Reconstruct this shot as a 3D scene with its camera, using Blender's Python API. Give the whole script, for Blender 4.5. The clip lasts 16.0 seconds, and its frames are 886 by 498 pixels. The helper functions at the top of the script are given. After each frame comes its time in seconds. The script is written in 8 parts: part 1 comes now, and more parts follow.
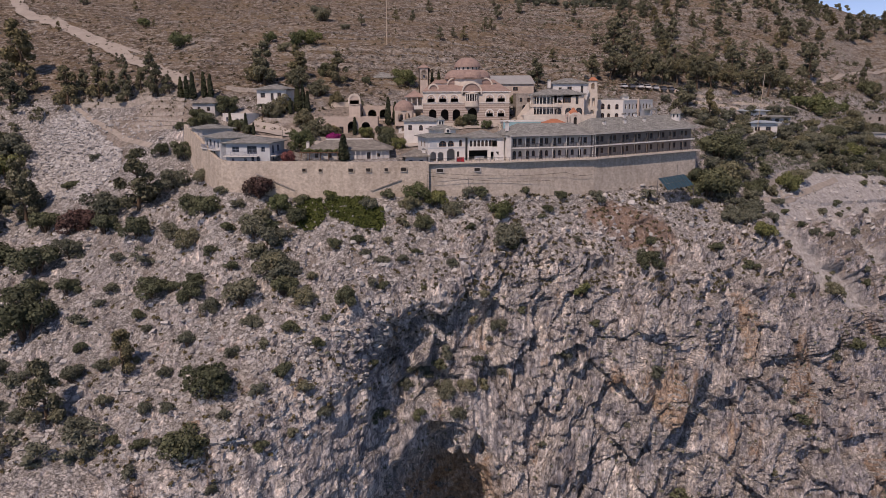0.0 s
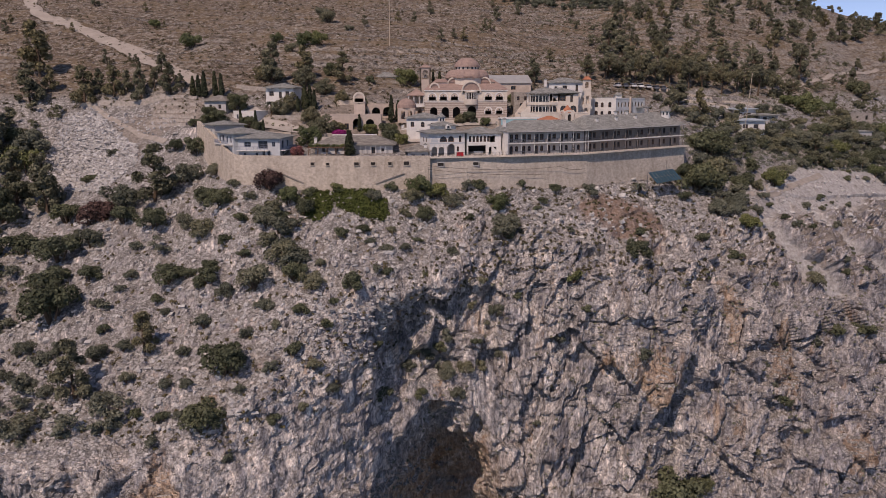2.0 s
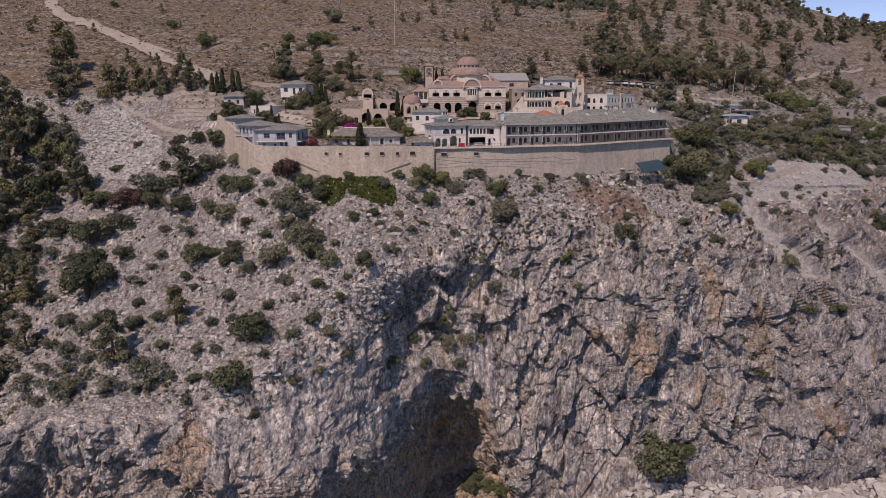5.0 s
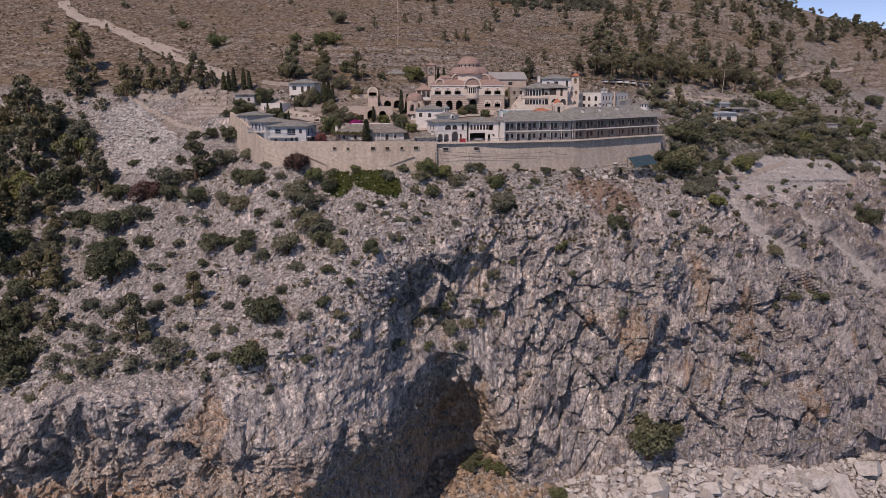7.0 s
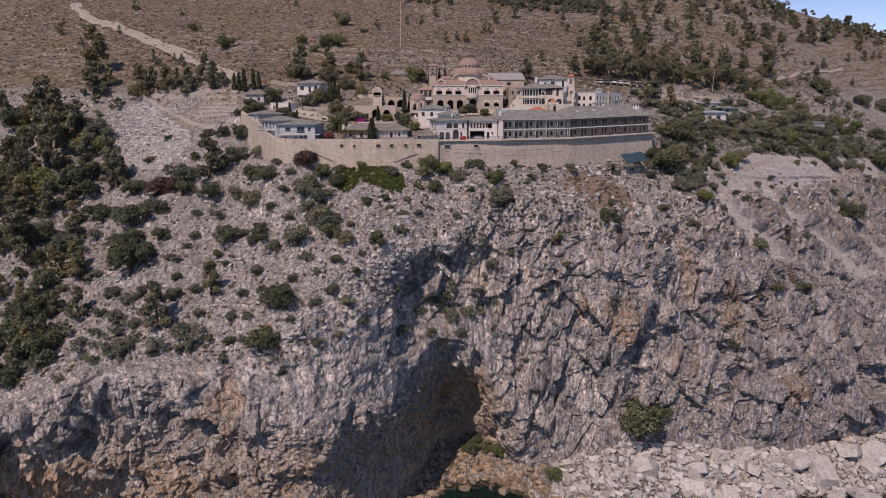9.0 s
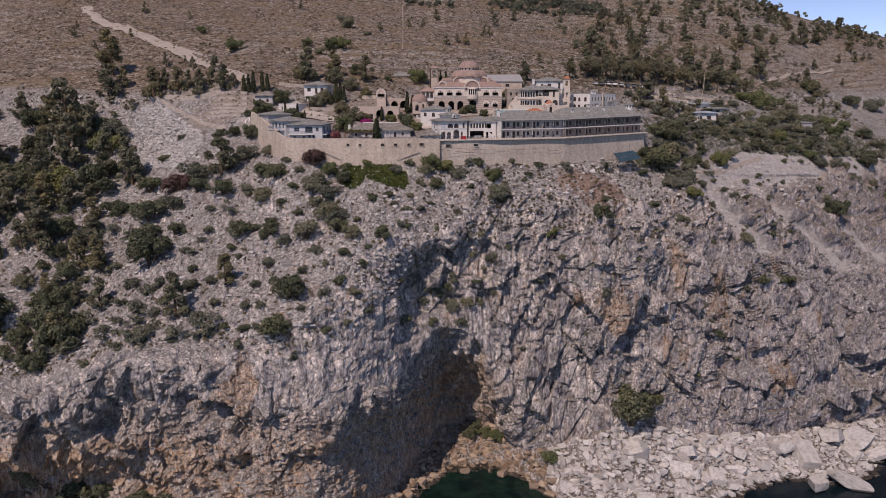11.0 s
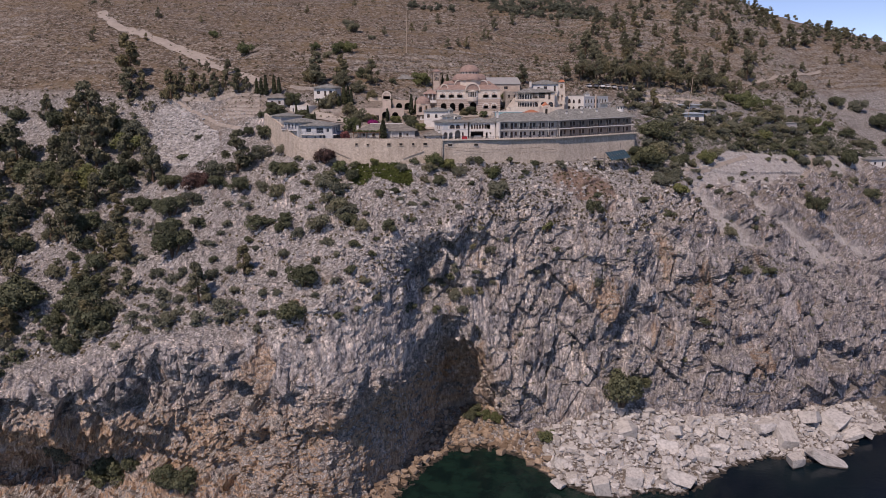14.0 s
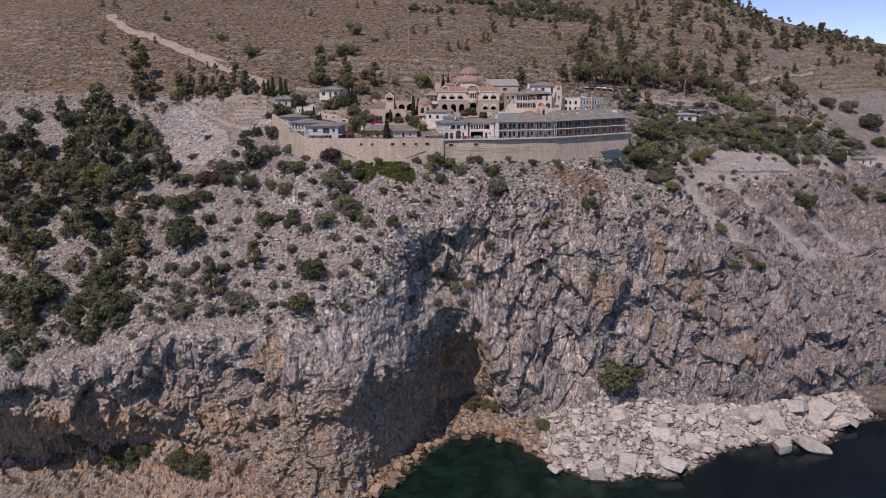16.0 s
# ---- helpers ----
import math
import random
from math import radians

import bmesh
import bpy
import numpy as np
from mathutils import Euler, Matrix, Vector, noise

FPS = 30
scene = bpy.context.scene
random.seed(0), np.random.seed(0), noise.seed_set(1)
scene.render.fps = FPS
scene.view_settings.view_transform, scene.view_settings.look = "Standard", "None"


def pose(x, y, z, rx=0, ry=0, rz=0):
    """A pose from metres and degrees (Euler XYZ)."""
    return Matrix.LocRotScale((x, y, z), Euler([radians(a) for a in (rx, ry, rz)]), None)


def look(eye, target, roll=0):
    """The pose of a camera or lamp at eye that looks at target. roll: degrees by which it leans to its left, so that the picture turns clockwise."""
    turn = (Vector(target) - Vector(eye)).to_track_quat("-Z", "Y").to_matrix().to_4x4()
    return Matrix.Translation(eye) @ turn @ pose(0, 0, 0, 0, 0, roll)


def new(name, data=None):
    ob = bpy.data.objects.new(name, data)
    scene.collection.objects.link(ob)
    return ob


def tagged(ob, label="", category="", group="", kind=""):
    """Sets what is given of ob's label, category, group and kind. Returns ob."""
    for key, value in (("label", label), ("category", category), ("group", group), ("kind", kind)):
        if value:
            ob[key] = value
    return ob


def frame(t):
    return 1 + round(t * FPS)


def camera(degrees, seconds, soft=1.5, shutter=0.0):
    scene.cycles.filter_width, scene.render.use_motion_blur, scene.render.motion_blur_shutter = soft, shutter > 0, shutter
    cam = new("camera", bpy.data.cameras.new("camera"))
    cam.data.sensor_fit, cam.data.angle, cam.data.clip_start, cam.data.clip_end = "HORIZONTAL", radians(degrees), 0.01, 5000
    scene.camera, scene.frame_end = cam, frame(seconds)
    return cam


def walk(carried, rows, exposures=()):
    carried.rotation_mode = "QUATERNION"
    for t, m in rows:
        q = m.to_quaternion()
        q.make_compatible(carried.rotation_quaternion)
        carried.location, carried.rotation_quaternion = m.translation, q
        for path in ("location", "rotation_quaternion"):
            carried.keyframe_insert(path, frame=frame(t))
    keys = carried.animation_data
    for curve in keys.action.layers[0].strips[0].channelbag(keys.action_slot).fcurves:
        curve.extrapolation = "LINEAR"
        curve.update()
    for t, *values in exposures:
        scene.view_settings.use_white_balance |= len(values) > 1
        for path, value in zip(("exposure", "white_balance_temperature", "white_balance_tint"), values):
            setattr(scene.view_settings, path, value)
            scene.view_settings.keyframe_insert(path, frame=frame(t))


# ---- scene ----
from mathutils.bvhtree import BVHTree

# The flight: one slow backwards glide over the sea, away from the cliff.
cam = camera(62.9, 16.0, soft=0.6)
PATH = [
    (0.0, (-0.302, -0.774, 121.180), (2.079, 97.055, 100.593), -0.33),
    (0.5, (-0.288, -3.127, 121.032), (2.064, 94.707, 100.466), -0.32),
    (1.0, (-0.322, -5.609, 120.892), (2.004, 92.229, 100.341), -0.31),
    (1.5, (-0.397, -8.184, 120.749), (1.907, 89.656, 100.207), -0.29),
    (2.0, (-0.506, -10.825, 120.596), (1.777, 87.017, 100.057), -0.28),
    (2.5, (-0.644, -13.511, 120.431), (1.622, 84.330, 99.890), -0.27),
    (3.0, (-0.804, -16.229, 120.256), (1.446, 81.611, 99.708), -0.26),
    (3.5, (-0.982, -18.969, 120.075), (1.255, 78.869, 99.516), -0.25),
    (4.0, (-1.171, -21.726, 119.895), (1.055, 76.110, 99.320), -0.24),
    (4.5, (-1.367, -24.496, 119.722), (0.849, 73.336, 99.128), -0.23),
    (5.0, (-1.567, -27.278, 119.564), (0.642, 70.549, 98.948), -0.22),
    (5.5, (-1.766, -30.072, 119.428), (0.436, 67.749, 98.787), -0.22),
    (6.0, (-1.963, -32.880, 119.323), (0.234, 64.937, 98.654), -0.21),
    (6.5, (-2.156, -35.699, 119.252), (0.038, 62.111, 98.553), -0.20),
    (7.0, (-2.344, -38.531, 119.220), (-0.152, 59.272, 98.491), -0.20),
    (7.5, (-2.526, -41.374, 119.231), (-0.335, 56.422, 98.469), -0.19),
    (8.0, (-2.704, -44.226, 119.285), (-0.512, 53.563, 98.489), -0.18),
    (8.5, (-2.877, -47.083, 119.382), (-0.684, 50.699, 98.551), -0.18),
    (9.0, (-3.047, -49.939, 119.518), (-0.852, 47.835, 98.653), -0.18),
    (9.5, (-3.216, -52.790, 119.690), (-1.019, 44.977, 98.790), -0.17),
    (10.0, (-3.387, -55.628, 119.892), (-1.187, 42.131, 98.958), -0.17),
    (10.5, (-3.560, -58.447, 120.116), (-1.358, 39.306, 99.149), -0.17),
    (11.0, (-3.739, -61.238, 120.354), (-1.533, 36.508, 99.356), -0.17),
    (11.5, (-3.924, -63.995, 120.599), (-1.715, 33.744, 99.572), -0.17),
    (12.0, (-4.117, -66.713, 120.842), (-1.905, 31.020, 99.787), -0.17),
    (12.5, (-4.317, -69.388, 121.076), (-2.102, 28.340, 99.996), -0.18),
    (13.0, (-4.523, -72.019, 121.294), (-2.306, 25.704, 100.191), -0.18),
    (13.5, (-4.734, -74.610, 121.492), (-2.515, 23.109, 100.370), -0.18),
    (14.0, (-4.944, -77.168, 121.669), (-2.723, 20.547, 100.533), -0.19),
    (14.5, (-5.147, -79.710, 121.829), (-2.926, 18.004, 100.682), -0.20),
    (15.0, (-5.334, -82.255, 121.980), (-3.114, 15.457, 100.826), -0.20),
    (15.5, (-5.494, -84.836, 122.136), (-3.276, 12.875, 100.980), -0.21),
    (16.0, (-5.611, -87.496, 122.319), (-3.396, 10.216, 101.166), -0.22),
]
walk(cam, [(t, look(eye, target, roll)) for t, eye, target, roll in PATH], exposures=[(0.0, 0.0, 7800, 26), (16.0, 0.06, 7400, 26)])

# ---- light ----
SUN_EL, SUN_AZ = radians(50), radians(208)      # azimuth clockwise from +y
world = bpy.data.worlds.new("world")
scene.world = world
world.use_nodes = True
wn = world.node_tree
sky = wn.nodes.new("ShaderNodeTexSky")
sky.sky_type = "NISHITA"
sky.sun_disc = False
sky.sun_elevation, sky.sun_rotation = SUN_EL, SUN_AZ
sky.air_density, sky.dust_density, sky.ozone_density, sky.altitude = 0.7, 0.0, 3.0, 3500.0
bgn = wn.nodes["Background"]
bgn.inputs["Strength"].default_value = 0.14
wn.links.new(sky.outputs["Color"], bgn.inputs["Color"])
sun = new("sun", bpy.data.lights.new("sun", "SUN"))
sun.data.energy, sun.data.angle, sun.data.color = 2.8, radians(0.6), (1.0, 0.93, 0.85)
sun.matrix_world = look((math.sin(SUN_AZ) * math.cos(SUN_EL) * 300, math.cos(SUN_AZ) * math.cos(SUN_EL) * 300, math.sin(SUN_EL) * 300), (0, 0, 0))


# ---- noise on arrays ----
def h3(i, j, k, seed):
    """A random number from 0 to 1 for each lattice point."""
    n = (i * 374761393 + j * 668265263 + k * 2147483647 + seed * 1274126177) & 0xFFFFFFFF
    n = ((n ^ (n >> 13)) * 1274126177) & 0xFFFFFFFF
    n = ((n ^ (n >> 16)) * 2246822519) & 0xFFFFFFFF
    return ((n ^ (n >> 15)) & 0xFFFFFF) / float(0x1000000)


def vnoise(p, seed=0):
    """Smooth noise from -1 to 1 at the points p (n, 3)."""
    f = np.floor(p)
    i, j, k = (f[:, a].astype(np.int64) for a in range(3))
    u = p - f
    u = u * u * (3 - 2 * u)
    out = 0
    for a in (0, 1):
        for b in (0, 1):
            for c in (0, 1):
                w = (u[:, 0] if a else 1 - u[:, 0]) * (u[:, 1] if b else 1 - u[:, 1]) * (u[:, 2] if c else 1 - u[:, 2])
                out = out + w * h3(i + a, j + b, k + c, seed)
    return out * 2 - 1


def fbm(p, octaves=4, seed=0, gain=0.5):
    out, amp = 0, 1.0
    for o in range(octaves):
        out = out + amp * vnoise(p * (2.03 ** o) + 17.3 * o, seed + o)
        amp *= gain
    return out


def facets(p, seed=0, tilt=0.7):
    """Broken rock: every cell of a scattered division has a height and a slant of its own. Also the distance to the joint."""
    f = np.floor(p).astype(np.int64)
    n = len(p)
    best, second, val = np.full(n, 9e9), np.full(n, 9e9), np.zeros(n)
    for a in (-1, 0, 1):
        for b in (-1, 0, 1):
            for c in (-1, 0, 1):
                i, j, k = f[:, 0] + a, f[:, 1] + b, f[:, 2] + c
                r1, r2, r3 = h3(i, j, k, seed), h3(i, j, k, seed + 1), h3(i, j, k, seed + 2)
                dx, dy, dz = p[:, 0] - (i + r1), p[:, 1] - (j + r2), p[:, 2] - (k + r3)
                d = dx * dx + dy * dy + dz * dz
                v = (r1 * 7.13 + r2 * 3.77 + r3) % 1.0 - 0.5 + tilt * ((r2 - 0.5) * dx * 2 + (r3 - 0.5) * dy * 2 + (r1 - 0.5) * dz * 2)
                near = d < best
                second = np.where(near, best, np.minimum(second, d))
                val = np.where(near, v, val)
                best = np.where(near, d, best)
    return val, np.sqrt(second) - np.sqrt(best)


# ---- materials ----
def material(name, rough=0.85, metal=0.0):
    m = bpy.data.materials.new(name)
    m.use_nodes = True
    b = m.node_tree.nodes["Principled BSDF"]
    b.inputs["Roughness"].default_value, b.inputs["Metallic"].default_value = rough, metal
    b.inputs["Specular IOR Level"].default_value = 0.3
    return m, m.node_tree, b


def node(nt, kind, **inputs):
    n = nt.nodes.new(kind)
    for key, value in inputs.items():
        n.inputs[key.replace("_", " ")].default_value = value
    return n


def coords(nt, scale=(1, 1, 1), rotation=(0, 0, 0), place="Object"):
    tc = nt.nodes.new("ShaderNodeTexCoord")
    mp = nt.nodes.new("ShaderNodeMapping")
    mp.inputs["Scale"].default_value, mp.inputs["Rotation"].default_value = scale, rotation
    nt.links.new(tc.outputs[place], mp.inputs["Vector"])
    return mp.outputs["Vector"]


def noise_of(nt, vec, scale, detail=6.0, rough=0.6):
    n = node(nt, "ShaderNodeTexNoise", Scale=scale, Detail=detail, Roughness=rough)
    nt.links.new(vec, n.inputs["Vector"])
    return n.outputs["Fac"]


def ramp(nt, fac, stops):
    r = nt.nodes.new("ShaderNodeValToRGB")
    els = r.color_ramp.elements
    while len(els) < len(stops):
        els.new(0.5)
    for e, (at, c) in zip(els, stops):
        e.position = at
        e.color = (*c, 1) if len(c) == 3 else c
    nt.links.new(fac, r.inputs["Fac"])
    return r.outputs["Color"]


def mix(nt, fac, a, b, blend="MIX"):
    m = nt.nodes.new("ShaderNodeMix")
    m.data_type, m.blend_type = "RGBA", blend
    for value, sock in ((fac, m.inputs[0]), (a, m.inputs[6]), (b, m.inputs[7])):
        if isinstance(value, bpy.types.NodeSocket):
            nt.links.new(value, sock)
        else:
            sock.default_value = (*value, 1) if isinstance(value, tuple) else value
    return m.outputs[2]


def maths(nt, op, a, b=0.0, clamp=False):
    m = nt.nodes.new("ShaderNodeMath")
    m.operation, m.use_clamp = op, clamp
    for value, sock in ((a, m.inputs[0]), (b, m.inputs[1])):
        if isinstance(value, bpy.types.NodeSocket):
            nt.links.new(value, sock)
        else:
            sock.default_value = value
    return m.outputs[0]


def bump(nt, bsdf, height, strength=0.5, distance=0.3):
    b = node(nt, "ShaderNodeBump", Strength=strength, Distance=distance)
    nt.links.new(height, b.inputs["Height"])
    nt.links.new(b.outputs["Normal"], bsdf.inputs["Normal"])


def paint(name, colour, rough=0.8, vary=0.12, scale=0.6, metal=0.0, relief=0.0):
    """A painted or plastered surface with stains at two sizes and a little difference from thing to thing."""
    m, nt, b = material(name, rough, metal)
    v = coords(nt)
    big, small = noise_of(nt, v, scale, 5), noise_of(nt, v, scale * 9, 4)
    lo = tuple(c * (1 - 1.6 * vary) for c in colour)
    hi = tuple(min(1, c * (1 + vary)) for c in colour)
    c1 = ramp(nt, big, [(0.3, lo), (0.62, hi)])
    c2 = mix(nt, 0.35, c1, ramp(nt, small, [(0.3, lo), (0.7, hi)]))
    nt.links.new(c2, b.inputs["Base Color"])
    if relief:
        bump(nt, b, small, 0.5, relief)
    return m

# ---- the ground: one sheet from the sea floor over the cliff to the hills ----
# Guide lines of the land, each as (x, y, z) from the left to the right of the bay.
SHORE = [(-420, 60, -.6), (-120, 98, -.6), (-60, 104, -.6), (-40, 101, -.6), (-31, 104.5, -.6), (-24, 113, -.6), (-14, 126, -.6), (-7, 140, -.6), (2, 153, -.6), (15, 155, -.6), (27, 149, -.6), (34, 136, -.6),
         (42, 126, -.6), (52, 122, -.6), (62, 125, -.6), (74, 124, -.6), (84, 131, -.6), (95, 140, -.6), (110, 146, -.6), (122, 143, -.6), (138, 146, -.6), (150, 160, -.6), (180, 168, -.6), (240, 175, -.6), (420, 195, -.6)]
TOE = [(-420, 112, 9), (-125, 137, 6), (-104, 134, 7), (-92, 127, 10), (-80, 121, 13), (-62, 118, 13), (-50, 109, 8), (-40, 105, 4), (-31, 109, 3), (-25, 121, 2.5), (-14, 144, 2.5), (-6, 159, 4), (0, 173, 7), (12, 177, 8), (19, 173, 8), (24, 159, 6), (28, 155, 7), (35, 156, 7), (50, 151, 15), (62, 152, 17), (75, 156, 13),
       (90, 160, 9), (110, 161, 8), (130, 169, 7), (150, 177, 5), (200, 194, 4), (420, 232, 4)]
BELLY = [(-420, 92, 28), (-120, 113, 31), (-90, 114, 33), (-65, 115, 35), (-45, 112.5, 26), (-36, 114, 24), (-29, 121, 23), (-22, 131, 25), (-12, 144, 26), (-5, 157, 31), (1, 165, 35), (7, 166, 33), (11.5, 164.5, 29), (15.5, 160, 23), (19, 155.5, 19.5), (26, 153.5, 16), (33, 154, 28), (40, 154, 30),
         (55, 153, 34), (70, 158, 30), (90, 160, 34), (107, 160, 26), (127, 166, 20), (150, 171.5, 18), (200, 190, 16), (420, 235, 20)]
BROW = [(-420, 95, 36), (-120, 110, 41), (-100, 111, 45), (-85, 111, 54), (-65, 111, 54), (-53, 109.5, 46), (-44, 109, 38), (-32, 113, 37), (-22, 121, 37), (-13, 131, 38.5), (-8, 140, 44.5), (-5, 142, 49), (0, 146, 51.8), (8, 148, 50), (13, 149.5, 45), (17, 150.5, 37), (26, 152, 24), (33, 153, 44),
        (40, 154, 58), (55, 153, 58), (75, 164, 62), (95, 167, 56), (115, 176, 60), (130, 178, 55), (155, 182, 46), (200, 205, 40), (420, 255, 34)]
CHEST = [(-420, 120, 46), (-110, 122, 50), (-85, 119, 58), (-60, 120, 60), (-42, 117, 61), (-30, 121, 65), (-19, 130, 68), (-12.2, 136.5, 67), (-9.4, 149, 66), (-4, 154.5, 69), (4, 156, 71), (9, 155, 73), (20, 153, 74),
         (36, 157, 75), (50, 153, 69), (64, 158, 71), (76, 168, 72), (95, 172, 68), (116, 181, 68), (140, 190, 62), (200, 220, 54), (420, 275, 44)]
SHELF = [(-420, 150, 64), (-100, 141, 64), (-70, 137, 69), (-50, 139, 72), (-27, 135, 78), (-15, 139, 80), (-7, 142.5, 78), (-2, 146.5, 78.5), (5, 149, 81), (9, 153.5, 86), (20, 157, 88), (36, 160, 82), (52, 161, 83), (66, 162, 80),
         (76, 174, 82), (95, 184, 86), (116, 187, 77), (140, 205, 78), (200, 238, 70), (420, 300, 58)]
FOOT = [(-420, 205, 90), (-135, 203, 95), (-108, 207, 98), (-82, 192, 102), (-66, 199, 108), (-60, 190.4, 104), (-54, 180, 101.6), (-48.5, 170.4, 100.8), (-44, 168.9, 100.4), (-36, 168.6, 99.4), (-27, 168, 98.6), (-17, 166.8, 98.6), (-5, 167.3, 99.2),
        (10, 170, 98.6), (20, 172.1, 98.4), (31, 175.2, 98.2), (41.5, 178.4, 98.2), (56, 186, 98.6), (72, 194.6, 99), (75, 197, 98.5), (88, 195, 95), (104, 212, 98.5), (143, 229, 95), (200, 262, 91), (420, 330, 82)]
LEDGE = [(-420, 215, 96), (-135, 212, 104), (-112, 220, 112), (-86, 210, 111), (-66, 200, 112.5), (-60, 191, 111), (-54, 180.6, 108.4), (-48.2, 171, 106.5), (-44, 169.5, 106.2), (-36, 169.2, 106.2), (-27, 168.6, 106.1), (-17, 167.4, 106.0), (-5, 167.9, 106.0),
         (10, 170.6, 105.7), (20, 172.7, 105.7), (31, 175.8, 105.7), (41.5, 179, 105.7), (56, 186.6, 106), (72, 195.2, 106.2), (76, 199, 104), (90, 201, 98), (106, 217, 101), (145, 233, 97), (200, 268, 93), (420, 336, 84)]
YARD = [(-420, 225, 102), (-135, 222, 113), (-110, 226.5, 117.6), (-86, 222, 117), (-63, 207, 113.8), (-47, 205, 112.6), (-20, 200, 109.5), (0, 203, 111.5), (28, 205, 113), (55, 206, 113), (76, 207, 109), (106, 225, 105),
        (147, 244, 101), (200, 282, 99), (420, 345, 90)]
BACK = [(-420, 260, 124), (-112, 231, 122.5), (-92, 230, 125), (-75, 227, 126), (-48, 220, 120), (-20, 217, 117), (0, 234, 119), (30, 236, 119.5), (60, 232, 119), (85, 241, 116), (112, 244, 112.5), (152, 266, 109),
        (205, 305, 108), (420, 390, 106)]
SLOPE = [(-420, 340, 160), (-174, 324, 159), (-92, 290, 146), (-40, 270, 139.5), (0, 278, 138.5), (50, 290, 138), (92, 302, 138), (165, 318, 124), (240, 360, 126), (420, 430, 122)]
FELL = [(-500, 500, 218), (-110, 470, 196), (92, 400, 171), (150, 430, 185), (195, 450, 190), (216, 454, 184), (237, 456, 177), (257, 458, 171), (278, 460, 167), (299, 464, 164), (330, 470, 159), (420, 500, 147)]
CREST = [(-600, 760, 300), (0, 720, 268), (200, 640, 216), (300, 640, 190), (480, 700, 168)]
FAR = [(-900, 1500, 200), (0, 1500, 170), (600, 1500, 60), (900, 1500, 20)]


def blur(a, width):
    """A running mean over the columns."""
    k = np.hanning(2 * width + 3)[1:-1]
    pad = np.pad(a, width, mode="edge")
    return np.convolve(pad, k / k.sum(), "valid")


XS = np.concatenate([np.arange(-420, -215, 3.0), np.arange(-215, -130, 0.8), np.arange(-130, 170, 0.36), np.arange(170, 235, 0.8), np.arange(235, 421, 3.0)])


def guide(line, width=6):
    pts = np.array(line, float)
    fan = XS * (pts[-1, 0] / 420.0 if pts[-1, 0] > 420 else 1.0)
    y, z = np.interp(fan, pts[:, 0], pts[:, 1]), np.interp(fan, pts[:, 0], pts[:, 2])
    return np.stack([fan, blur(y, width), blur(z, width)], 1)


DEEP = [(x, y - 22, -9.0) for x, y, z in SHORE]
STEPS = ((DEEP, 6), (SHORE, 26), (TOE, 66), (BELLY, 84), (BROW, 76), (CHEST, 36), (SHELF, 48), (FOOT, 14), (LEDGE, 34), (YARD, 30), (BACK, 60), (SLOPE, 70), (FELL, 36), (CREST, 10), (FAR, 0))
lines = [guide(line, 1 if line in (FOOT, LEDGE) else 3 if line in (TOE, BELLY, BROW, CHEST, SHELF) else 7) for line, _ in STEPS]
rows_of_land, zone = [], []
for n in range(len(STEPS) - 1):
    a, b = lines[n], lines[n + 1]
    p0, p3 = lines[max(0, n - 1)], lines[min(len(lines) - 1, n + 2)]
    for s in range(STEPS[n][1]):
        u = s / STEPS[n][1]
        straight = a + (b - a) * u
        curve = 0.5 * (2 * a + (b - p0) * u + (2 * p0 - 5 * a + 4 * b - p3) * u * u + (3 * a - p0 - 3 * b + p3) * u ** 3)
        bend = 0.3 if 1 <= n <= 5 else 0.0
        rows_of_land.append(straight * (1 - bend) + curve * bend)
        zone.append(n + u)
rows_of_land.append(lines[-1])
zone.append(len(STEPS) - 1)
LAND = np.array(rows_of_land)                      # rows, columns, 3
ZONE = np.array(zone)
NR, NC = LAND.shape[:2]


def bell(v, lo, hi, soft):
    return np.clip((v - lo) / soft, 0, 1) * np.clip((hi - v) / soft, 0, 1)


flat_p = LAND.reshape(-1, 3).copy()
zz = np.repeat(ZONE, NC)
cliff = np.where(flat_p[:, 0] > 0, bell(zz, 1.9, 6.75, 0.45), np.where(flat_p[:, 0] > -22, bell(zz, 1.9, 6.35, 0.45), bell(zz, 1.3, 6.35, 0.45)))                   # bare rock face
sloping = bell(zz, 4.05, 6.95, 0.4)                  # stony slope over it
left_slope = np.clip((-3 - flat_p[:, 0]) / 10, 0, 1)
cliff = cliff * (1 - 0.85 * sloping * left_slope)
cliff = cliff * (1 - 0.5 * bell(zz, 6.1, 7.5, 0.3))
# gravel chutes in the east: they run down to the right between ribs of rock, from a bare slope above
east_slope = np.clip((flat_p[:, 0] - 84 + 12 * (6 - zz)) / 10, 0, 1) * np.clip((zz - 4.55) / 0.3, 0, 1)
run = flat_p[:, 0] + 1.15 * flat_p[:, 2] + 3.2 * fbm(flat_p / 9.0, 3, 137)
gravel = np.maximum(np.maximum(bell(run, 184, 195, 2.5), bell(run, 207, 219, 2.5)), np.maximum(bell(run, 232, 238, 2.0), np.clip((flat_p[:, 2] - 85 + 5 * fbm(flat_p / 8.0, 3, 139)) / 2.0, 0, 1)))
gravel = gravel * east_slope
chute = gravel * bell(zz, 4.5, 7.35, 0.2)
rib = east_slope * bell(zz, 5.0, 7.35, 0.3) * (1 - gravel)
cliff = np.maximum(cliff, 0.9 * rib) * (1 - 0.92 * gravel)
sloping = sloping * (1 - 0.6 * gravel)
hilly = bell(zz, 9.6, 13.5, 0.7)
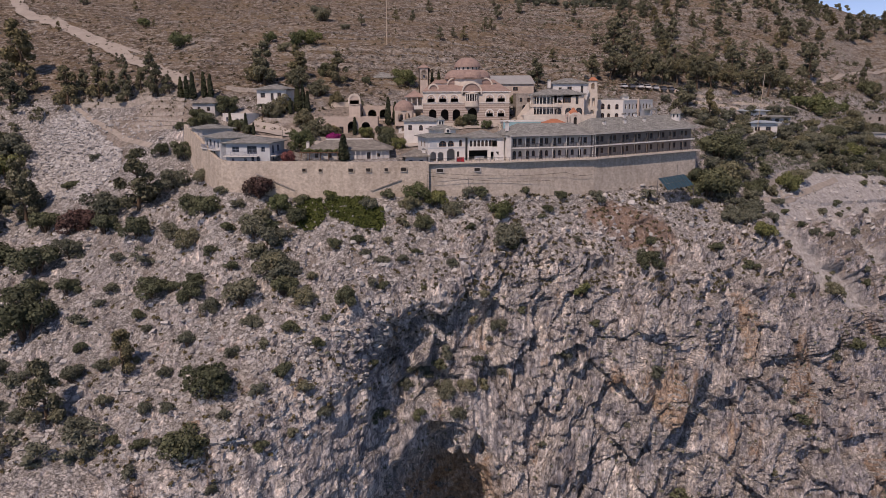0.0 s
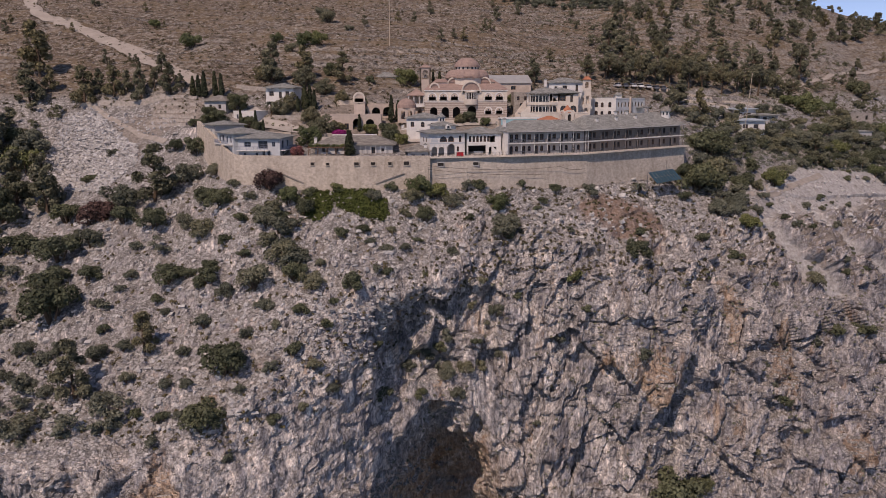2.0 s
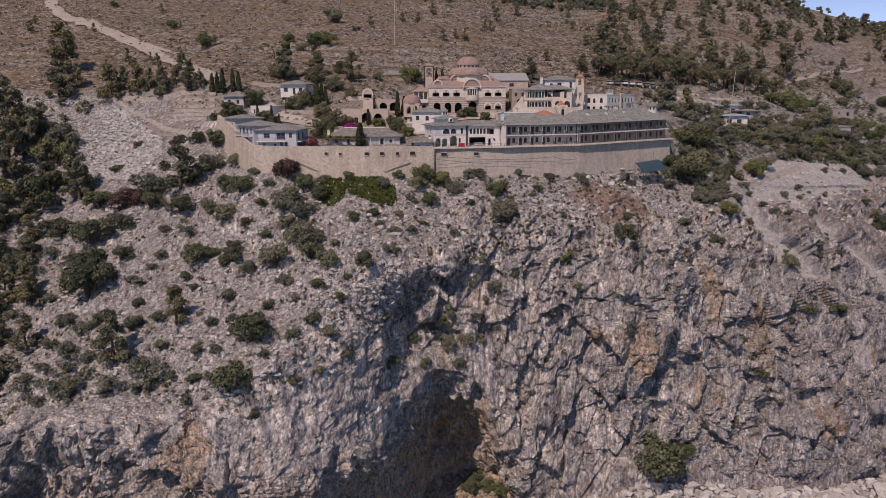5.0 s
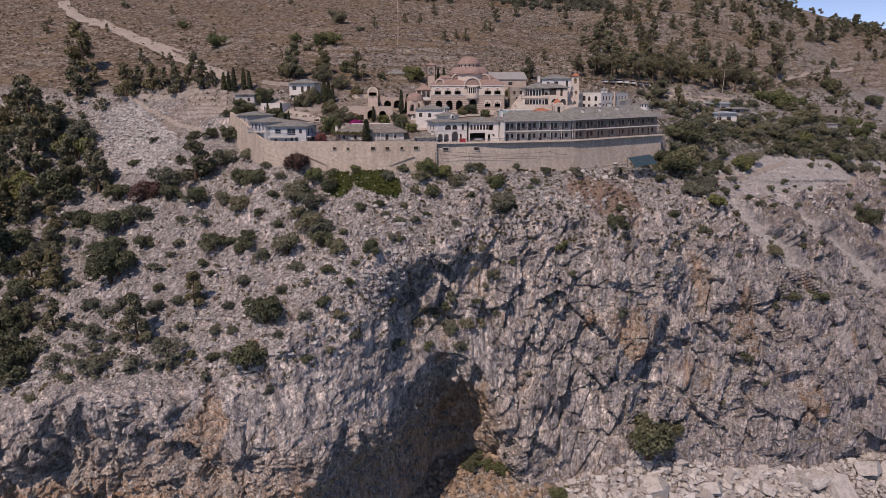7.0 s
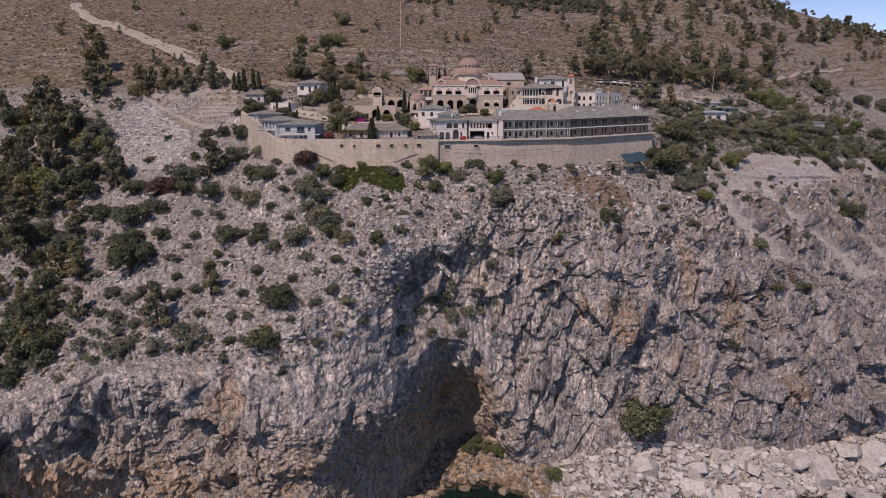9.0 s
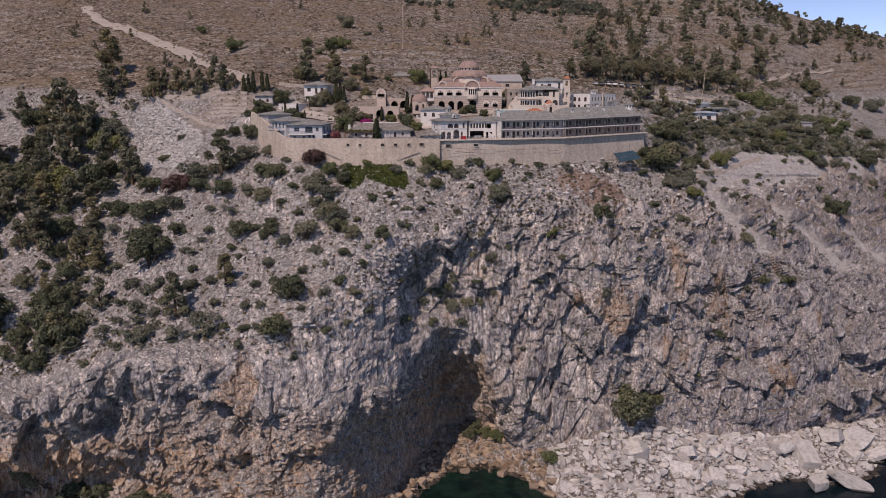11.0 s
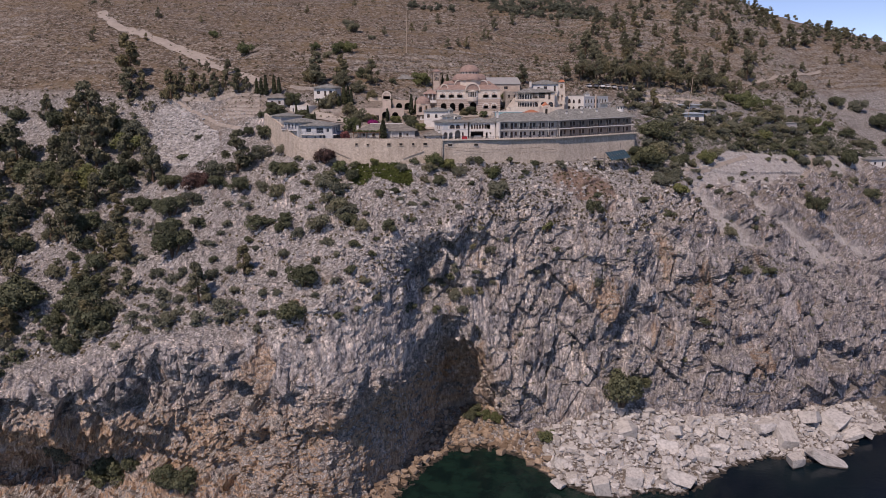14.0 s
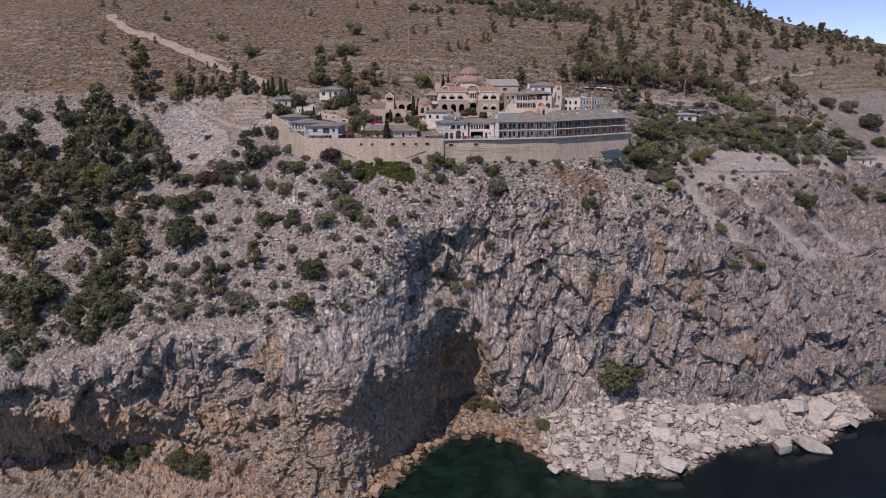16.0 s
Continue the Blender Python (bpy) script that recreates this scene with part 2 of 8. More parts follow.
# outward directions of the smooth sheet
du = np.gradient(LAND, axis=1).reshape(-1, 3)
dv = np.gradient(LAND, axis=0).reshape(-1, 3)
out = np.cross(du, dv)
out /= np.linalg.norm(out, axis=1)[:, None] + 1e-9
on = cliff > 0.01
pc = flat_p[on]
warp = np.stack([fbm(pc / 7.0, 3, 41), fbm(pc / 7.0, 3, 51), fbm(pc / 7.0, 3, 61)], 1)
pw = pc + warp * 0.3
dip = np.stack([pw[:, 0] + 0.25 * pw[:, 2], pw[:, 1], pw[:, 2] - 0.22 * pw[:, 0]], 1)
lean = np.stack([pw[:, 0] - 0.16 * pw[:, 2], pw[:, 1], pw[:, 2]], 1)
left_side = np.clip((8 - pc[:, 0]) / 16, 0, 1)
top = 58.0 * left_side + 84.0 * (1 - left_side)
upright = np.clip((top + 9 * warp[:, 0] - pc[:, 2]) / 8.0, 0, 1)          # joints below, beds above
upright = upright * (1 - 0.75 * left_side * np.clip((36 + 5 * warp[:, 1] - pc[:, 2]) / 5.0, 0, 1))
smooth = np.clip(0.6 + 1.5 * fbm(pc / np.array([15.0, 15.0, 22.0]), 3, 141), 0, 1) * upright    # sheer, fluted faces
bulk, bulk_edge = facets(dip / np.array([11.0, 11.0, 13.0]), 3, 0.8)
slabs, slab_edge = facets(lean / np.array([5.4, 5.4, 13.0]), 19, 0.9)
blocks, _ = facets(dip / np.array([4.4, 4.4, 3.0]), 9, 1.0)
chips, chip_edge = facets(dip / np.array([1.9, 1.9, 1.35]), 15, 1.1)
splinters, _ = facets(lean / np.array([1.7, 1.7, 6.5]), 25, 1.0)
grain, _ = facets(pw / np.array([0.95, 0.95, 0.8]), 31, 1.0)
flutes = fbm(np.stack([lean[:, 0] / 0.85, lean[:, 1] / 0.85, lean[:, 2] / 11.0], 1), 2, 151)
# lips: each course leans back from its edge and is undercut below it
course = (pc[:, 2] - 0.2 * pc[:, 0] + 4.5 * warp[:, 2] + 2.0 * blocks) / 6.8
lips = (1 - course % 1.0) ** 1.6 * np.clip(0.25 + 2.2 * vnoise(np.stack([pc[:, 0] / 9.0, pc[:, 1] / 9.0, np.floor(course) * 3.7], 1), 157), 0, 1)
rock = 2.7 * bulk + 1.4 * fbm(pc / 17.0, 2, 81) + 0.85 * lips * (1 - 0.6 * smooth)
rock += upright * (2.3 * slabs - 1.0 * np.clip(1 - slab_edge / 0.05, 0, 1)) - 0.6 * np.clip(1 - bulk_edge / 0.03, 0, 1)
rock += (1 - 0.8 * smooth) * (1.2 * blocks + 0.42 * chips - 0.22 * np.clip(1 - chip_edge / 0.1, 0, 1)) + upright * 0.42 * splinters + 0.13 * grain + 0.2 * smooth * flutes
# thin undercut beds in the ochre foot of the western cliff
bed = (pc[:, 2] + 0.13 * pc[:, 0] + 2.2 * warp[:, 1] + 1.3 * blocks) / 1.9
rock += left_side * np.clip((43 - pc[:, 2]) / 5.0, 0, 1) * (0.75 * (1 - bed % 1.0) ** 1.5 + 0.35 * chips + 0.9 * slabs)
# the vault of the cave and its rim are smoother than the open face
rock *= 1 - 0.3 * bell(pc[:, 0], -42, 24, 6) * bell(zz[on], 2.0, 4.5, 0.25) - 0.3 * bell(pc[:, 0], -14, 20, 4) * bell(zz[on], 3.8, 4.4, 0.15)
# dark undercut bands of the western cliff, and single niches of the eastern one
bands = np.clip((-26 - pc[:, 0]) / 10, 0, 1)
for level, thick, deep, salt in ((35.5, 3.4, 4.2, 161), (24.0, 2.4, 3.0, 167), (15.0, 1.8, 1.8, 169)):
    d = (pc[:, 2] - level - 5.0 * vnoise(pc / np.array([16.0, 16.0, 40.0]), salt) - 1.2 * warp[:, 1]) / thick
    rock -= bands * deep * np.exp(-d * d) * np.clip(0.45 + 1.3 * vnoise(pc / np.array([11.0, 11.0, 60.0]), salt + 1), 0, 1)
for x, z, rx, rz, deep in ((62, 47, 6, 1.8, 2.6), (85, 57, 6, 1.5, 2.4), (102, 49, 5, 1.1, 2.2), (95, 33, 4.5, 3.4, 3.0), (110, 35, 5, 2.6, 2.6), (145, 26, 7, 5, 4.0), (132, 22, 4, 5, 3.0), (78, 44, 2.2, 6, 1.8), (66, 62, 2, 9, 1.8), (-58, 41, 4, 3.4, 3.2), (-51, 33, 4.5, 2.6, 3.2), (-88, 36, 5, 3.0, 3.2), (16, 60, 1.6, 8, 1.6)):
    d = ((pc[:, 0] - x + 0.3 * (pc[:, 2] - z)) / rx) ** 2 + ((pc[:, 2] - z + 0.8 * chips) / rz) ** 2
    rock -= deep * np.clip(1.25 - d, 0, 1) ** 0.6
shift = np.zeros(len(flat_p))
shift[on] = rock * cliff[on] + 1.8 * rib[on] - 0.8 * chute[on]
on = (sloping > 0.01)
pc = flat_p[on]
g1, _ = facets(pc / np.array([2.6, 2.6, 2.2]), 23, 0.8)
shift[on] += (0.75 * g1 + 0.9 * fbm(pc / 9.0, 4, 91)) * sloping[on] * (0.5 + 0.5 * left_slope[on])
on = hilly > 0.01
pc = flat_p[on]
shift[on] += (2.6 * fbm(pc / 60.0, 4, 101) + 0.5 * fbm(pc / 7.0, 3, 111)) * hilly[on]
# old farming terraces on the hill: treads and low risers
lift = flat_p[:, 2].copy()
tread = 2.6
q = lift[on] / tread + 0.8 * fbm(pc / 38.0, 4, 121)
stepped = (np.floor(q) + np.clip((q % 1.0 - 0.72) / 0.28, 0, 1) - q) * tread * np.clip(0.45 + 1.3 * fbm(pc / 26.0, 3, 127), 0, 1)
talus = bell(zz, 1.0, 2.1, 0.3)
on2 = talus > 0.01
shift[on2] += (1.1 * facets(flat_p[on2] / 3.0, 33, 0.8)[0] + 0.5 * facets(flat_p[on2] / 1.3, 37, 0.8)[0]) * talus[on2]
grid = shift.reshape(NR, NC)
soft_grid = grid.copy()
soft_grid[1:-1, 1:-1] = 0.84 * grid[1:-1, 1:-1] + 0.04 * (grid[:-2, 1:-1] + grid[2:, 1:-1] + grid[1:-1, :-2] + grid[1:-1, 2:])
shift = soft_grid.reshape(-1)
made = flat_p + out * shift[:, None]
made[on, 2] += 0.5 * stepped * hilly[on]
LAND = made.reshape(NR, NC, 3)


def quads_of(r, c):
    """The corners of every face of a grid."""
    i = (np.arange(r - 1)[:, None] * c + np.arange(c - 1)[None, :]).reshape(-1)
    return np.stack([i, i + 1, i + c + 1, i + c], 1).astype(np.int32)


def sheet(name, grid):
    """A mesh from a grid of places, quickly."""
    r, c = grid.shape[:2]
    me = bpy.data.meshes.new(name)
    me.vertices.add(r * c)
    me.vertices.foreach_set("co", grid.reshape(-1).astype(np.float32))
    quads = quads_of(r, c)
    me.loops.add(quads.size)
    me.polygons.add(len(quads))
    me.loops.foreach_set("vertex_index", quads.reshape(-1))
    me.polygons.foreach_set("loop_start", np.arange(0, quads.size, 4, dtype=np.int32))
    me.update(calc_edges=True)
    me.validate()
    me.shade_flat()
    return me


def rock_material():
    """Grey limestone with joints, ochre under the overhangs, dark and pale streaks; pale scree; dry brown earth on the hill."""
    m, nt, b = material("limestone_and_earth", 0.92)
    v = coords(nt)
    geo = nt.nodes.new("ShaderNodeNewGeometry")
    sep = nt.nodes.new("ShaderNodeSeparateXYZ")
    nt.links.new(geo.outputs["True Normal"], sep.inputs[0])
    sp = nt.nodes.new("ShaderNodeSeparateXYZ")
    nt.links.new(geo.outputs["Position"], sp.inputs[0])
    sharp = noise_of(nt, v, 0.9, 10, 0.68)
    fine = noise_of(nt, v, 3.2, 8, 0.75)
    drawn = noise_of(nt, coords(nt, (1.3, 1.3, 0.32), (0.0, 0.12, 0.0)), 1.0, 9, 0.64)
    broad = noise_of(nt, v, 0.06, 4, 0.55)
    bent = nt.nodes.new("ShaderNodeVectorMath")
    bent.operation = "MULTIPLY_ADD"
    wob = node(nt, "ShaderNodeTexNoise", Scale=0.35, Detail=4.0)
    nt.links.new(v, wob.inputs["Vector"])
    nt.links.new(wob.outputs["Color"], bent.inputs[0])
    bent.inputs[1].default_value = (2.2, 2.2, 2.2)
    nt.links.new(v, bent.inputs[2])

    def joints(scale, stretch, lo, hi, feature="DISTANCE_TO_EDGE"):
        mp = nt.nodes.new("ShaderNodeMapping")
        mp.inputs["Scale"].default_value, mp.inputs["Rotation"].default_value = stretch, (0.1, 0.25, 0.3)
        nt.links.new(bent.outputs[0], mp.inputs["Vector"])
        vo = node(nt, "ShaderNodeTexVoronoi", Scale=scale)
        vo.feature = feature
        nt.links.new(mp.outputs[0], vo.inputs["Vector"])
        if feature == "F1":
            return vo.outputs["Color"]
        return ramp(nt, vo.outputs["Distance"], [(lo, (0, 0, 0)), (hi, (1, 1, 1))])

    def grey_of(colour):
        bw = nt.nodes.new("ShaderNodeRGBToBW")
        nt.links.new(colour, bw.inputs[0])
        return bw.outputs[0]

    wide, tight = joints(0.26, (1, 1, 0.3), 0.0, 0.035), joints(0.8, (1, 1, 0.45), 0.0, 0.11)
    block = grey_of(joints(0.34, (1, 1, 0.3), 0, 1, "F1"))
    grey = ramp(nt, drawn, [(0.30, (0.18, 0.167, 0.163)), (0.42, (0.42, 0.396, 0.386)), (0.52, (0.56, 0.534, 0.523)), (0.66, (0.69, 0.662, 0.647))])
    grey = mix(nt, 0.75, grey, ramp(nt, block, [(0.2, (0.60, 0.60, 0.63)), (0.5, (0.95, 0.94, 0.93)), (0.8, (1.22, 1.18, 1.14))]), "MULTIPLY")
    shard = grey_of(joints(1.35, (1, 1, 0.5), 0, 1, "F1"))
    grey = mix(nt, 0.8, grey, ramp(nt, shard, [(0.2, (0.68, 0.68, 0.69)), (0.5, (1.04, 1.03, 1.02)), (0.8, (1.30, 1.28, 1.26))]), "MULTIPLY")
    streaks = noise_of(nt, coords(nt, (0.55, 0.55, 0.045)), 1.0, 7, 0.62)
    grey = mix(nt, 0.9, grey, ramp(nt, streaks, [(0.38, (0.46, 0.47, 0.52)), (0.48, (0.92, 0.92, 0.93)), (0.60, (1.26, 1.22, 1.18))]), "MULTIPLY")
    rust = noise_of(nt, coords(nt, (0.21, 0.21, 0.035)), 1.0, 5, 0.6)

    def stain(cx, cz, rx, rz):
        dx = maths(nt, "POWER", maths(nt, "DIVIDE", maths(nt, "SUBTRACT", sp.outputs["X"], cx), rx), 2.0)
        dz = maths(nt, "POWER", maths(nt, "DIVIDE", maths(nt, "SUBTRACT", sp.outputs["Z"], cz), rz), 2.0)
        return maths(nt, "SUBTRACT", 1.0, maths(nt, "ADD", dx, dz), True)

    near_rust = 0.0
    for place in ((93, 52, 7, 13), (55, 55, 8, 11), (77, 66, 5, 11), (42, 58, 3, 6), (115, 28, 8, 8), (10, 33, 8, 12), (-53, 43, 7, 16)):
        near_rust = maths(nt, "MAXIMUM", stain(*place), near_rust)
    rust_mask = ramp(nt, maths(nt, "ADD", rust, maths(nt, "MULTIPLY", near_rust, 0.27)), [(0.60, (0, 0, 0)), (0.69, (1, 1, 1))])
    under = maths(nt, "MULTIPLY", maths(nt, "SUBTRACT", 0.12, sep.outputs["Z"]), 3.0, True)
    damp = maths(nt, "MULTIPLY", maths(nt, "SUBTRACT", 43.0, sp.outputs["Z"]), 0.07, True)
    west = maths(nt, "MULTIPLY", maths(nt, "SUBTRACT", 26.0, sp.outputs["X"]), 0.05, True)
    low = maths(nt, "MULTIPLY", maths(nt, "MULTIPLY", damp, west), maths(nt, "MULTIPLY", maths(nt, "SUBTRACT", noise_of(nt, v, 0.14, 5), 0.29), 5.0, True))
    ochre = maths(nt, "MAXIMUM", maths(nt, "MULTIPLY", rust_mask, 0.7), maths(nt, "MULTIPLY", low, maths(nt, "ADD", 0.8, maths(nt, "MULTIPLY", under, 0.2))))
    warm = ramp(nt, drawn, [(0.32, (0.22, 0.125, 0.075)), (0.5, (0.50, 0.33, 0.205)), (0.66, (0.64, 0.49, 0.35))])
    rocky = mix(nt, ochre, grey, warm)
    # Joint lines darkened in colour: dirt, and the shade that fills real cracks.
    cracks = maths(nt, "MULTIPLY", grey_of(wide), maths(nt, "ADD", 0.72, maths(nt, "MULTIPLY", grey_of(tight), 0.28)))
    rocky = mix(nt, 0.4, rocky, ramp(nt, cracks, [(0.0, (0.30, 0.29, 0.29)), (0.8, (1, 1, 1))]), "MULTIPLY")
    # scree: stones told apart by tone
    pebble = grey_of(joints(1.5, (1, 1, 1), 0, 1, "F1"))
    gap = grey_of(joints(1.5, (1, 1, 1), 0.0, 0.12))
    rocky = mix(nt, 0.55, rocky, ramp(nt, noise_of(nt, coords(nt, (2.6, 2.6, 1.5)), 1.0, 9, 0.8), [(0.37, (0.34, 0.33, 0.32)), (0.46, (0.95, 0.95, 0.95)), (0.58, (1.32, 1.31, 1.30))]), "MULTIPLY")
    rocky = mix(nt, 0.65, rocky, ramp(nt, noise_of(nt, coords(nt, (1.0, 1.0, 0.6), (0.3, 0.2, 0.4)), 4.6, 4, 0.6), [(0.40, (0.46, 0.45, 0.45)), (0.48, (1.0, 1.0, 1.0)), (0.62, (1.22, 1.21, 1.20))]), "MULTIPLY")
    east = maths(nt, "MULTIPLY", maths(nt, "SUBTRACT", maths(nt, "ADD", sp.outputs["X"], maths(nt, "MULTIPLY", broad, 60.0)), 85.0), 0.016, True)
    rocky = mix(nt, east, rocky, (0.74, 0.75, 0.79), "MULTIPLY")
    scree = ramp(nt, pebble, [(0.15, (0.26, 0.245, 0.232)), (0.5, (0.40, 0.38, 0.365)), (0.85, (0.57, 0.55, 0.535))])
    scree = mix(nt, 0.8, scree, ramp(nt, fine, [(0.40, (0.26, 0.245, 0.23)), (0.53, (1.25, 1.25, 1.25))]), "MULTIPLY")
    scree = mix(nt, 1.0, scree, ramp(nt, gap, [(0.0, (0.42, 0.40, 0.38)), (1.0, (1, 1, 1))]), "MULTIPLY")
    soil = ramp(nt, noise_of(nt, v, 0.5, 8, 0.75), [(0.36, (0.10, 0.075, 0.055)), (0.6, (0.28, 0.225, 0.185))])
    scree = mix(nt, ramp(nt, noise_of(nt, v, 0.10, 7, 0.7), [(0.55, (0, 0, 0)), (0.66, (0.7, 0.7, 0.7))]), scree, soil)
    flatness = maths(nt, "SUBTRACT", sep.outputs["Z"], 0.5)
    flatness = maths(nt, "MULTIPLY", maths(nt, "ADD", flatness, maths(nt, "MULTIPLY", maths(nt, "SUBTRACT", sharp, 0.5), 0.5)), 6.0, True)
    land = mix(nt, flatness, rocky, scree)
    # gravel chutes in the east, with earth and broken rock between them
    masks = []
    for word in ("chute", "rib"):
        at = nt.nodes.new("ShaderNodeAttribute")
        at.attribute_name = word
        masks.append(at.outputs["Fac"])
    loose = ramp(nt, noise_of(nt, v, 1.1, 9, 0.7), [(0.36, (0.27, 0.25, 0.238)), (0.52, (0.41, 0.39, 0.378)), (0.66, (0.55, 0.53, 0.515))])
    tilth = ramp(nt, noise_of(nt, v, 0.45, 9, 0.75), [(0.38, (0.07, 0.055, 0.042)), (0.5, (0.19, 0.155, 0.125)), (0.62, (0.33, 0.29, 0.255))])
    land = mix(nt, maths(nt, "MULTIPLY", masks[0], 0.9), land, loose)
    land = mix(nt, maths(nt, "MULTIPLY", masks[1], maths(nt, "MULTIPLY", flatness, 0.75)), land, tilth)
    # the hill: brown dry grass, pale stones, dark scrub
    dry = ramp(nt, noise_of(nt, v, 0.3, 10, 0.75), [(0.36, (0.050, 0.038, 0.027)), (0.48, (0.150, 0.110, 0.078)), (0.6, (0.26, 0.20, 0.148))])
    stony = noise_of(nt, coords(nt, (0.55, 0.7, 1.25)), 1.0, 9, 0.78)
    dry = mix(nt, ramp(nt, stony, [(0.51, (0, 0, 0)), (0.57, (0.9, 0.9, 0.9))]), dry, (0.43, 0.385, 0.335))
    bare = ramp(nt, broad, [(0.5, (0, 0, 0)), (0.62, (1, 1, 1))])
    dry = mix(nt, maths(nt, "MULTIPLY", bare, 0.5), dry, (0.25, 0.18, 0.105))
    tuft = ramp(nt, noise_of(nt, v, 0.55, 9, 0.75), [(0.56, (0, 0, 0)), (0.62, (0.9, 0.9, 0.9))])
    dry = mix(nt, tuft, dry, (0.045, 0.042, 0.028))
    riser = maths(nt, "MULTIPLY", maths(nt, "SUBTRACT", 0.88, sep.outputs["Z"]), 7.0, True)
    dry = mix(nt, maths(nt, "MULTIPLY", riser, 0.7), dry, ramp(nt, sharp, [(0.36, (0.10, 0.085, 0.07)), (0.6, (0.50, 0.46, 0.42))]))
    # red earth on the cliff edge, trodden pale earth inside the monastery
    def patch(cx, cy, rx, ry, sharpness):
        dx = maths(nt, "POWER", maths(nt, "DIVIDE", maths(nt, "SUBTRACT", sp.outputs["X"], cx), rx), 2.0)
        dy = maths(nt, "POWER", maths(nt, "DIVIDE", maths(nt, "SUBTRACT", sp.outputs["Y"], cy), ry), 2.0)
        far = maths(nt, "ADD", maths(nt, "ADD", dx, dy), maths(nt, "MULTIPLY", maths(nt, "SUBTRACT", noise_of(nt, v, 0.25, 6), 0.5), 1.6))
        return maths(nt, "MULTIPLY", maths(nt, "SUBTRACT", 1.0, far), sharpness, True)

    earth = ramp(nt, noise_of(nt, v, 0.9, 8, 0.75), [(0.36, (0.15, 0.085, 0.055)), (0.6, (0.34, 0.225, 0.165))])
    land = mix(nt, maths(nt, "MULTIPLY", patch(50, 172, 13, 6, 2.0), 0.75), land, earth)
    yard = ramp(nt, noise_of(nt, v, 0.6, 8, 0.75), [(0.34, (0.13, 0.105, 0.08)), (0.48, (0.30, 0.25, 0.21)), (0.66, (0.44, 0.385, 0.335))])
    height = maths(nt, "MULTIPLY", maths(nt, "SUBTRACT", sp.outputs["Z"], maths(nt, "ADD", 112.0, maths(nt, "MULTIPLY", broad, 14.0))), 0.25, True)
    land = mix(nt, height, land, dry)
    land = mix(nt, maths(nt, "MULTIPLY", patch(5, 202, 62, 30, 3.0), 0.85), land, yard)
    land = mix(nt, maths(nt, "MULTIPLY", patch(-80, 213, 15, 11, 2.5), 0.8), land, yard)
    # Brown grit, darkened to put the shade between the shore blocks into its colour.
    grit_shade = maths(nt, "MULTIPLY", maths(nt, "MULTIPLY", maths(nt, "SUBTRACT", 19.0, sp.outputs["Z"]), 0.3, True), maths(nt, "MULTIPLY", flatness, maths(nt, "MULTIPLY", maths(nt, "SUBTRACT", sp.outputs["X"], 28.0), 0.2, True)))
    land = mix(nt, maths(nt, "MULTIPLY", grit_shade, 0.8), land, ramp(nt, sharp, [(0.36, (0.11, 0.092, 0.075)), (0.62, (0.26, 0.225, 0.19))]))
    wet = maths(nt, "MULTIPLY", maths(nt, "SUBTRACT", maths(nt, "ADD", 0.3, maths(nt, "MULTIPLY", sharp, 1.4)), sp.outputs["Z"]), 1.5, True)
    land = mix(nt, wet, land, (0.05, 0.042, 0.035))
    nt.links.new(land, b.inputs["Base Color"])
    def broken(scale, stretch):
        """Relief of slanting facets: a tilted plane in every cell."""
        mp = nt.nodes.new("ShaderNodeMapping")
        mp.inputs["Scale"].default_value, mp.inputs["Rotation"].default_value = stretch, (0.2, 0.3, 0.5)
        nt.links.new(bent.outputs[0], mp.inputs["Vector"])
        vo = node(nt, "ShaderNodeTexVoronoi", Scale=scale)
        nt.links.new(mp.outputs[0], vo.inputs["Vector"])
        away, way, dot = (nt.nodes.new("ShaderNodeVectorMath") for _ in range(3))
        away.operation, way.operation, dot.operation = "SUBTRACT", "SUBTRACT", "DOT_PRODUCT"
        nt.links.new(mp.outputs[0], away.inputs[0])
        nt.links.new(vo.outputs["Position"], away.inputs[1])
        nt.links.new(vo.outputs["Color"], way.inputs[0])
        way.inputs[1].default_value = (0.5, 0.5, 0.5)
        nt.links.new(away.outputs[0], dot.inputs[0])
        nt.links.new(way.outputs[0], dot.inputs[1])
        return dot.outputs["Value"]

    hgt = maths(nt, "ADD", maths(nt, "MULTIPLY", broken(0.55, (1, 1, 0.5)), 0.75), maths(nt, "MULTIPLY", broken(1.6, (1, 1, 0.7)), 0.9))
    hgt = maths(nt, "ADD", hgt, maths(nt, "MULTIPLY", broken(3.4, (1, 1, 0.8)), 0.8))
    hgt = maths(nt, "ADD", hgt, maths(nt, "MULTIPLY", fine, 0.2))
    hgt = maths(nt, "ADD", hgt, maths(nt, "MULTIPLY", cracks, 0.05))
    hgt = maths(nt, "MULTIPLY", hgt, maths(nt, "SUBTRACT", 1.0, maths(nt, "MULTIPLY", masks[0], 0.75)))
    bump(nt, b, hgt, 1.0, 1.0)
    return m


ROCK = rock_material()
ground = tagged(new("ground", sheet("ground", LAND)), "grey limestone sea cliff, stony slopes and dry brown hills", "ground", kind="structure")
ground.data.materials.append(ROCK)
for word, values in (("chute", chute), ("rib", rib)):
    ground.data.attributes.new(word, "FLOAT", "POINT").data.foreach_set("value", values.astype(np.float32))


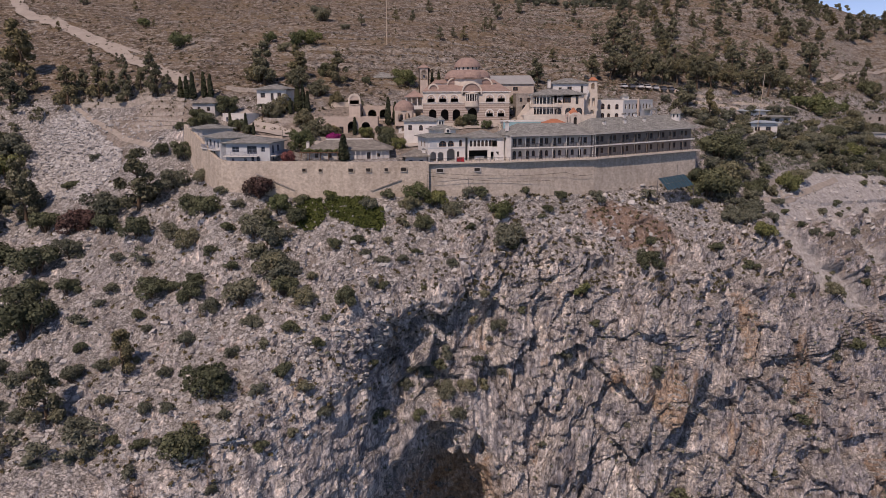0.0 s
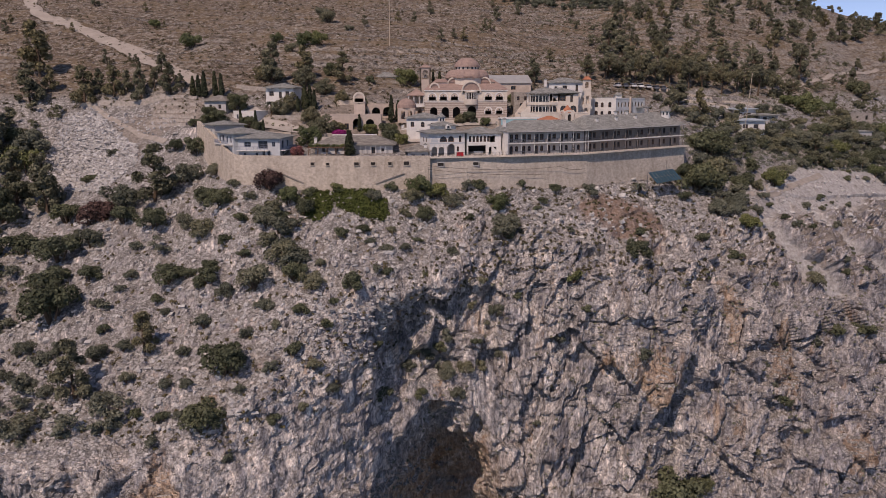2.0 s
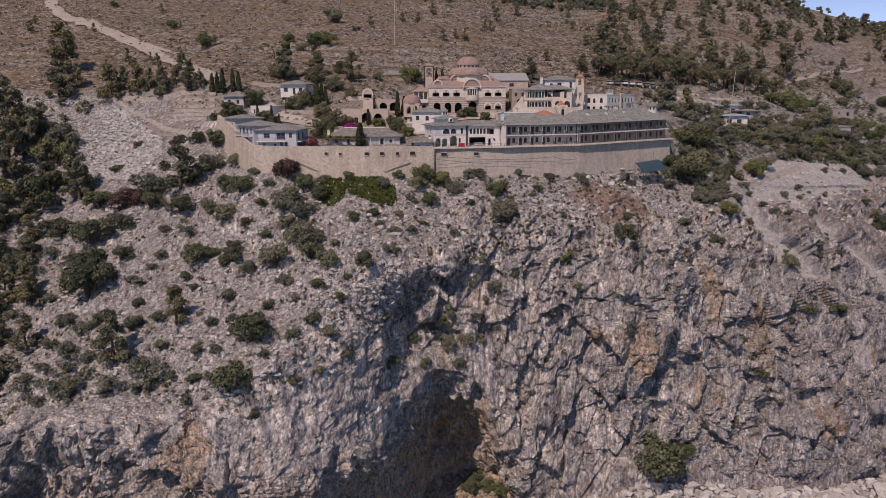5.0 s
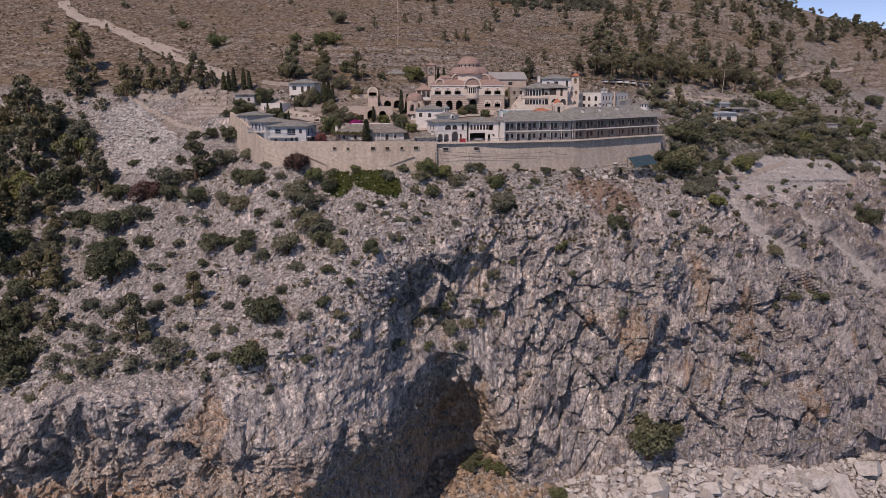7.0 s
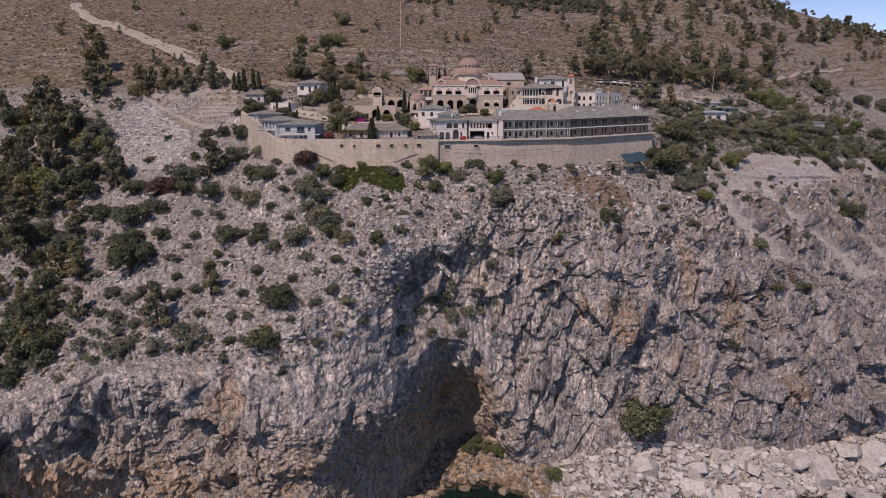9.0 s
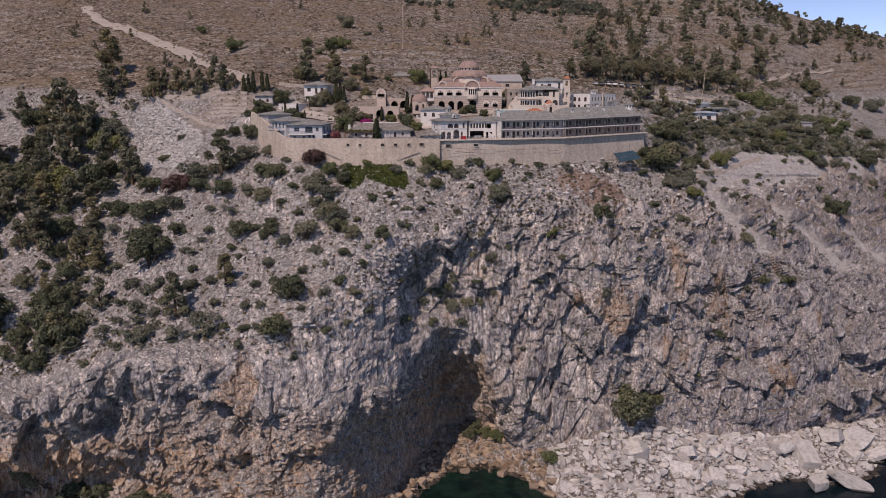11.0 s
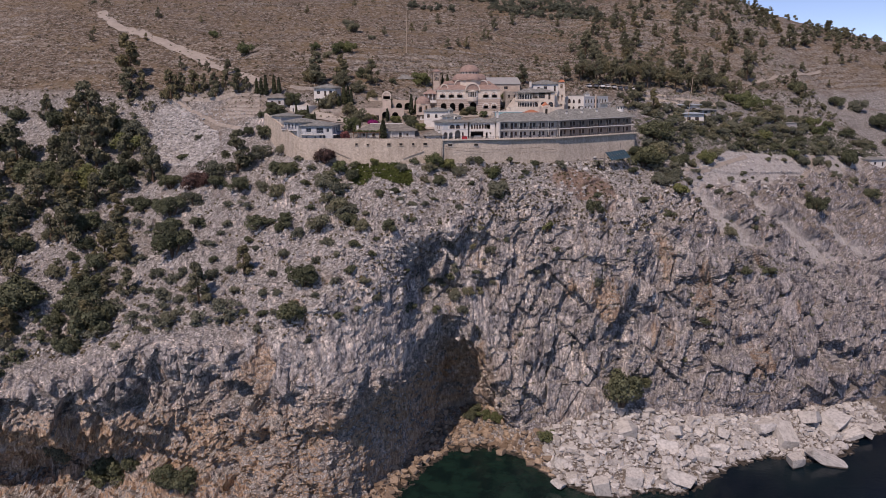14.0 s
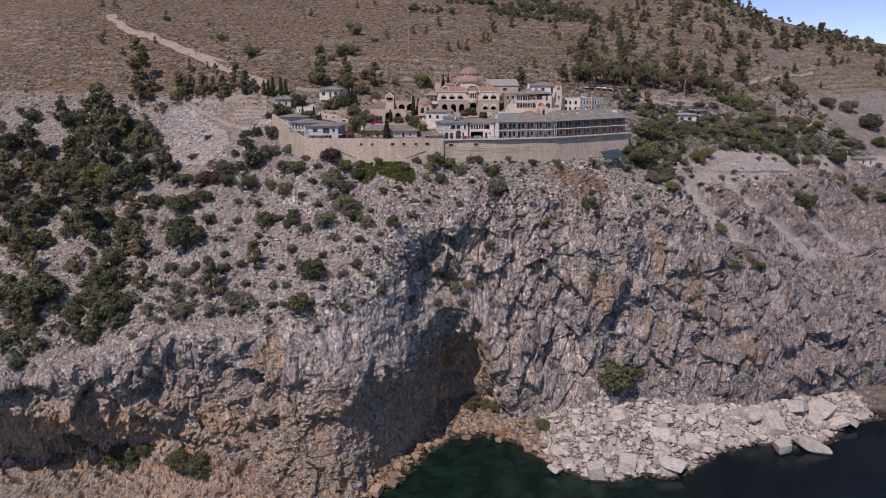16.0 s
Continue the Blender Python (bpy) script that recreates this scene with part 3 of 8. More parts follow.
def sea_material():
    m, nt, b = material("sea_water", 0.12)
    v = coords(nt)
    deep = ramp(nt, noise_of(nt, v, 0.03, 5, 0.6), [(0.35, (0.002, 0.006, 0.014)), (0.65, (0.004, 0.013, 0.018))])
    sp = nt.nodes.new("ShaderNodeSeparateXYZ")
    nt.links.new(v, sp.inputs[0])
    near = maths(nt, "MULTIPLY", maths(nt, "SUBTRACT", 95.0, sp.outputs["X"]), 0.018, True)
    green = ramp(nt, noise_of(nt, v, 0.12, 6, 0.65), [(0.38, (0.004, 0.013, 0.011)), (0.62, (0.012, 0.036, 0.025))])
    nt.links.new(mix(nt, maths(nt, "MULTIPLY", near, 0.8), deep, green), b.inputs["Base Color"])
    b.inputs["IOR"].default_value = 1.33
    bump(nt, b, maths(nt, "ADD", noise_of(nt, v, 0.7, 6), noise_of(nt, v, 0.15, 3)), 0.25, 0.3)
    return m


def flat_sheet(name, x0, x1, y0, y1, z, nx=40, ny=40):
    gx, gy = np.meshgrid(np.linspace(x0, x1, nx), np.linspace(y0, y1, ny))
    return sheet(name, np.stack([gx, gy, np.full_like(gx, z)], 2))


sea = tagged(new("water", flat_sheet("water", -4000, 4000, -4000, 4000, 0.0)), "dark green sea water under the cliff", "sea", kind="structure")
sea.data.materials.append(sea_material())

# ---- materials of the buildings and plants ----
def slate(name, base):
    """Roof of split grey stone slabs."""
    m, nt, b = material(name, 0.8)
    v = coords(nt)
    br = node(nt, "ShaderNodeTexBrick", Scale=1.0, Mortar_Size=0.02, Brick_Width=0.7, Row_Height=0.42)
    br.offset = 0.5
    nt.links.new(v, br.inputs["Vector"])
    lo, hi = tuple(c * 0.72 for c in base), tuple(c * 1.22 for c in base)
    br.inputs["Color1"].default_value, br.inputs["Color2"].default_value, br.inputs["Mortar"].default_value = (*lo, 1), (*hi, 1), (*(c * 0.45 for c in base), 1)
    stain = ramp(nt, noise_of(nt, v, 0.5, 8, 0.7), [(0.35, (0.72, 0.72, 0.70)), (0.65, (1.12, 1.1, 1.08))])
    nt.links.new(mix(nt, 0.8, br.outputs["Color"], stain, "MULTIPLY"), b.inputs["Base Color"])
    bump(nt, b, br.outputs["Fac"], 0.4, 0.06)
    return m


def banded(name, a, c, height):
    """Courses of two colours of stone, worn unevenly."""
    m, nt, b = material(name, 0.85)
    v = coords(nt)
    sp = nt.nodes.new("ShaderNodeSeparateXYZ")
    nt.links.new(v, sp.inputs[0])
    band = maths(nt, "GREATER_THAN", maths(nt, "FRACT", maths(nt, "DIVIDE", sp.outputs["Z"], height)), 0.5)
    wear = ramp(nt, noise_of(nt, v, 1.6, 7, 0.7), [(0.3, (0.68, 0.68, 0.68)), (0.65, (1.15, 1.15, 1.15))])
    nt.links.new(mix(nt, 0.9, mix(nt, band, a, c), wear, "MULTIPLY"), b.inputs["Base Color"])
    return m


def leaf_material(name, dark, light, dry=None):
    m, nt, b = material(name, 0.75)
    info = nt.nodes.new("ShaderNodeObjectInfo")
    geo = nt.nodes.new("ShaderNodeNewGeometry")
    tone = ramp(nt, geo.outputs["Random Per Island"], [(0.0, dark), (1.0, light)])
    shade = ramp(nt, info.outputs["Random"], [(0.0, (0.72, 0.74, 0.72)), (0.5, (1.0, 1.0, 1.0)), (1.0, dry or (1.25, 1.15, 0.95))])
    nt.links.new(mix(nt, 1.0, tone, shade, "MULTIPLY"), b.inputs["Base Color"])
    b.inputs["Specular IOR Level"].default_value = 0.15
    return m


SLATE = slate("slate_roof", (0.27, 0.275, 0.265))
SLATE_BROWN = slate("weathered_slate_roof", (0.25, 0.235, 0.215))
WHITE = paint("white_plaster", (0.67, 0.65, 0.625), 0.85, 0.12)
CREAM = paint("cream_plaster", (0.62, 0.55, 0.48), 0.85, 0.14)
PINK = paint("pink_plaster", (0.52, 0.43, 0.37), 0.85, 0.16)
BLUISH = paint("pale_blue_plaster", (0.49, 0.51, 0.53), 0.85, 0.08)
GREYWALL = paint("grey_plaster", (0.47, 0.45, 0.44), 0.85, 0.10)
def masonry(name, base):
    """Coursed rubble stone with pale joints and rain stains."""
    m, nt, b = material(name, 0.92)
    v = coords(nt, (1, 1, 1), (radians(90), 0, 0))
    br = node(nt, "ShaderNodeTexBrick", Scale=1.0, Mortar_Size=0.025, Brick_Width=0.55, Row_Height=0.27)
    nt.links.new(v, br.inputs["Vector"])
    br.inputs["Color1"].default_value, br.inputs["Color2"].default_value, br.inputs["Mortar"].default_value = (*(c * 0.88 for c in base), 1), (*(c * 1.1 for c in base), 1), (*(c * 0.82 for c in base), 1)
    o = coords(nt)
    stain = ramp(nt, noise_of(nt, coords(nt, (0.5, 0.5, 0.1)), 1.0, 7, 0.65), [(0.36, (0.80, 0.78, 0.76)), (0.6, (1.06, 1.06, 1.06))])
    grit_shade = ramp(nt, noise_of(nt, o, 1.4, 9, 0.75), [(0.36, (0.68, 0.66, 0.64)), (0.6, (1.12, 1.12, 1.12))])
    nt.links.new(mix(nt, 0.8, mix(nt, 0.8, br.outputs["Color"], stain, "MULTIPLY"), grit_shade, "MULTIPLY"), b.inputs["Base Color"])
    bump(nt, b, noise_of(nt, o, 1.8, 8, 0.7), 0.6, 0.12)
    return m


STONEWALL = masonry("pale_retaining_stone", (0.55, 0.48, 0.41))
DRYWALL = paint("dry_stone", (0.36, 0.32, 0.285), 0.95, 0.30, 1.2, relief=0.1)
GLASS = paint("dark_window_glass", (0.025, 0.03, 0.04), 0.15, 0.2)
# Near-black: interior shade painted behind openings; also the black of tyres and cables.
VOID = paint("dark_timber_boarding", (0.03, 0.026, 0.024), 0.8, 0.2)
WOOD = paint("brown_timber", (0.16, 0.09, 0.055), 0.7, 0.25)
BLUEGREY = paint("blue_grey_timber", (0.20, 0.23, 0.30), 0.7, 0.15)
METAL = paint("grey_metal", (0.16, 0.16, 0.17), 0.5, 0.15, metal=0.6)
CHURCHSTONE = banded("banded_rose_stone", (0.35, 0.275, 0.24), (0.50, 0.435, 0.385), 0.7)
TERRACOTTA = paint("rose_roof_tile", (0.325, 0.232, 0.20), 0.8, 0.18, 0.8, relief=0.05)
ORANGE = paint("orange_roof_tile", (0.42, 0.165, 0.095), 0.8, 0.15, 0.8)
PAVING = paint("pale_paving", (0.43, 0.385, 0.345), 0.9, 0.14, 0.3)
DUST = paint("dusty_track", (0.37, 0.325, 0.285), 0.95, 0.14, 0.25)
RED = paint("red_cloth", (0.55, 0.03, 0.04), 0.8, 0.08)
PANEL = paint("solar_cell_blue", (0.025, 0.07, 0.10), 0.5, 0.2)
TEAL = paint("teal_pool_paint", (0.27, 0.46, 0.50), 0.6, 0.1)
BARK = paint("bark", (0.12, 0.085, 0.06), 0.95, 0.3, 2.0)
PALEWOOD = paint("pale_pole_timber", (0.50, 0.42, 0.34), 0.9, 0.12)
LEAF_DARK = leaf_material("dark_shrub_leaves", (0.058, 0.067, 0.043), (0.158, 0.172, 0.108), (1.1, 1.06, 0.95))
LEAF_OLIVE = leaf_material("grey_olive_leaves", (0.098, 0.105, 0.081), (0.206, 0.214, 0.162))
LEAF_PINE = leaf_material("pine_needles", (0.088, 0.090, 0.060), (0.225, 0.218, 0.146), (1.18, 1.05, 0.86))
LEAF_GREEN = leaf_material("fresh_green_leaves", (0.080, 0.098, 0.048), (0.190, 0.212, 0.108))
LEAF_CYPRESS = leaf_material("cypress_leaves", (0.022, 0.026, 0.017), (0.066, 0.079, 0.047))
LEAF_MAGENTA = leaf_material("magenta_blossom", (0.22, 0.01, 0.12), (0.55, 0.06, 0.30))
LEAF_ROSE = leaf_material("rose_blossom", (0.10, 0.035, 0.04), (0.34, 0.15, 0.15))
LEAF_PLUM = leaf_material("plum_leaves", (0.05, 0.03, 0.03), (0.16, 0.10, 0.09))
SCRUB = leaf_material("dry_scrub", (0.05, 0.045, 0.025), (0.17, 0.145, 0.085))


# ---- building kit ----
def link_mesh(name, bm, mat):
    me = bpy.data.meshes.new(name)
    bmesh.ops.recalc_face_normals(bm, faces=bm.faces)
    bm.to_mesh(me)
    bm.free()
    me.shade_flat()
    me.materials.append(mat)
    return me


def part(name, bm, mat, parent=None, label="", m=None):
    """A bmesh (or a finished mesh) as one object, a part of its thing."""
    me = bm if isinstance(bm, bpy.types.Mesh) else link_mesh(name, bm, mat)
    ob = new(name, me)
    ob.parent = parent
    if m is not None:
        ob.matrix_local = m
    if label:
        ob["label"] = label
    return ob


def thing(name, m, label, category, group="", kind=""):
    ob = new(name)
    ob.empty_display_size = 0.5
    ob.matrix_world = m
    return tagged(ob, label, category, group, kind)


def add_box(bm, x0, x1, y0, y1, z0, z1):
    v = [bm.verts.new((x, y, z)) for z in (z0, z1) for x, y in ((x0, y0), (x1, y0), (x1, y1), (x0, y1))]
    for f in ((0, 1, 2, 3), (4, 5, 6, 7), (0, 1, 5, 4), (1, 2, 6, 5), (2, 3, 7, 6), (3, 0, 4, 7)):
        bm.faces.new([v[i] for i in f])
    return bm


def box(*a):
    return add_box(bmesh.new(), *a)


def add_prism(bm, pts, y0, y1):
    """The outline pts (x, z) drawn out from y0 to y1."""
    a, b = [bm.verts.new((x, y0, z)) for x, z in pts], [bm.verts.new((x, y1, z)) for x, z in pts]
    bm.faces.new(a)
    bm.faces.new(b[::-1])
    for i in range(len(pts)):
        j = (i + 1) % len(pts)
        bm.faces.new((a[i], a[j], b[j], b[i]))
    return bm


def add_lathe(bm, cx, cy, prof, n=24, wave=0.0, lobes=0):
    rings = []
    for r, z in prof:
        ring = []
        for i in range(n):
            t = 2 * math.pi * i / n
            rr = r * (1 + wave * abs(math.cos(lobes * t / 2)))
            ring.append(bm.verts.new((cx + rr * math.cos(t), cy + rr * math.sin(t), z)))
        rings.append(ring)
    for a, b in zip(rings, rings[1:]):
        for i in range(n):
            j = (i + 1) % n
            bm.faces.new((a[i], a[j], b[j], b[i]))
    bm.faces.new(rings[0][::-1])
    bm.faces.new(rings[-1])
    return bm


def loop_of(xc, zb, w, h, arched, n=10):
    """The outline of an opening, from its lower left corner round."""
    if not arched:
        return [(xc - w / 2, zb), (xc + w / 2, zb), (xc + w / 2, zb + h), (xc - w / 2, zb + h)]
    r = w / 2
    top = zb + h - r
    return [(xc - r, zb), (xc + r, zb)] + [(xc + r * math.cos(math.pi * i / n), top + r * math.sin(math.pi * i / n)) for i in range(n + 1)]


def pierced(outline, holes, t):
    """A wall panel in the plane y = 0, t thick, with openings right through it."""
    bm = bmesh.new()
    edges = []
    for pts in [outline] + holes:
        vs = [bm.verts.new((x, 0, z)) for x, z in pts]
        edges += [bm.edges.new((vs[i], vs[(i + 1) % len(vs)])) for i in range(len(vs))]
    bmesh.ops.triangle_fill(bm, use_beauty=True, use_dissolve=False, edges=edges, normal=(0, -1, 0))
    got = bmesh.ops.extrude_face_region(bm, geom=bm.faces[:])
    bmesh.ops.translate(bm, vec=(0, t, 0), verts=[v for v in got["geom"] if isinstance(v, bmesh.types.BMVert)])
    return bm


kept_windows = {}


def window(parent, m, xc, zb, w, h, arched, back, frame_mat, name="window"):
    key = (round(w, 2), round(h, 2), arched, frame_mat.name)
    if key not in kept_windows:
        f = 0.09
        inner = loop_of(0, f, w - 2 * f, h - 2 * f, arched)
        bm = pierced(loop_of(0, 0, w, h, arched), [inner], 0.08)
        add_box(bm, -0.03, 0.03, 0.01, 0.07, f, h - f)
        add_box(bm, -w / 2 + f, w / 2 - f, 0.012, 0.068, h * 0.5 - 0.03, h * 0.5 + 0.03)
        pane = add_prism(bmesh.new(), loop_of(0, f * 0.5, w - f, h - f, arched), 0.04, 0.06)
        kept_windows[key] = link_mesh("window_frame", bm, frame_mat), link_mesh("pane", pane, GLASS)
    at = m @ Matrix.Translation((xc, back, zb))
    ob = part(name, kept_windows[key][0], None, parent, m=at)
    part("pane", kept_windows[key][1], None, ob)
    return ob


def facade(parent, mat, m, length, z1, openings=(), z0=-3.0, t=0.35, frame_mat=None, name="wall", gable=0.0):
    """A wall with its windows and doors; openings: (centre, sill, width, height, kind), kind 'r' square, 'a' arched, 'o' open arch, 'q' open square."""
    outline = [(0, z0), (length, z0), (length, z1)] + ([(length / 2, z1 + gable)] if gable else []) + [(0, z1)]
    holes = [loop_of(x, zb, w, h, k in "ao") for x, zb, w, h, k in openings]
    wall = part(name, pierced(outline, holes, t), mat, parent, m=m)
    for x, zb, w, h, k in openings:
        if k in "ar":
            window(parent, m, x, zb, w, h, k == "a", 0.16, frame_mat or WOOD, "door" if zb < 0.15 else "window")
    return wall


def hip_roof(w, d, over, rise, thick=0.18, ridge=None):
    """A hipped roof over w x d, its eaves at z = 0."""
    x0, x1, y0, y1 = -over, w + over, -over, d + over
    inset = (y1 - y0) / 2 if ridge is None else ridge
    inset = min(inset, (x1 - x0) / 2 - 0.01)
    bm = bmesh.new()
    lo = [bm.verts.new((x, y, -thick)) for x, y in ((x0, y0), (x1, y0), (x1, y1), (x0, y1))]
    hi = [bm.verts.new((x, y, 0)) for x, y in ((x0, y0), (x1, y0), (x1, y1), (x0, y1))]
    ra, rb = bm.verts.new((x0 + inset, (y0 + y1) / 2, rise)), bm.verts.new((x1 - inset, (y0 + y1) / 2, rise))
    bm.faces.new(lo[::-1])
    for i in range(4):
        bm.faces.new((lo[i], lo[(i + 1) % 4], hi[(i + 1) % 4], hi[i]))
    bm.faces.new((hi[0], hi[1], rb, ra))
    bm.faces.new((hi[1], hi[2], rb))
    bm.faces.new((hi[2], hi[3], ra, rb))
    bm.faces.new((hi[3], hi[0], ra))
    return bm


def rail_bm(length, h=0.95, y=0.0, gap=0.9):
    bm = bmesh.new()
    add_box(bm, 0, length, y - 0.04, y + 0.04, h - 0.07, h)
    add_box(bm, 0, length, y - 0.02, y + 0.02, 0.12, 0.16)
    n = max(2, int(length / gap))
    for i in range(n + 1):
        x = length * i / n
        add_box(bm, max(0, x - 0.03), min(length, x + 0.03), y - 0.03, y + 0.03, 0, h - 0.05)
    for i in range(int(length / 0.22)):
        x = 0.11 + 0.22 * i
        add_box(bm, x - 0.012, x + 0.012, y - 0.012, y + 0.012, 0.14, h - 0.06)
    return bm


def sides(parent, mat, w, d, h, front=(), right=(), left=(), z0=-3.0, frame_mat=None, t=0.35):
    """Four walls of a plain house with its front along local x."""
    facade(parent, mat, Matrix(), w, h, front, z0, t, frame_mat)
    facade(parent, mat, pose(w, t, 0, 0, 0, 90), d - 2 * t, h, right, z0, t, frame_mat)
    facade(parent, mat, pose(0, d - t, 0, 0, 0, -90), d - 2 * t, h, left, z0, t, frame_mat)
    facade(parent, mat, pose(w, d, 0, 0, 0, 180), w, h, (), z0, t, frame_mat)


def house(name, label, m, w, d, h, mat, roof_mat=None, front=(), right=(), left=(), over=0.5, rise=1.4, z0=-3.0, frame_mat=None, group="", category="house", flat=False):
    ob = thing(name, m, label, category, group)
    sides(ob, mat, w, d, h, front, right, left, z0, frame_mat)
    if flat:
        bm = box(0.1, w - 0.1, 0.1, d - 0.1, h - 0.35, h - 0.15)
        part("roof", bm, roof_mat or mat, ob)
        cap = pierced_cap(w, d, 0.4)
        part("parapet", cap, mat, ob, m=Matrix.Translation((0, 0, h)))
    else:
        part("roof", hip_roof(w, d, over, rise), roof_mat, ob, m=Matrix.Translation((0, 0, h + 0.18)))
    part("floor", box(0.36, w - 0.36, 0.36, d - 0.36, -0.1, 0.0), VOID, ob)
    return ob


def pierced_cap(w, d, t):
    bm = bmesh.new()
    for x0, x1, y0, y1 in ((-0.05, w + 0.05, -0.05, t), (-0.05, w + 0.05, d - t, d + 0.05), (-0.05, t, t, d - t), (w - t, w + 0.05, t, d - t)):
        add_box(bm, x0, x1, y0, y1, 0.003, 0.3)
    return bm


def chimney(parent, x, y, z, mat=None, s=0.6, h=1.2):
    c = part("chimney", box(-s / 2, s / 2, -s / 2, s / 2, -0.8, h), mat or WHITE, parent, m=Matrix.Translation((x, y, z)))
    part("chimney_cap", hip_roof(s, s, 0.12, 0.3, 0.1), SLATE, c, m=Matrix.Translation((-s / 2, -s / 2, h + 0.1)))


bpy.context.view_layer.update()


LAND_TREE = BVHTree.FromPolygons(LAND.reshape(-1, 3).tolist(), quads_of(NR, NC).tolist())


def ground_at(x, y):
    """The ground's height under (x, y), from above."""
    at = LAND_TREE.ray_cast((x, y, 600), (0, 0, -1))[0]
    return at.z if at else 0.0


def rock_at(x, z, y0=60.0):
    """The place where the cliff is met at x and height z, coming from the sea."""
    at, nrm, _, _ = LAND_TREE.ray_cast((x, y0, z), (0, 1, 0))
    return (at, nrm) if at else (Vector((x, 160, z)), Vector((0, -1, 0)))


def drape(name, path, width, mat, lift=0.12, label="", category="road", step=1.6, across=4):
    """A strip of road or paving laid on the ground along a path of (x, y)."""
    pts = np.array(path, float)
    seg = np.concatenate([[0], np.cumsum(np.hypot(*np.diff(pts, axis=0).T))])
    s = np.arange(0, seg[-1], step)
    cx, cy = np.interp(s, seg, pts[:, 0]), np.interp(s, seg, pts[:, 1])
    tx, ty = np.gradient(blur(cx, 2)), np.gradient(blur(cy, 2))
    ln = np.hypot(tx, ty)
    grid = np.zeros((across + 1, len(s), 3))
    for a in range(across + 1):
        o = (a / across - 0.5) * width * (1 + 0.12 * np.sin(s * 0.7 + a))
        grid[a, :, 0], grid[a, :, 1] = cx - ty / ln * o, cy + tx / ln * o
    for a in range(across + 1):
        for i in range(len(s)):
            grid[a, i, 2] = ground_at(grid[a, i, 0], grid[a, i, 1]) + lift
    grid[:, :, 2] = np.maximum(grid[:, :, 2], np.stack([blur(r, 1) for r in grid[:, :, 2]]))
    ob = tagged(new(name, sheet(name, grid)), label, category, kind="structure")
    ob.data.materials.append(mat)
    return ob

# ---- the retaining wall and its terrace ----
def wall_run(name, pts, bottom, thick, mat, label):
    """A battered wall along (x, y, top) with its foot at the given height."""
    bm = bmesh.new()
    n = len(pts)
    prev = None
    for i, (x, y, top) in enumerate(pts):
        a, b = pts[max(0, i - 1)], pts[min(n - 1, i + 1)]
        d = Vector((b[0] - a[0], b[1] - a[1], 0)).normalized()
        o = Vector((d.y, -d.x, 0))
        base = bottom[i]
        p = Vector((x, y, 0))
        ring = [bm.verts.new(p + o * 0.55 + Vector((0, 0, base))), bm.verts.new(p + Vector((0, 0, top))),
                bm.verts.new(p - o * thick + Vector((0, 0, top))), bm.verts.new(p - o * thick + Vector((0, 0, base)))]
        if prev:
            for k in range(4):
                bm.faces.new((prev[k], prev[(k + 1) % 4], ring[(k + 1) % 4], ring[k]))
        else:
            bm.faces.new(ring)
        prev = ring
    bm.faces.new(prev[::-1])
    return tagged(new(name, link_mesh(name, bm, mat)), label, "wall", kind="structure")


WEST = [(-65, 198.5, 114.3), (-60, 190, 112.4), (-54, 179.6, 109.4), (-49.5, 171.6, 107.3), (-47.6, 169.4, 106.9), (-44, 168.4, 106.8), (-36, 168.2, 106.7), (-27, 167.6, 106.7), (-17, 166.4, 106.6), (-5, 166.9, 106.6), (0.6, 167.6, 106.5)]
west = wall_run("wall_west", WEST, [108, 103, 100, 98, 97, 96.5, 96, 95.5, 95, 95, 95], 0.8, STONEWALL, "pale stone retaining wall below the monastery garden")
EAST = [(0.62, 168.5, 105.9), (10, 169.6, 105.9), (20, 171.7, 105.9), (31, 174.8, 105.9), (41.5, 178, 105.95), (56, 185.6, 106.35), (72.8, 194.2, 106.75), (74.8, 199.5, 106.75)]
east = wall_run("wall_east", EAST, [95, 94, 94, 94, 94, 94, 94, 98], 0.8, masonry("stained_retaining_wall", (0.53, 0.47, 0.41)), "stained pale retaining wall under the long guest wing")
for x, w, h in ((-28.2, 0.8, 0.7), (-24.4, 0.7, 0.6), (-17.3, 1.1, 0.75), (-13.3, 1.0, 0.75), (-9.2, 0.8, 0.75), (-5.2, 1.3, 0.85)):
    y = np.interp(x, [-36, -27, -17, -5, 0.6], [168.2, 167.6, 166.4, 166.9, 167.6])
    v = thing("wall_vent", pose(x, y - 0.36, 104.4), "dark square vent with a pale stone frame in the retaining wall", "vent", "vents of the retaining wall")
    part("frame", pierced(loop_of(0, -0.15, w + 0.3, h + 0.3, False), [loop_of(0, 0, w, h, False)], 0.35), STONEWALL, v)
    part("grating", box(-w / 2, w / 2, 0.02, 0.1, 0, h), VOID, v)
for x, w in ((3.2, 1.5), (12.0, 1.3)):
    v = thing("wall_vent", pose(x, np.interp(x, [0.6, 10, 20], [168.5, 169.6, 171.7]) - 0.34, 103.9), "wide dark vent in the plastered wall under the terrace", "vent", "vents of the retaining wall")
    part("frame", pierced(loop_of(0, -0.15, w + 0.3, 1.1, False), [loop_of(0, 0, w, 0.8, False)], 0.3), GREYWALL, v)
    part("grating", box(-w / 2, w / 2, 0.02, 0.1, 0, 0.8), VOID, v)
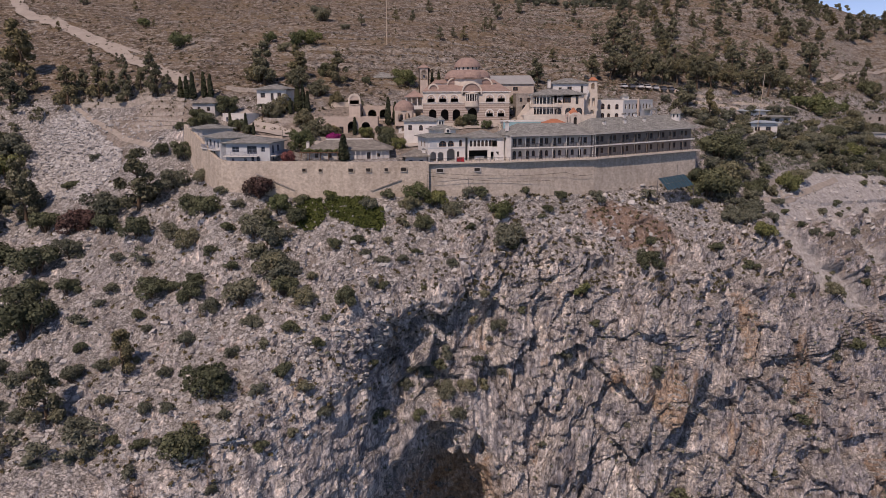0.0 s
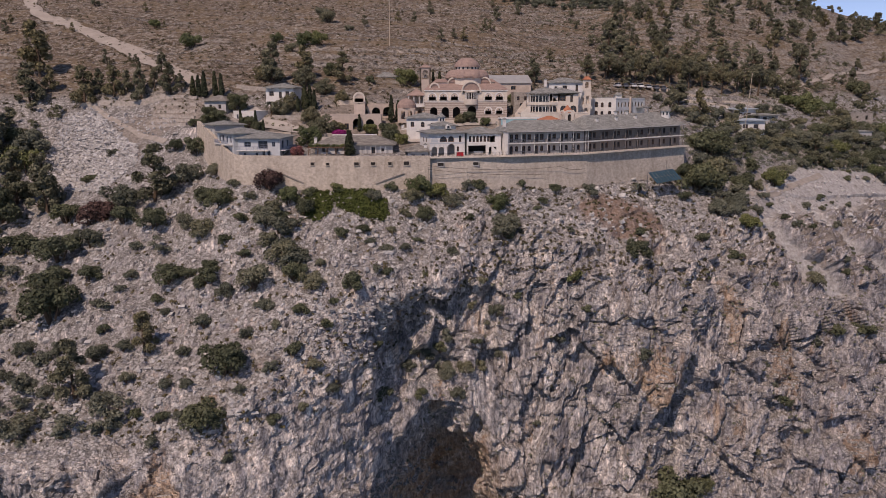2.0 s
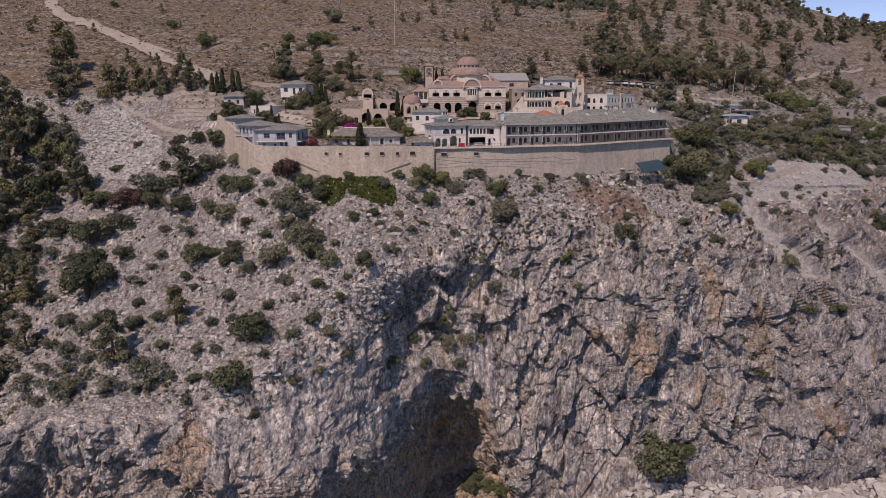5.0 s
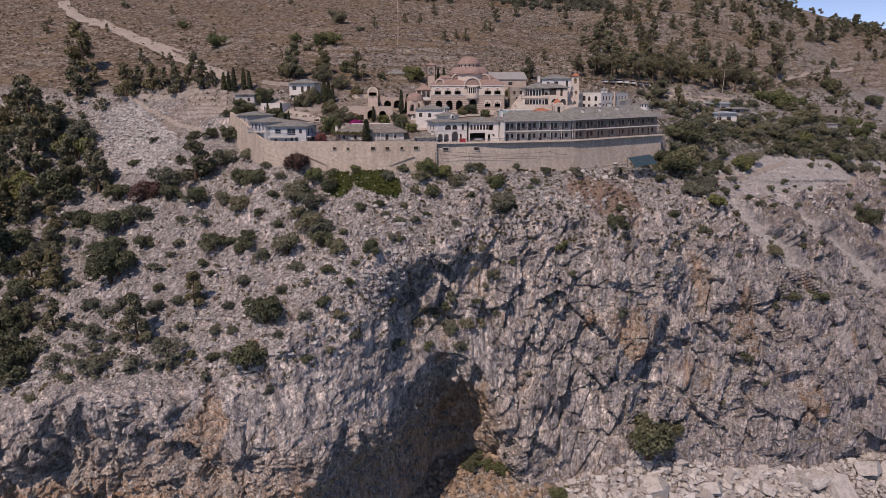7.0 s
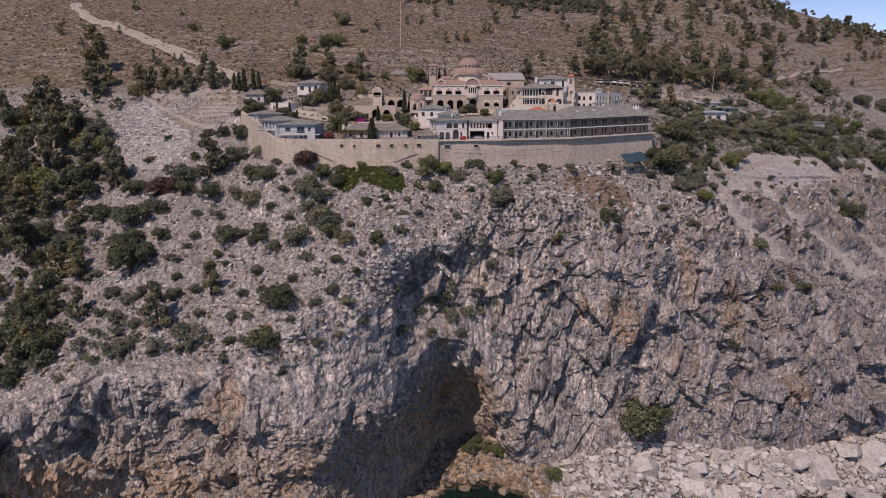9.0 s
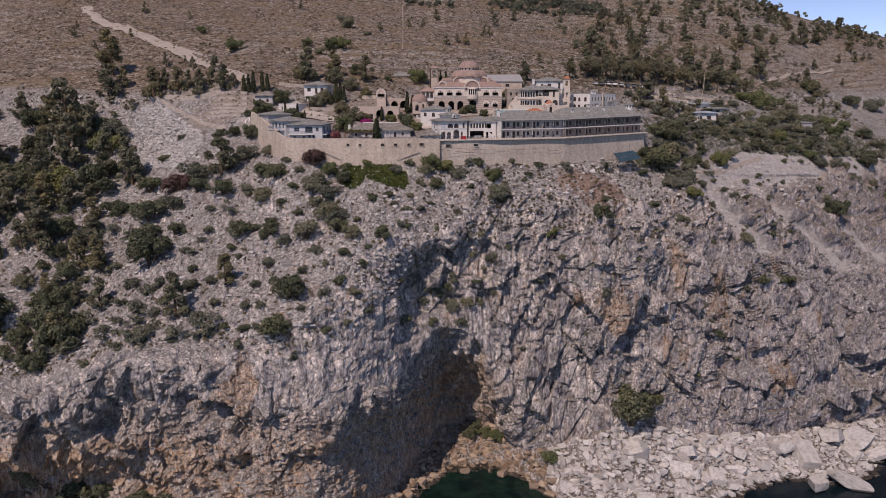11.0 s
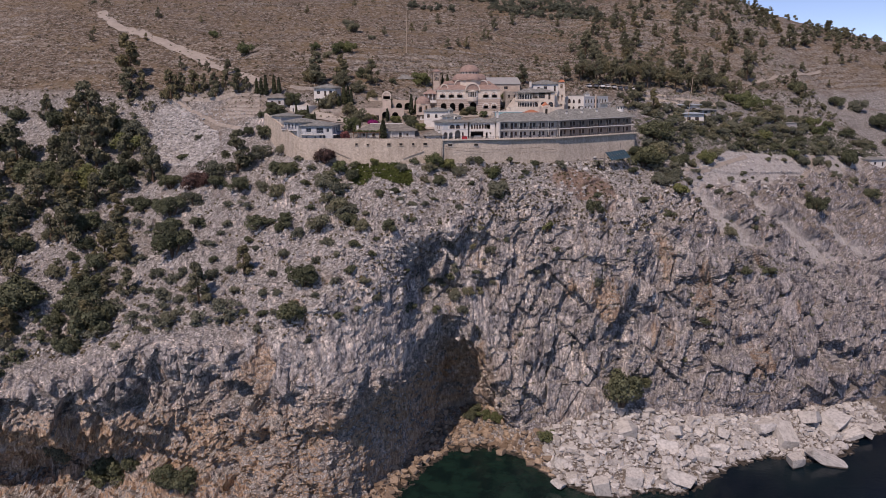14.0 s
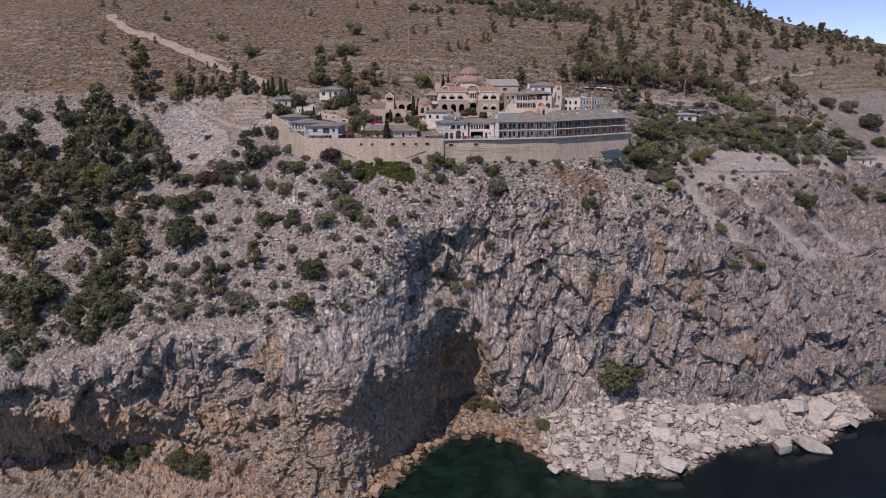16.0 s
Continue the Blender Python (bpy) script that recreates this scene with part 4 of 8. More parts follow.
# slanting stone string courses on the garden wall
for x0, z0, x1, z1 in ((-39.5, 104.2, -30.5, 100.2), (-12.8, 100.1, -5.8, 102.6)):
    c = bmesh.new()
    for i in range(8):
        xa, xb = x0 + (x1 - x0) * i / 8, x0 + (x1 - x0) * (i + 1) / 8
        za, zb = z0 + (z1 - z0) * i / 8, z0 + (z1 - z0) * (i + 1) / 8
        ya = np.interp((xa + xb) / 2, [-47, -36, -27, -17, -5, 0.6], [169, 168.2, 167.6, 166.4, 166.9, 167.6]) - 0.42
        add_prism(c, [(xa, za), (xb, zb), (xb, zb - 0.28), (xa, za - 0.28)], ya - 0.12, ya + 0.5)
    tagged(new("drain_channel", link_mesh("drain_channel", c, DRYWALL)), "dark slanting drain channel on the garden wall", "drain", "drains of the garden wall")

# terrace slab in front of the wing, jutting over the wall
def terrace(a, b, z, tilt, lift=0.0, over=1.3):
    d = Vector((b[0] - a[0], b[1] - a[1], 0))
    m = pose(a[0], a[1], z, 0, 0, math.degrees(math.atan2(d.y, d.x))) @ pose(0, 0, 0, 0, -tilt, 0)
    t = thing("terrace_slab", m, "pale concrete terrace slab with a thin metal railing along the wing", "terrace", "terrace slabs of the wing")
    part("slab", box(-0.25, d.length + 0.25, -over, 2.6, -0.35 + lift, -0.03 + lift), CREAM, t)
    part("railing", rail_bm(d.length, 0.95, -over + 0.1), METAL, t)
    return t


terrace((0.7, 168.9), (20.4, 171.9), 106.2, 0.0)
terrace((20.6, 172.0), (41.4, 178.1), 106.2, 0.0, 0.008)
terrace((41.6, 178.2), (73.0, 194.4), 106.25, 1.1)


# ---- the long guest wing, in two halves ----
def wing(label, a, b, z, tilt, wall_mat, rooms, arched, deep, rise, group):
    d = Vector((b[0] - a[0], b[1] - a[1], 0))
    L, H = d.length, 5.7
    m = pose(a[0], a[1], z, 0, 0, math.degrees(math.atan2(d.y, d.x))) @ pose(0, 0, 0, 0, -tilt, 0)
    t = thing("guest_wing", m, label, "building", group)
    low, high = [], []
    step = (L - 1.0) / rooms
    for i in range(rooms):
        x = 0.5 + step * (i + 0.5)
        k = "a" if arched else "r"
        low += [(x - 0.75, 0.1, 0.95, 2.1, k), (x + 0.75, 0.75, 0.9, 1.4, k)]
        high += [(x - 0.7, 3.1, 1.0, 2.0, "r"), (x + 0.7, 3.55, 1.0, 1.5, "r")]
    facade(t, wall_mat, Matrix.Translation((0, 1.4, 0)), L, H, low + high, -4.0, 0.35, WOOD)
    facade(t, wall_mat, pose(L, 1.75, 0, 0, 0, 90), deep - 2.1, H, ((3, 0.9, 1.0, 1.4, "r"), (6, 3.6, 1.0, 1.4, "r")), -4.0)
    facade(t, WHITE, pose(0, deep - 0.35, 0, 0, 0, -90), deep - 2.1, H, ((5, 3.4, 0.8, 1.3, "a"),), -4.0)
    facade(t, wall_mat, pose(L, deep, 0, 0, 0, 180), L, H, (), -4.0)
    part("balcony", box(0, L, -0.1, 1.38, 2.72, 2.98), WHITE, t, "pale concrete balcony floor")
    part("railing", rail_bm(L, 0.95, 0.0), METAL, t, m=Matrix.Translation((0, 0, 2.98)))
    for i in range(rooms + 1):
        x = min(L - 0.15, 0.05 + (L - 0.2) * i / rooms)
        part("post", box(x, x + 0.12, 0.02, 0.16, -0.05, 5.75), WHITE if arched or i == 0 else wall_mat, t)
    for i in range(rooms - 1):
        x = 0.5 + step * (i + 1)
        part("partition", box(x - 0.05, x + 0.05, 0.2, 1.36, 2.99, 4.0), GREYWALL if arched else wall_mat, t)
    part("roof", hip_roof(L, deep, 0.45, rise, 0.2, 4.0), SLATE, t, m=Matrix.Translation((0, 0, H + 0.22)))
    part("fascia", box(-0.4, L + 0.4, -0.5, -0.455, H - 0.02, H + 0.2), GREYWALL, t)
    part("floor", box(0.36, L - 0.36, 1.76, deep - 0.4, 2.7, 2.95), VOID, t)
    return t, L


left_wing, LW = wing("two-storey grey guest wing with balconies, arched doors and slate roof", (20.2, 172.2), (41.3, 178.2), 106.15, 0.0, GREYWALL, 6, True, 10.5, 2.6, "guest wing")
right_wing, RW = wing("two-storey dark-timbered guest wing with long shaded balconies under a slate roof", (41.9, 178.5), (72.3, 194.0), 106.2, 1.1, paint("brown_grey_plaster", (0.26, 0.225, 0.205), 0.85, 0.12), 8, False, 13.0, 3.4, "guest wing")
for x, y in ((5.5, 3.4), (12.5, 3.6), (19.5, 3.9), (14.5, 6.2), (18.5, 6.3)):
    chimney(right_wing, x, y, 5.9 + 3.4 * (y + 0.45) / 6.95, WHITE, 0.7, 0.75)
cup = part("cupola", add_lathe(bmesh.new(), 0, 0, [(1.35, -2.2), (1.35, 1.0)], 8), WHITE, right_wing, "white eight-sided cupola with a slate cap", m=Matrix.Translation((RW - 3.1, 4.2, 8.6)))
part("cupola_roof", add_lathe(bmesh.new(), 0, 0, [(1.7, 1.0), (1.5, 1.45), (1.05, 1.95), (0.5, 2.25), (0.05, 2.4)], 8), SLATE_BROWN, cup)
for i in range(8):
    ang = 22.5 + 45 * i
    part("opening", add_prism(bmesh.new(), loop_of(0, 0, 0.42, 0.85, True, 6), -0.03, 0.05), GLASS, cup, m=pose(0, 0, 0, 0, 0, ang + 90) @ pose(0, -1.27, 0.0))
part("white_gable", box(-0.25, 0.0, -0.3, 10.6, -0.2, 6.0), WHITE, left_wing, "white end wall")
chimney(left_wing, 0.6, 4.0, 7.6, WHITE, 0.7, 1.2)

# ---- white house with arches at the terrace ----
arch_house = house("arcade_house", "white house with pale blue band, round arches and tiered slate roof", pose(0.5, 170.4, 106.15, 0, 0, 15), 9.2, 9.5, 5.6, WHITE, SLATE,
                   front=((1.25, 0.05, 1.5, 2.3, "o"), (3.1, 0.05, 1.45, 2.2, "o"), (5.6, 0.05, 2.0, 2.9, "o"), (7.4, 1.0, 0.65, 1.3, "a"), (3.6, 3.45, 1.9, 1.4, "a"), (5.6, 3.45, 1.5, 1.4, "a"), (8.0, 3.4, 0.7, 1.6, "a")),
                   left=((3.0, 3.3, 1.2, 1.4, "a"), (6.0, 3.3, 1.2, 1.4, "a"), (4.0, 0.2, 1.2, 2.0, "a")), over=0.7, rise=1.2, frame_mat=WOOD, category="house")
part("blue_band", box(0.02, 9.18, -0.03, 0.0, 2.98, 3.35), BLUISH, arch_house)
blind = part("blind_arch", add_prism(bmesh.new(), loop_of(1.3, 3.45, 1.7, 1.4, True), -0.04, 0.0), BLUISH, arch_house, "pale blue blind arch")
part("back_wall", box(0.4, 8.8, 2.6, 2.75, 0, 3.0), GREYWALL, arch_house)
part("upper_storey", box(2.2, 7.6, 2.6, 7.4, 6.0, 7.3), WHITE, arch_house)
part("upper_roof", hip_roof(5.4, 4.8, 0.6, 1.0), SLATE, arch_house, m=Matrix.Translation((2.2, 2.6, 7.48)))
dormer = part("dormer", add_prism(bmesh.new(), [(-0.6, 0), (0.6, 0), (0.6, 0.6), (0, 1.1), (-0.6, 0.6)], -0.6, 1.4), WHITE, arch_house, m=Matrix.Translation((5.3, 1.9, 6.6)))
part("window", add_prism(bmesh.new(), loop_of(0, 0.1, 0.6, 0.7, True), -0.65, -0.55), GLASS, dormer)
lantern = part("lantern", box(-0.75, 0.75, -0.75, 0.75, 0, 1.5), WHITE, arch_house, "white roof lantern with a pointed slate cap", m=Matrix.Translation((5.2, 7.4, 8.0)))
part("lantern_roof", add_lathe(bmesh.new(), 0, 0, [(1.25, 1.5), (0.6, 2.0), (0.05, 2.6)], 8), SLATE, lantern)
for x in (-0.35, 0.35):
    part("opening", add_prism(bmesh.new(), loop_of(x, 0.4, 0.4, 0.8, True, 6), -0.8, -0.7), GLASS, lantern)
banner = thing("red_banner", pose(8.0, 168.95, 106.3, 0, 0, 4), "red cloth banner tied to the terrace railing", "banner")
part("cloth", box(-0.85, 0.85, -0.12, -0.08, -0.05, 0.95), RED, banner)
part("pole", box(-0.9, 0.9, -0.07, -0.02, 0.93, 0.99), METAL, banner)

# ---- gallery that links it with the wing ----
gal = house("gallery", "open white gallery with a row of arches above a shaded terrace", pose(10.0, 173.2, 106.15, 0, 0, 10), 8.9, 8.5, 5.3, WHITE, SLATE,
            front=[(0.8 + 0.95 * i, 3.3, 0.68, 1.5, "a") for i in range(6)] + [(2.6, 0.05, 4.6, 2.35, "q"), (6.6, 3.2, 1.4, 1.5, "q"), (6.7, 0.1, 2.0, 1.9, "q")], over=0.5, rise=1.5, category="building")
part("back_wall", box(0.4, 8.5, 3.4, 3.5, 0, 2.6), VOID, gal)
part("counter", box(2.0, 4.4, 1.2, 1.9, 0.0, 0.9), WHITE, gal)
part("stair_wall", add_prism(bmesh.new(), [(6.0, 0), (8.6, 0), (8.6, 1.2), (7.2, 1.2), (6.0, 2.6)], -1.6, -1.3), WHITE, gal, "white sloping stair wall")
for i in range(7):
    part("step", box(6.2 + 0.28 * i, 8.5, -1.29, -0.1, 0.17 * i, 0.17 * (i + 1)), PAVING, gal)

# ---- porter's hut and the long low house ----
hut = house("porter_hut", "small grey hut with a stone slab roof on the garden wall", pose(-4.9, 170.0, 104.9, 0, 0, 2), 5.1, 5.0, 2.5, GREYWALL, SLATE_BROWN,
            front=((1.3, 0.9, 0.9, 0.9, "r"), (3.8, 0.9, 0.9, 0.9, "r")), left=((2.0, 0.9, 0.8, 0.9, "r"),), over=0.8, rise=1.6, frame_mat=BLUEGREY)
chimney(hut, 4.4, 1.0, 3.4, WHITE, 0.7, 0.7)
low = house("low_house", "long low grey house with a weathered stone roof and white ridge", pose(-28.3, 173.4, 106.3, 0, 0, 0.6), 19.5, 9.0, 2.5, GREYWALL, SLATE_BROWN,
            front=((9.2, 0.3, 1.0, 1.5, "r"), (14.6, 0.1, 0.9, 1.9, "r"), (17.0, 0.9, 0.7, 0.8, "r"), (5.4, 0.8, 0.8, 1.0, "r"), (2.2, 0.8, 0.8, 1.0, "r")), over=0.9, rise=2.2, frame_mat=WOOD)
part("ridge_cap", box(4.0, 15.4, 4.3, 4.7, 4.78, 5.02), WHITE, low, "white mortared ridge")
chimney(low, -0.2, 3.4, 3.2, WHITE, 0.7, 1.0)
for i in range(8):
    part("rafter_post", box(9.0 + 1.25 * i, 9.1 + 1.25 * i, -0.75, -0.65, 0.0, 2.45), WHITE, low)
pergola = thing("pergola", pose(-29.5, 170.0, 106.3, 0, 0, 0.6), "timber pergola overgrown with green vine beside the low house", "pergola")
for i in range(5):
    for y in (0.0, 2.6):
        part("post", box(2.2 * i, 2.2 * i + 0.12, y, y + 0.12, -0.3, 2.2), WOOD, pergola)
for y in (0.0, 2.6):
    part("beam", box(-0.3, 9.2, y, y + 0.12, 2.2, 2.36), WOOD, pergola)

# ---- the house on the corner of the wall ----
front_h = house("corner_house", "pale two-storey house with wide slate roof and balconies over the wall", pose(-46.9, 171.3, 106.3, 0, 0, -7), 10.6, 11.0, 4.5, BLUISH, SLATE,
                front=((2.4, 2.4, 1.7, 1.3, "r"), (6.3, 2.0, 2.4, 1.9, "r"), (9.0, 2.5, 0.9, 1.2, "r"), (1.6, 0.3, 0.7, 0.7, "r"), (4.6, 0.3, 0.7, 0.7, "r"), (6.4, 0.1, 0.8, 1.3, "r"), (7.7, 0.1, 0.8, 1.3, "r")),
                right=((2.2, 2.0, 1.6, 1.9, "r"), (6.0, 2.2, 1.6, 1.6, "r"), (2.2, 0.1, 1.4, 1.5, "r"), (6.0, 0.1, 1.6, 1.5, "r")), over=0.8, rise=1.3, frame_mat=BLUEGREY)
bal = part("balcony", box(-0.2, 8.0, -1.3, -0.02, 1.45, 1.65), WHITE, front_h, "white balcony with a blue-grey railing")
part("railing", rail_bm(8.2, 0.95, -1.22), BLUEGREY, bal, m=Matrix.Translation((-0.2, 0, 1.65)))
side_bal = part("balcony", box(10.62, 11.9, 0.2, 9.5, 1.45, 1.65), WHITE, front_h)
part("railing", rail_bm(9.3, 0.95), BLUEGREY, side_bal, m=pose(11.8, 0.2, 1.65, 0, 0, 90))
mid_h = house("corner_house", "pale house with blue-grey balconies and slate roof beside the wall", pose(-55.0, 182.6, 107.6, 0, 0, -57), 12.4, 9.0, 4.2, BLUISH, SLATE,
              front=((1.8, 2.0, 1.4, 1.5, "r"), (4.6, 2.0, 1.8, 1.7, "r"), (7.6, 2.0, 1.4, 1.5, "r"), (10.4, 2.0, 1.2, 1.4, "r"), (3.0, 0.2, 1.0, 1.1, "r"), (7.0, 0.2, 1.0, 1.1, "r")), over=0.8, rise=1.2, frame_mat=BLUEGREY)
for x0, x1 in ((0.3, 5.2), (6.4, 11.6)):
    b2 = part("balcony", box(x0, x1, -1.2, -0.02, 1.4, 1.6), WHITE, mid_h)
    part("railing", rail_bm(x1 - x0, 0.95, -1.1), BLUEGREY, b2, m=Matrix.Translation((x0, 0, 1.6)))
top_h = house("corner_house", "small pale house with grey slate roof beside the wall", pose(-61.0, 192.4, 110.3, 0, 0, -57), 8.6, 8.0, 3.2, GREYWALL, SLATE,
              front=((2.0, 0.9, 1.1, 1.2, "r"), (5.6, 0.9, 1.1, 1.2, "r")), over=0.7, rise=1.0, frame_mat=BLUEGREY)
for o in (front_h, mid_h, top_h):
    o["group"] = "houses on the wall corner"

# ---- houses behind ----
behind = house("guest_house", "white two-storey house with slate roof and side balcony among trees", pose(-5.6, 189.5, 109.3, 0, 0, -4), 8.8, 8.5, 5.7, WHITE, SLATE,
               front=((1.6, 3.4, 1.0, 1.3, "r"), (4.4, 3.3, 1.0, 1.4, "a"), (7.0, 3.4, 0.8, 1.0, "r")), left=((2.4, 3.0, 1.4, 2.0, "r"), (5.6, 3.0, 1.4, 2.0, "r")), over=0.6, rise=1.3)
bb = part("balcony", box(-1.5, -0.02, 0.3, 7.8, 2.6, 2.8), WHITE, behind)
part("railing", rail_bm(7.5, 0.95), WHITE, bb, m=pose(-1.4, 0.3, 2.8, 0, 0, 90))
house("flat_house", "small white flat-roofed house with narrow green doors beside a cypress", pose(-57.3, 209.0, 113.2, 0, 0, -24), 8.0, 6.0, 3.4, WHITE, PAVING,
      front=((1.4, 0.9, 0.7, 1.8, "r"), (2.6, 0.9, 0.7, 1.8, "r"), (5.0, 0.7, 0.8, 1.6, "r"), (6.4, 0.7, 0.8, 1.6, "r")), frame_mat=BLUEGREY, flat=True)
house("white_house", "white house with a pale hipped roof behind the garden trees", pose(-49.0, 216.2, 120.3, 0, 0, -9), 8.8, 7.5, 3.2, WHITE, SLATE,
      front=((1.8, 0.9, 1.4, 1.3, "r"), (4.6, 0.1, 0.9, 2.0, "r"), (6.8, 0.9, 1.2, 1.3, "r")), over=0.9, rise=1.3)
house("white_house", "pale house with a slate roof below the rocky hillside", pose(-19.4, 249.5, 123.8, 0, 0, -3), 9.2, 7.5, 3.6, WHITE, SLATE,
      front=((6.0, 1.2, 1.0, 1.4, "r"), (7.5, 1.2, 1.0, 1.4, "r"), (2.0, 1.2, 1.2, 1.4, "r")), over=0.8, rise=1.9)
house("pale_house", "grey low house half hidden by a dark tree", pose(-66.5, 212.0, 116.5, 0, 0, -15), 7.0, 6.0, 3.2, GREYWALL, SLATE_BROWN, front=((2.0, 1, 1, 1.2, "r"), (5.0, 1, 1, 1.2, "r")), over=0.7, rise=1.6)
shed = thing("long_shed", pose(21.5, 240.0, 122.0, 0, 0, 2), "long shed with a plain blue-grey sheet roof behind the church", "shed")
sides(shed, PINK, 14, 8, 3.0, ((3, 0.9, 1.6, 1.2, "r"), (8, 0.9, 1.6, 1.2, "r")))
rf = bmesh.new()
add_prism(rf, [(-0.4, 3.0), (-0.4, 3.15), (8.4, 6.0), (8.4, 5.85)], 0, 14.8)
part("roof", rf, paint("blue_grey_sheet", (0.35, 0.35, 0.345), 0.6, 0.1), shed, m=pose(14.4, 0, 0, 0, 0, 90))
for nm, lb, m, w, d, h in (("bungalow", "low bungalow with a pale blue roof among dark trees", pose(104.2, 231.5, 109.0, 0, 0, -6), 8.2, 6.5, 3.4),
                           ("bungalow", "low bungalow with a bluish flat hipped roof below the pines", pose(108.5, 246.0, 112.4, 0, 0, 8), 8.0, 7.0, 3.4),
                           ("bungalow", "low dark-roofed bungalow beside the pole", pose(115.0, 240.5, 111.2, 0, 0, 10), 7.0, 6.0, 2.6)):
    house(nm, lb, m, w, d, h, WHITE if w > 7.5 else GREYWALL, paint("pale_blue_sheet", (0.36, 0.42, 0.47), 0.6, 0.1) if w > 7.5 else SLATE, front=((2.0, 0.9, 1.6, 1.3, "r"), (5.4, 0.9, 1.6, 1.3, "r")), over=0.9, rise=0.6, group="bungalows east of the wing")

house("grey_shed", "low grey shed with a flat roof beside the olive grove", pose(160.5, 262.0, ground_at(164, 264) - 0.3, 0, 0, 12), 9.0, 5.0, 3.4, GREYWALL, SLATE, front=((2.2, 0.9, 1.4, 1.3, "r"), (6.2, 0.1, 1.0, 2.0, "r")), over=0.4, rise=0.4, category="shed")
house("stone_ruin", "roofless low stone ruin on the bare slope behind the grove", pose(172.0, 290.0, ground_at(176, 292) - 0.4, 0, 0, 10), 15.0, 4.5, 2.6, DRYWALL, DRYWALL, front=((3.0, 0.1, 1.2, 1.7, "q"), (7.5, 0.8, 1.0, 0.9, "q"), (12.0, 0.1, 1.2, 1.7, "q")), flat=True, category="ruin")
house("pale_cottage", "pale cottage with a light sheet roof east of the headland track", pose(202.0, 256.0, ground_at(206, 258) - 0.3, 0, 0, 15), 10.0, 7.0, 3.2, WHITE, SLATE, front=((2.5, 0.9, 1.4, 1.3, "r"), (7.0, 0.1, 1.0, 2.0, "r")), over=0.6, rise=0.8)

# ---- pink arcade and chapel in the garden ----
arc = house("arcade", "rose stone garden arcade with round arches and a flat roof", pose(-30.8, 204.0, 110.9, 0, 0, 0), 17.5, 5.5, 4.6, PINK, PAVING,
            front=((1.2, 0.9, 0.9, 1.5, "r"), (3.0, 0.9, 0.9, 1.5, "r"), (5.6, 0.1, 1.0, 2.2, "r"), (7.4, 0.3, 1.2, 2.0, "r"), (10.4, 0.1, 2.4, 3.6, "o"), (14.2, 0.1, 2.4, 3.4, "o")), flat=True, category="arcade")
part("back_wall", box(8.6, 16.8, 3.2, 3.3, 0, 3.9), VOID, arc)
chapel = thing("chapel_gable", pose(-21.6, 208.4, 114.0), "rose stone chapel gable with an arched top and a small window", "chapel")
outline = [(0, -1), (3.2, -1), (3.2, 6.3)] + [(1.6 + 1.6 * math.cos(math.pi * i / 10), 6.3 + 1.6 * math.sin(math.pi * i / 10)) for i in range(1, 10)] + [(0, 6.3)]
part("wall", pierced(outline, [loop_of(1.6, 4.6, 0.8, 1.4, True)], 0.5), PINK, chapel)
part("arch_band", pierced(loop_of(1.6, 5.2, 3.5, 3.0, True), [loop_of(1.6, 5.0, 2.6, 2.6, True)], 0.2), CREAM, chapel, m=Matrix.Translation((0, -0.15, 0)))
part("nave", add_prism(bmesh.new(), [(0.15, -1), (3.05, -1), (3.05, 5.6), (1.6, 6.6), (0.15, 5.6)], 0.52, 7.0), PINK, chapel)
long_arc = house("arcade", "low rose stone wall with three wide arches behind the chapel", pose(-18.0, 213.5, 115.0, 0, 0, 3), 11.0, 4.0, 3.4, PINK, PAVING, front=((2.6, 0.0, 2.4, 2.6, "o"), (6.0, 0.0, 2.6, 2.7, "o"), (9.2, 0.0, 1.6, 2.2, "o")), flat=True, category="arcade")
part("back_wall", box(0.5, 10.5, 2.6, 2.7, 0, 3.0), VOID, long_arc)
kiosk = thing("arched_kiosk", pose(-6.0, 208.5, 114.2), "rose kiosk with round arches under a low dome", "kiosk")
for i in range(4):
    part("wall", pierced([(-2.3, -1), (2.3, -1), (2.3, 3.2), (-2.3, 3.2)], [loop_of(-1.0, 0.05, 1.3, 2.5, True), loop_of(1.0, 0.05, 1.3, 2.5, True)], 0.3), PINK, kiosk, m=pose(0, 0, 0, 0, 0, 90 * i) @ pose(0, -2.6, 0))
part("dome", add_lathe(bmesh.new(), 0, 0, [(2.9, 3.2), (2.8, 4.2), (2.2, 5.2), (1.2, 5.8), (0.1, 6.1)], 24), TERRACOTTA, kiosk)
bel = thing("bell_tower", pose(-2.0, 239.5, 120.6), "square rose bell tower with an open arch and tiled roof", "tower")
for i in range(4):
    part("wall", pierced([(-1.7, -1), (1.7, -1), (1.7, 9.6), (-1.7, 9.6)], [loop_of(0, 5.8, 2.2, 3.2, True)], 0.35), PINK, bel, m=pose(1.7, 1.7, 0, 0, 0, 90 * i) @ pose(0, -1.7, 0))
part("roof", hip_roof(3.4, 3.4, 0.35, 1.1), TERRACOTTA, bel, m=Matrix.Translation((0, 0, 9.8)))
part("core", box(0.36, 3.04, 0.36, 3.04, -1, 5.75), PINK, bel)
part("bell", add_lathe(bmesh.new(), 1.7, 1.7, [(0.55, 6.4), (0.42, 6.8), (0.3, 7.3), (0.1, 7.5)], 12), METAL, bel)

# ---- the domed church ----
church = thing("church", pose(-0.6, 212.0, 114.3), "large rose stone church with arched windows and broad scalloped dome", "church")
CW, CD, CH = 24.9, 20.0, 8.1


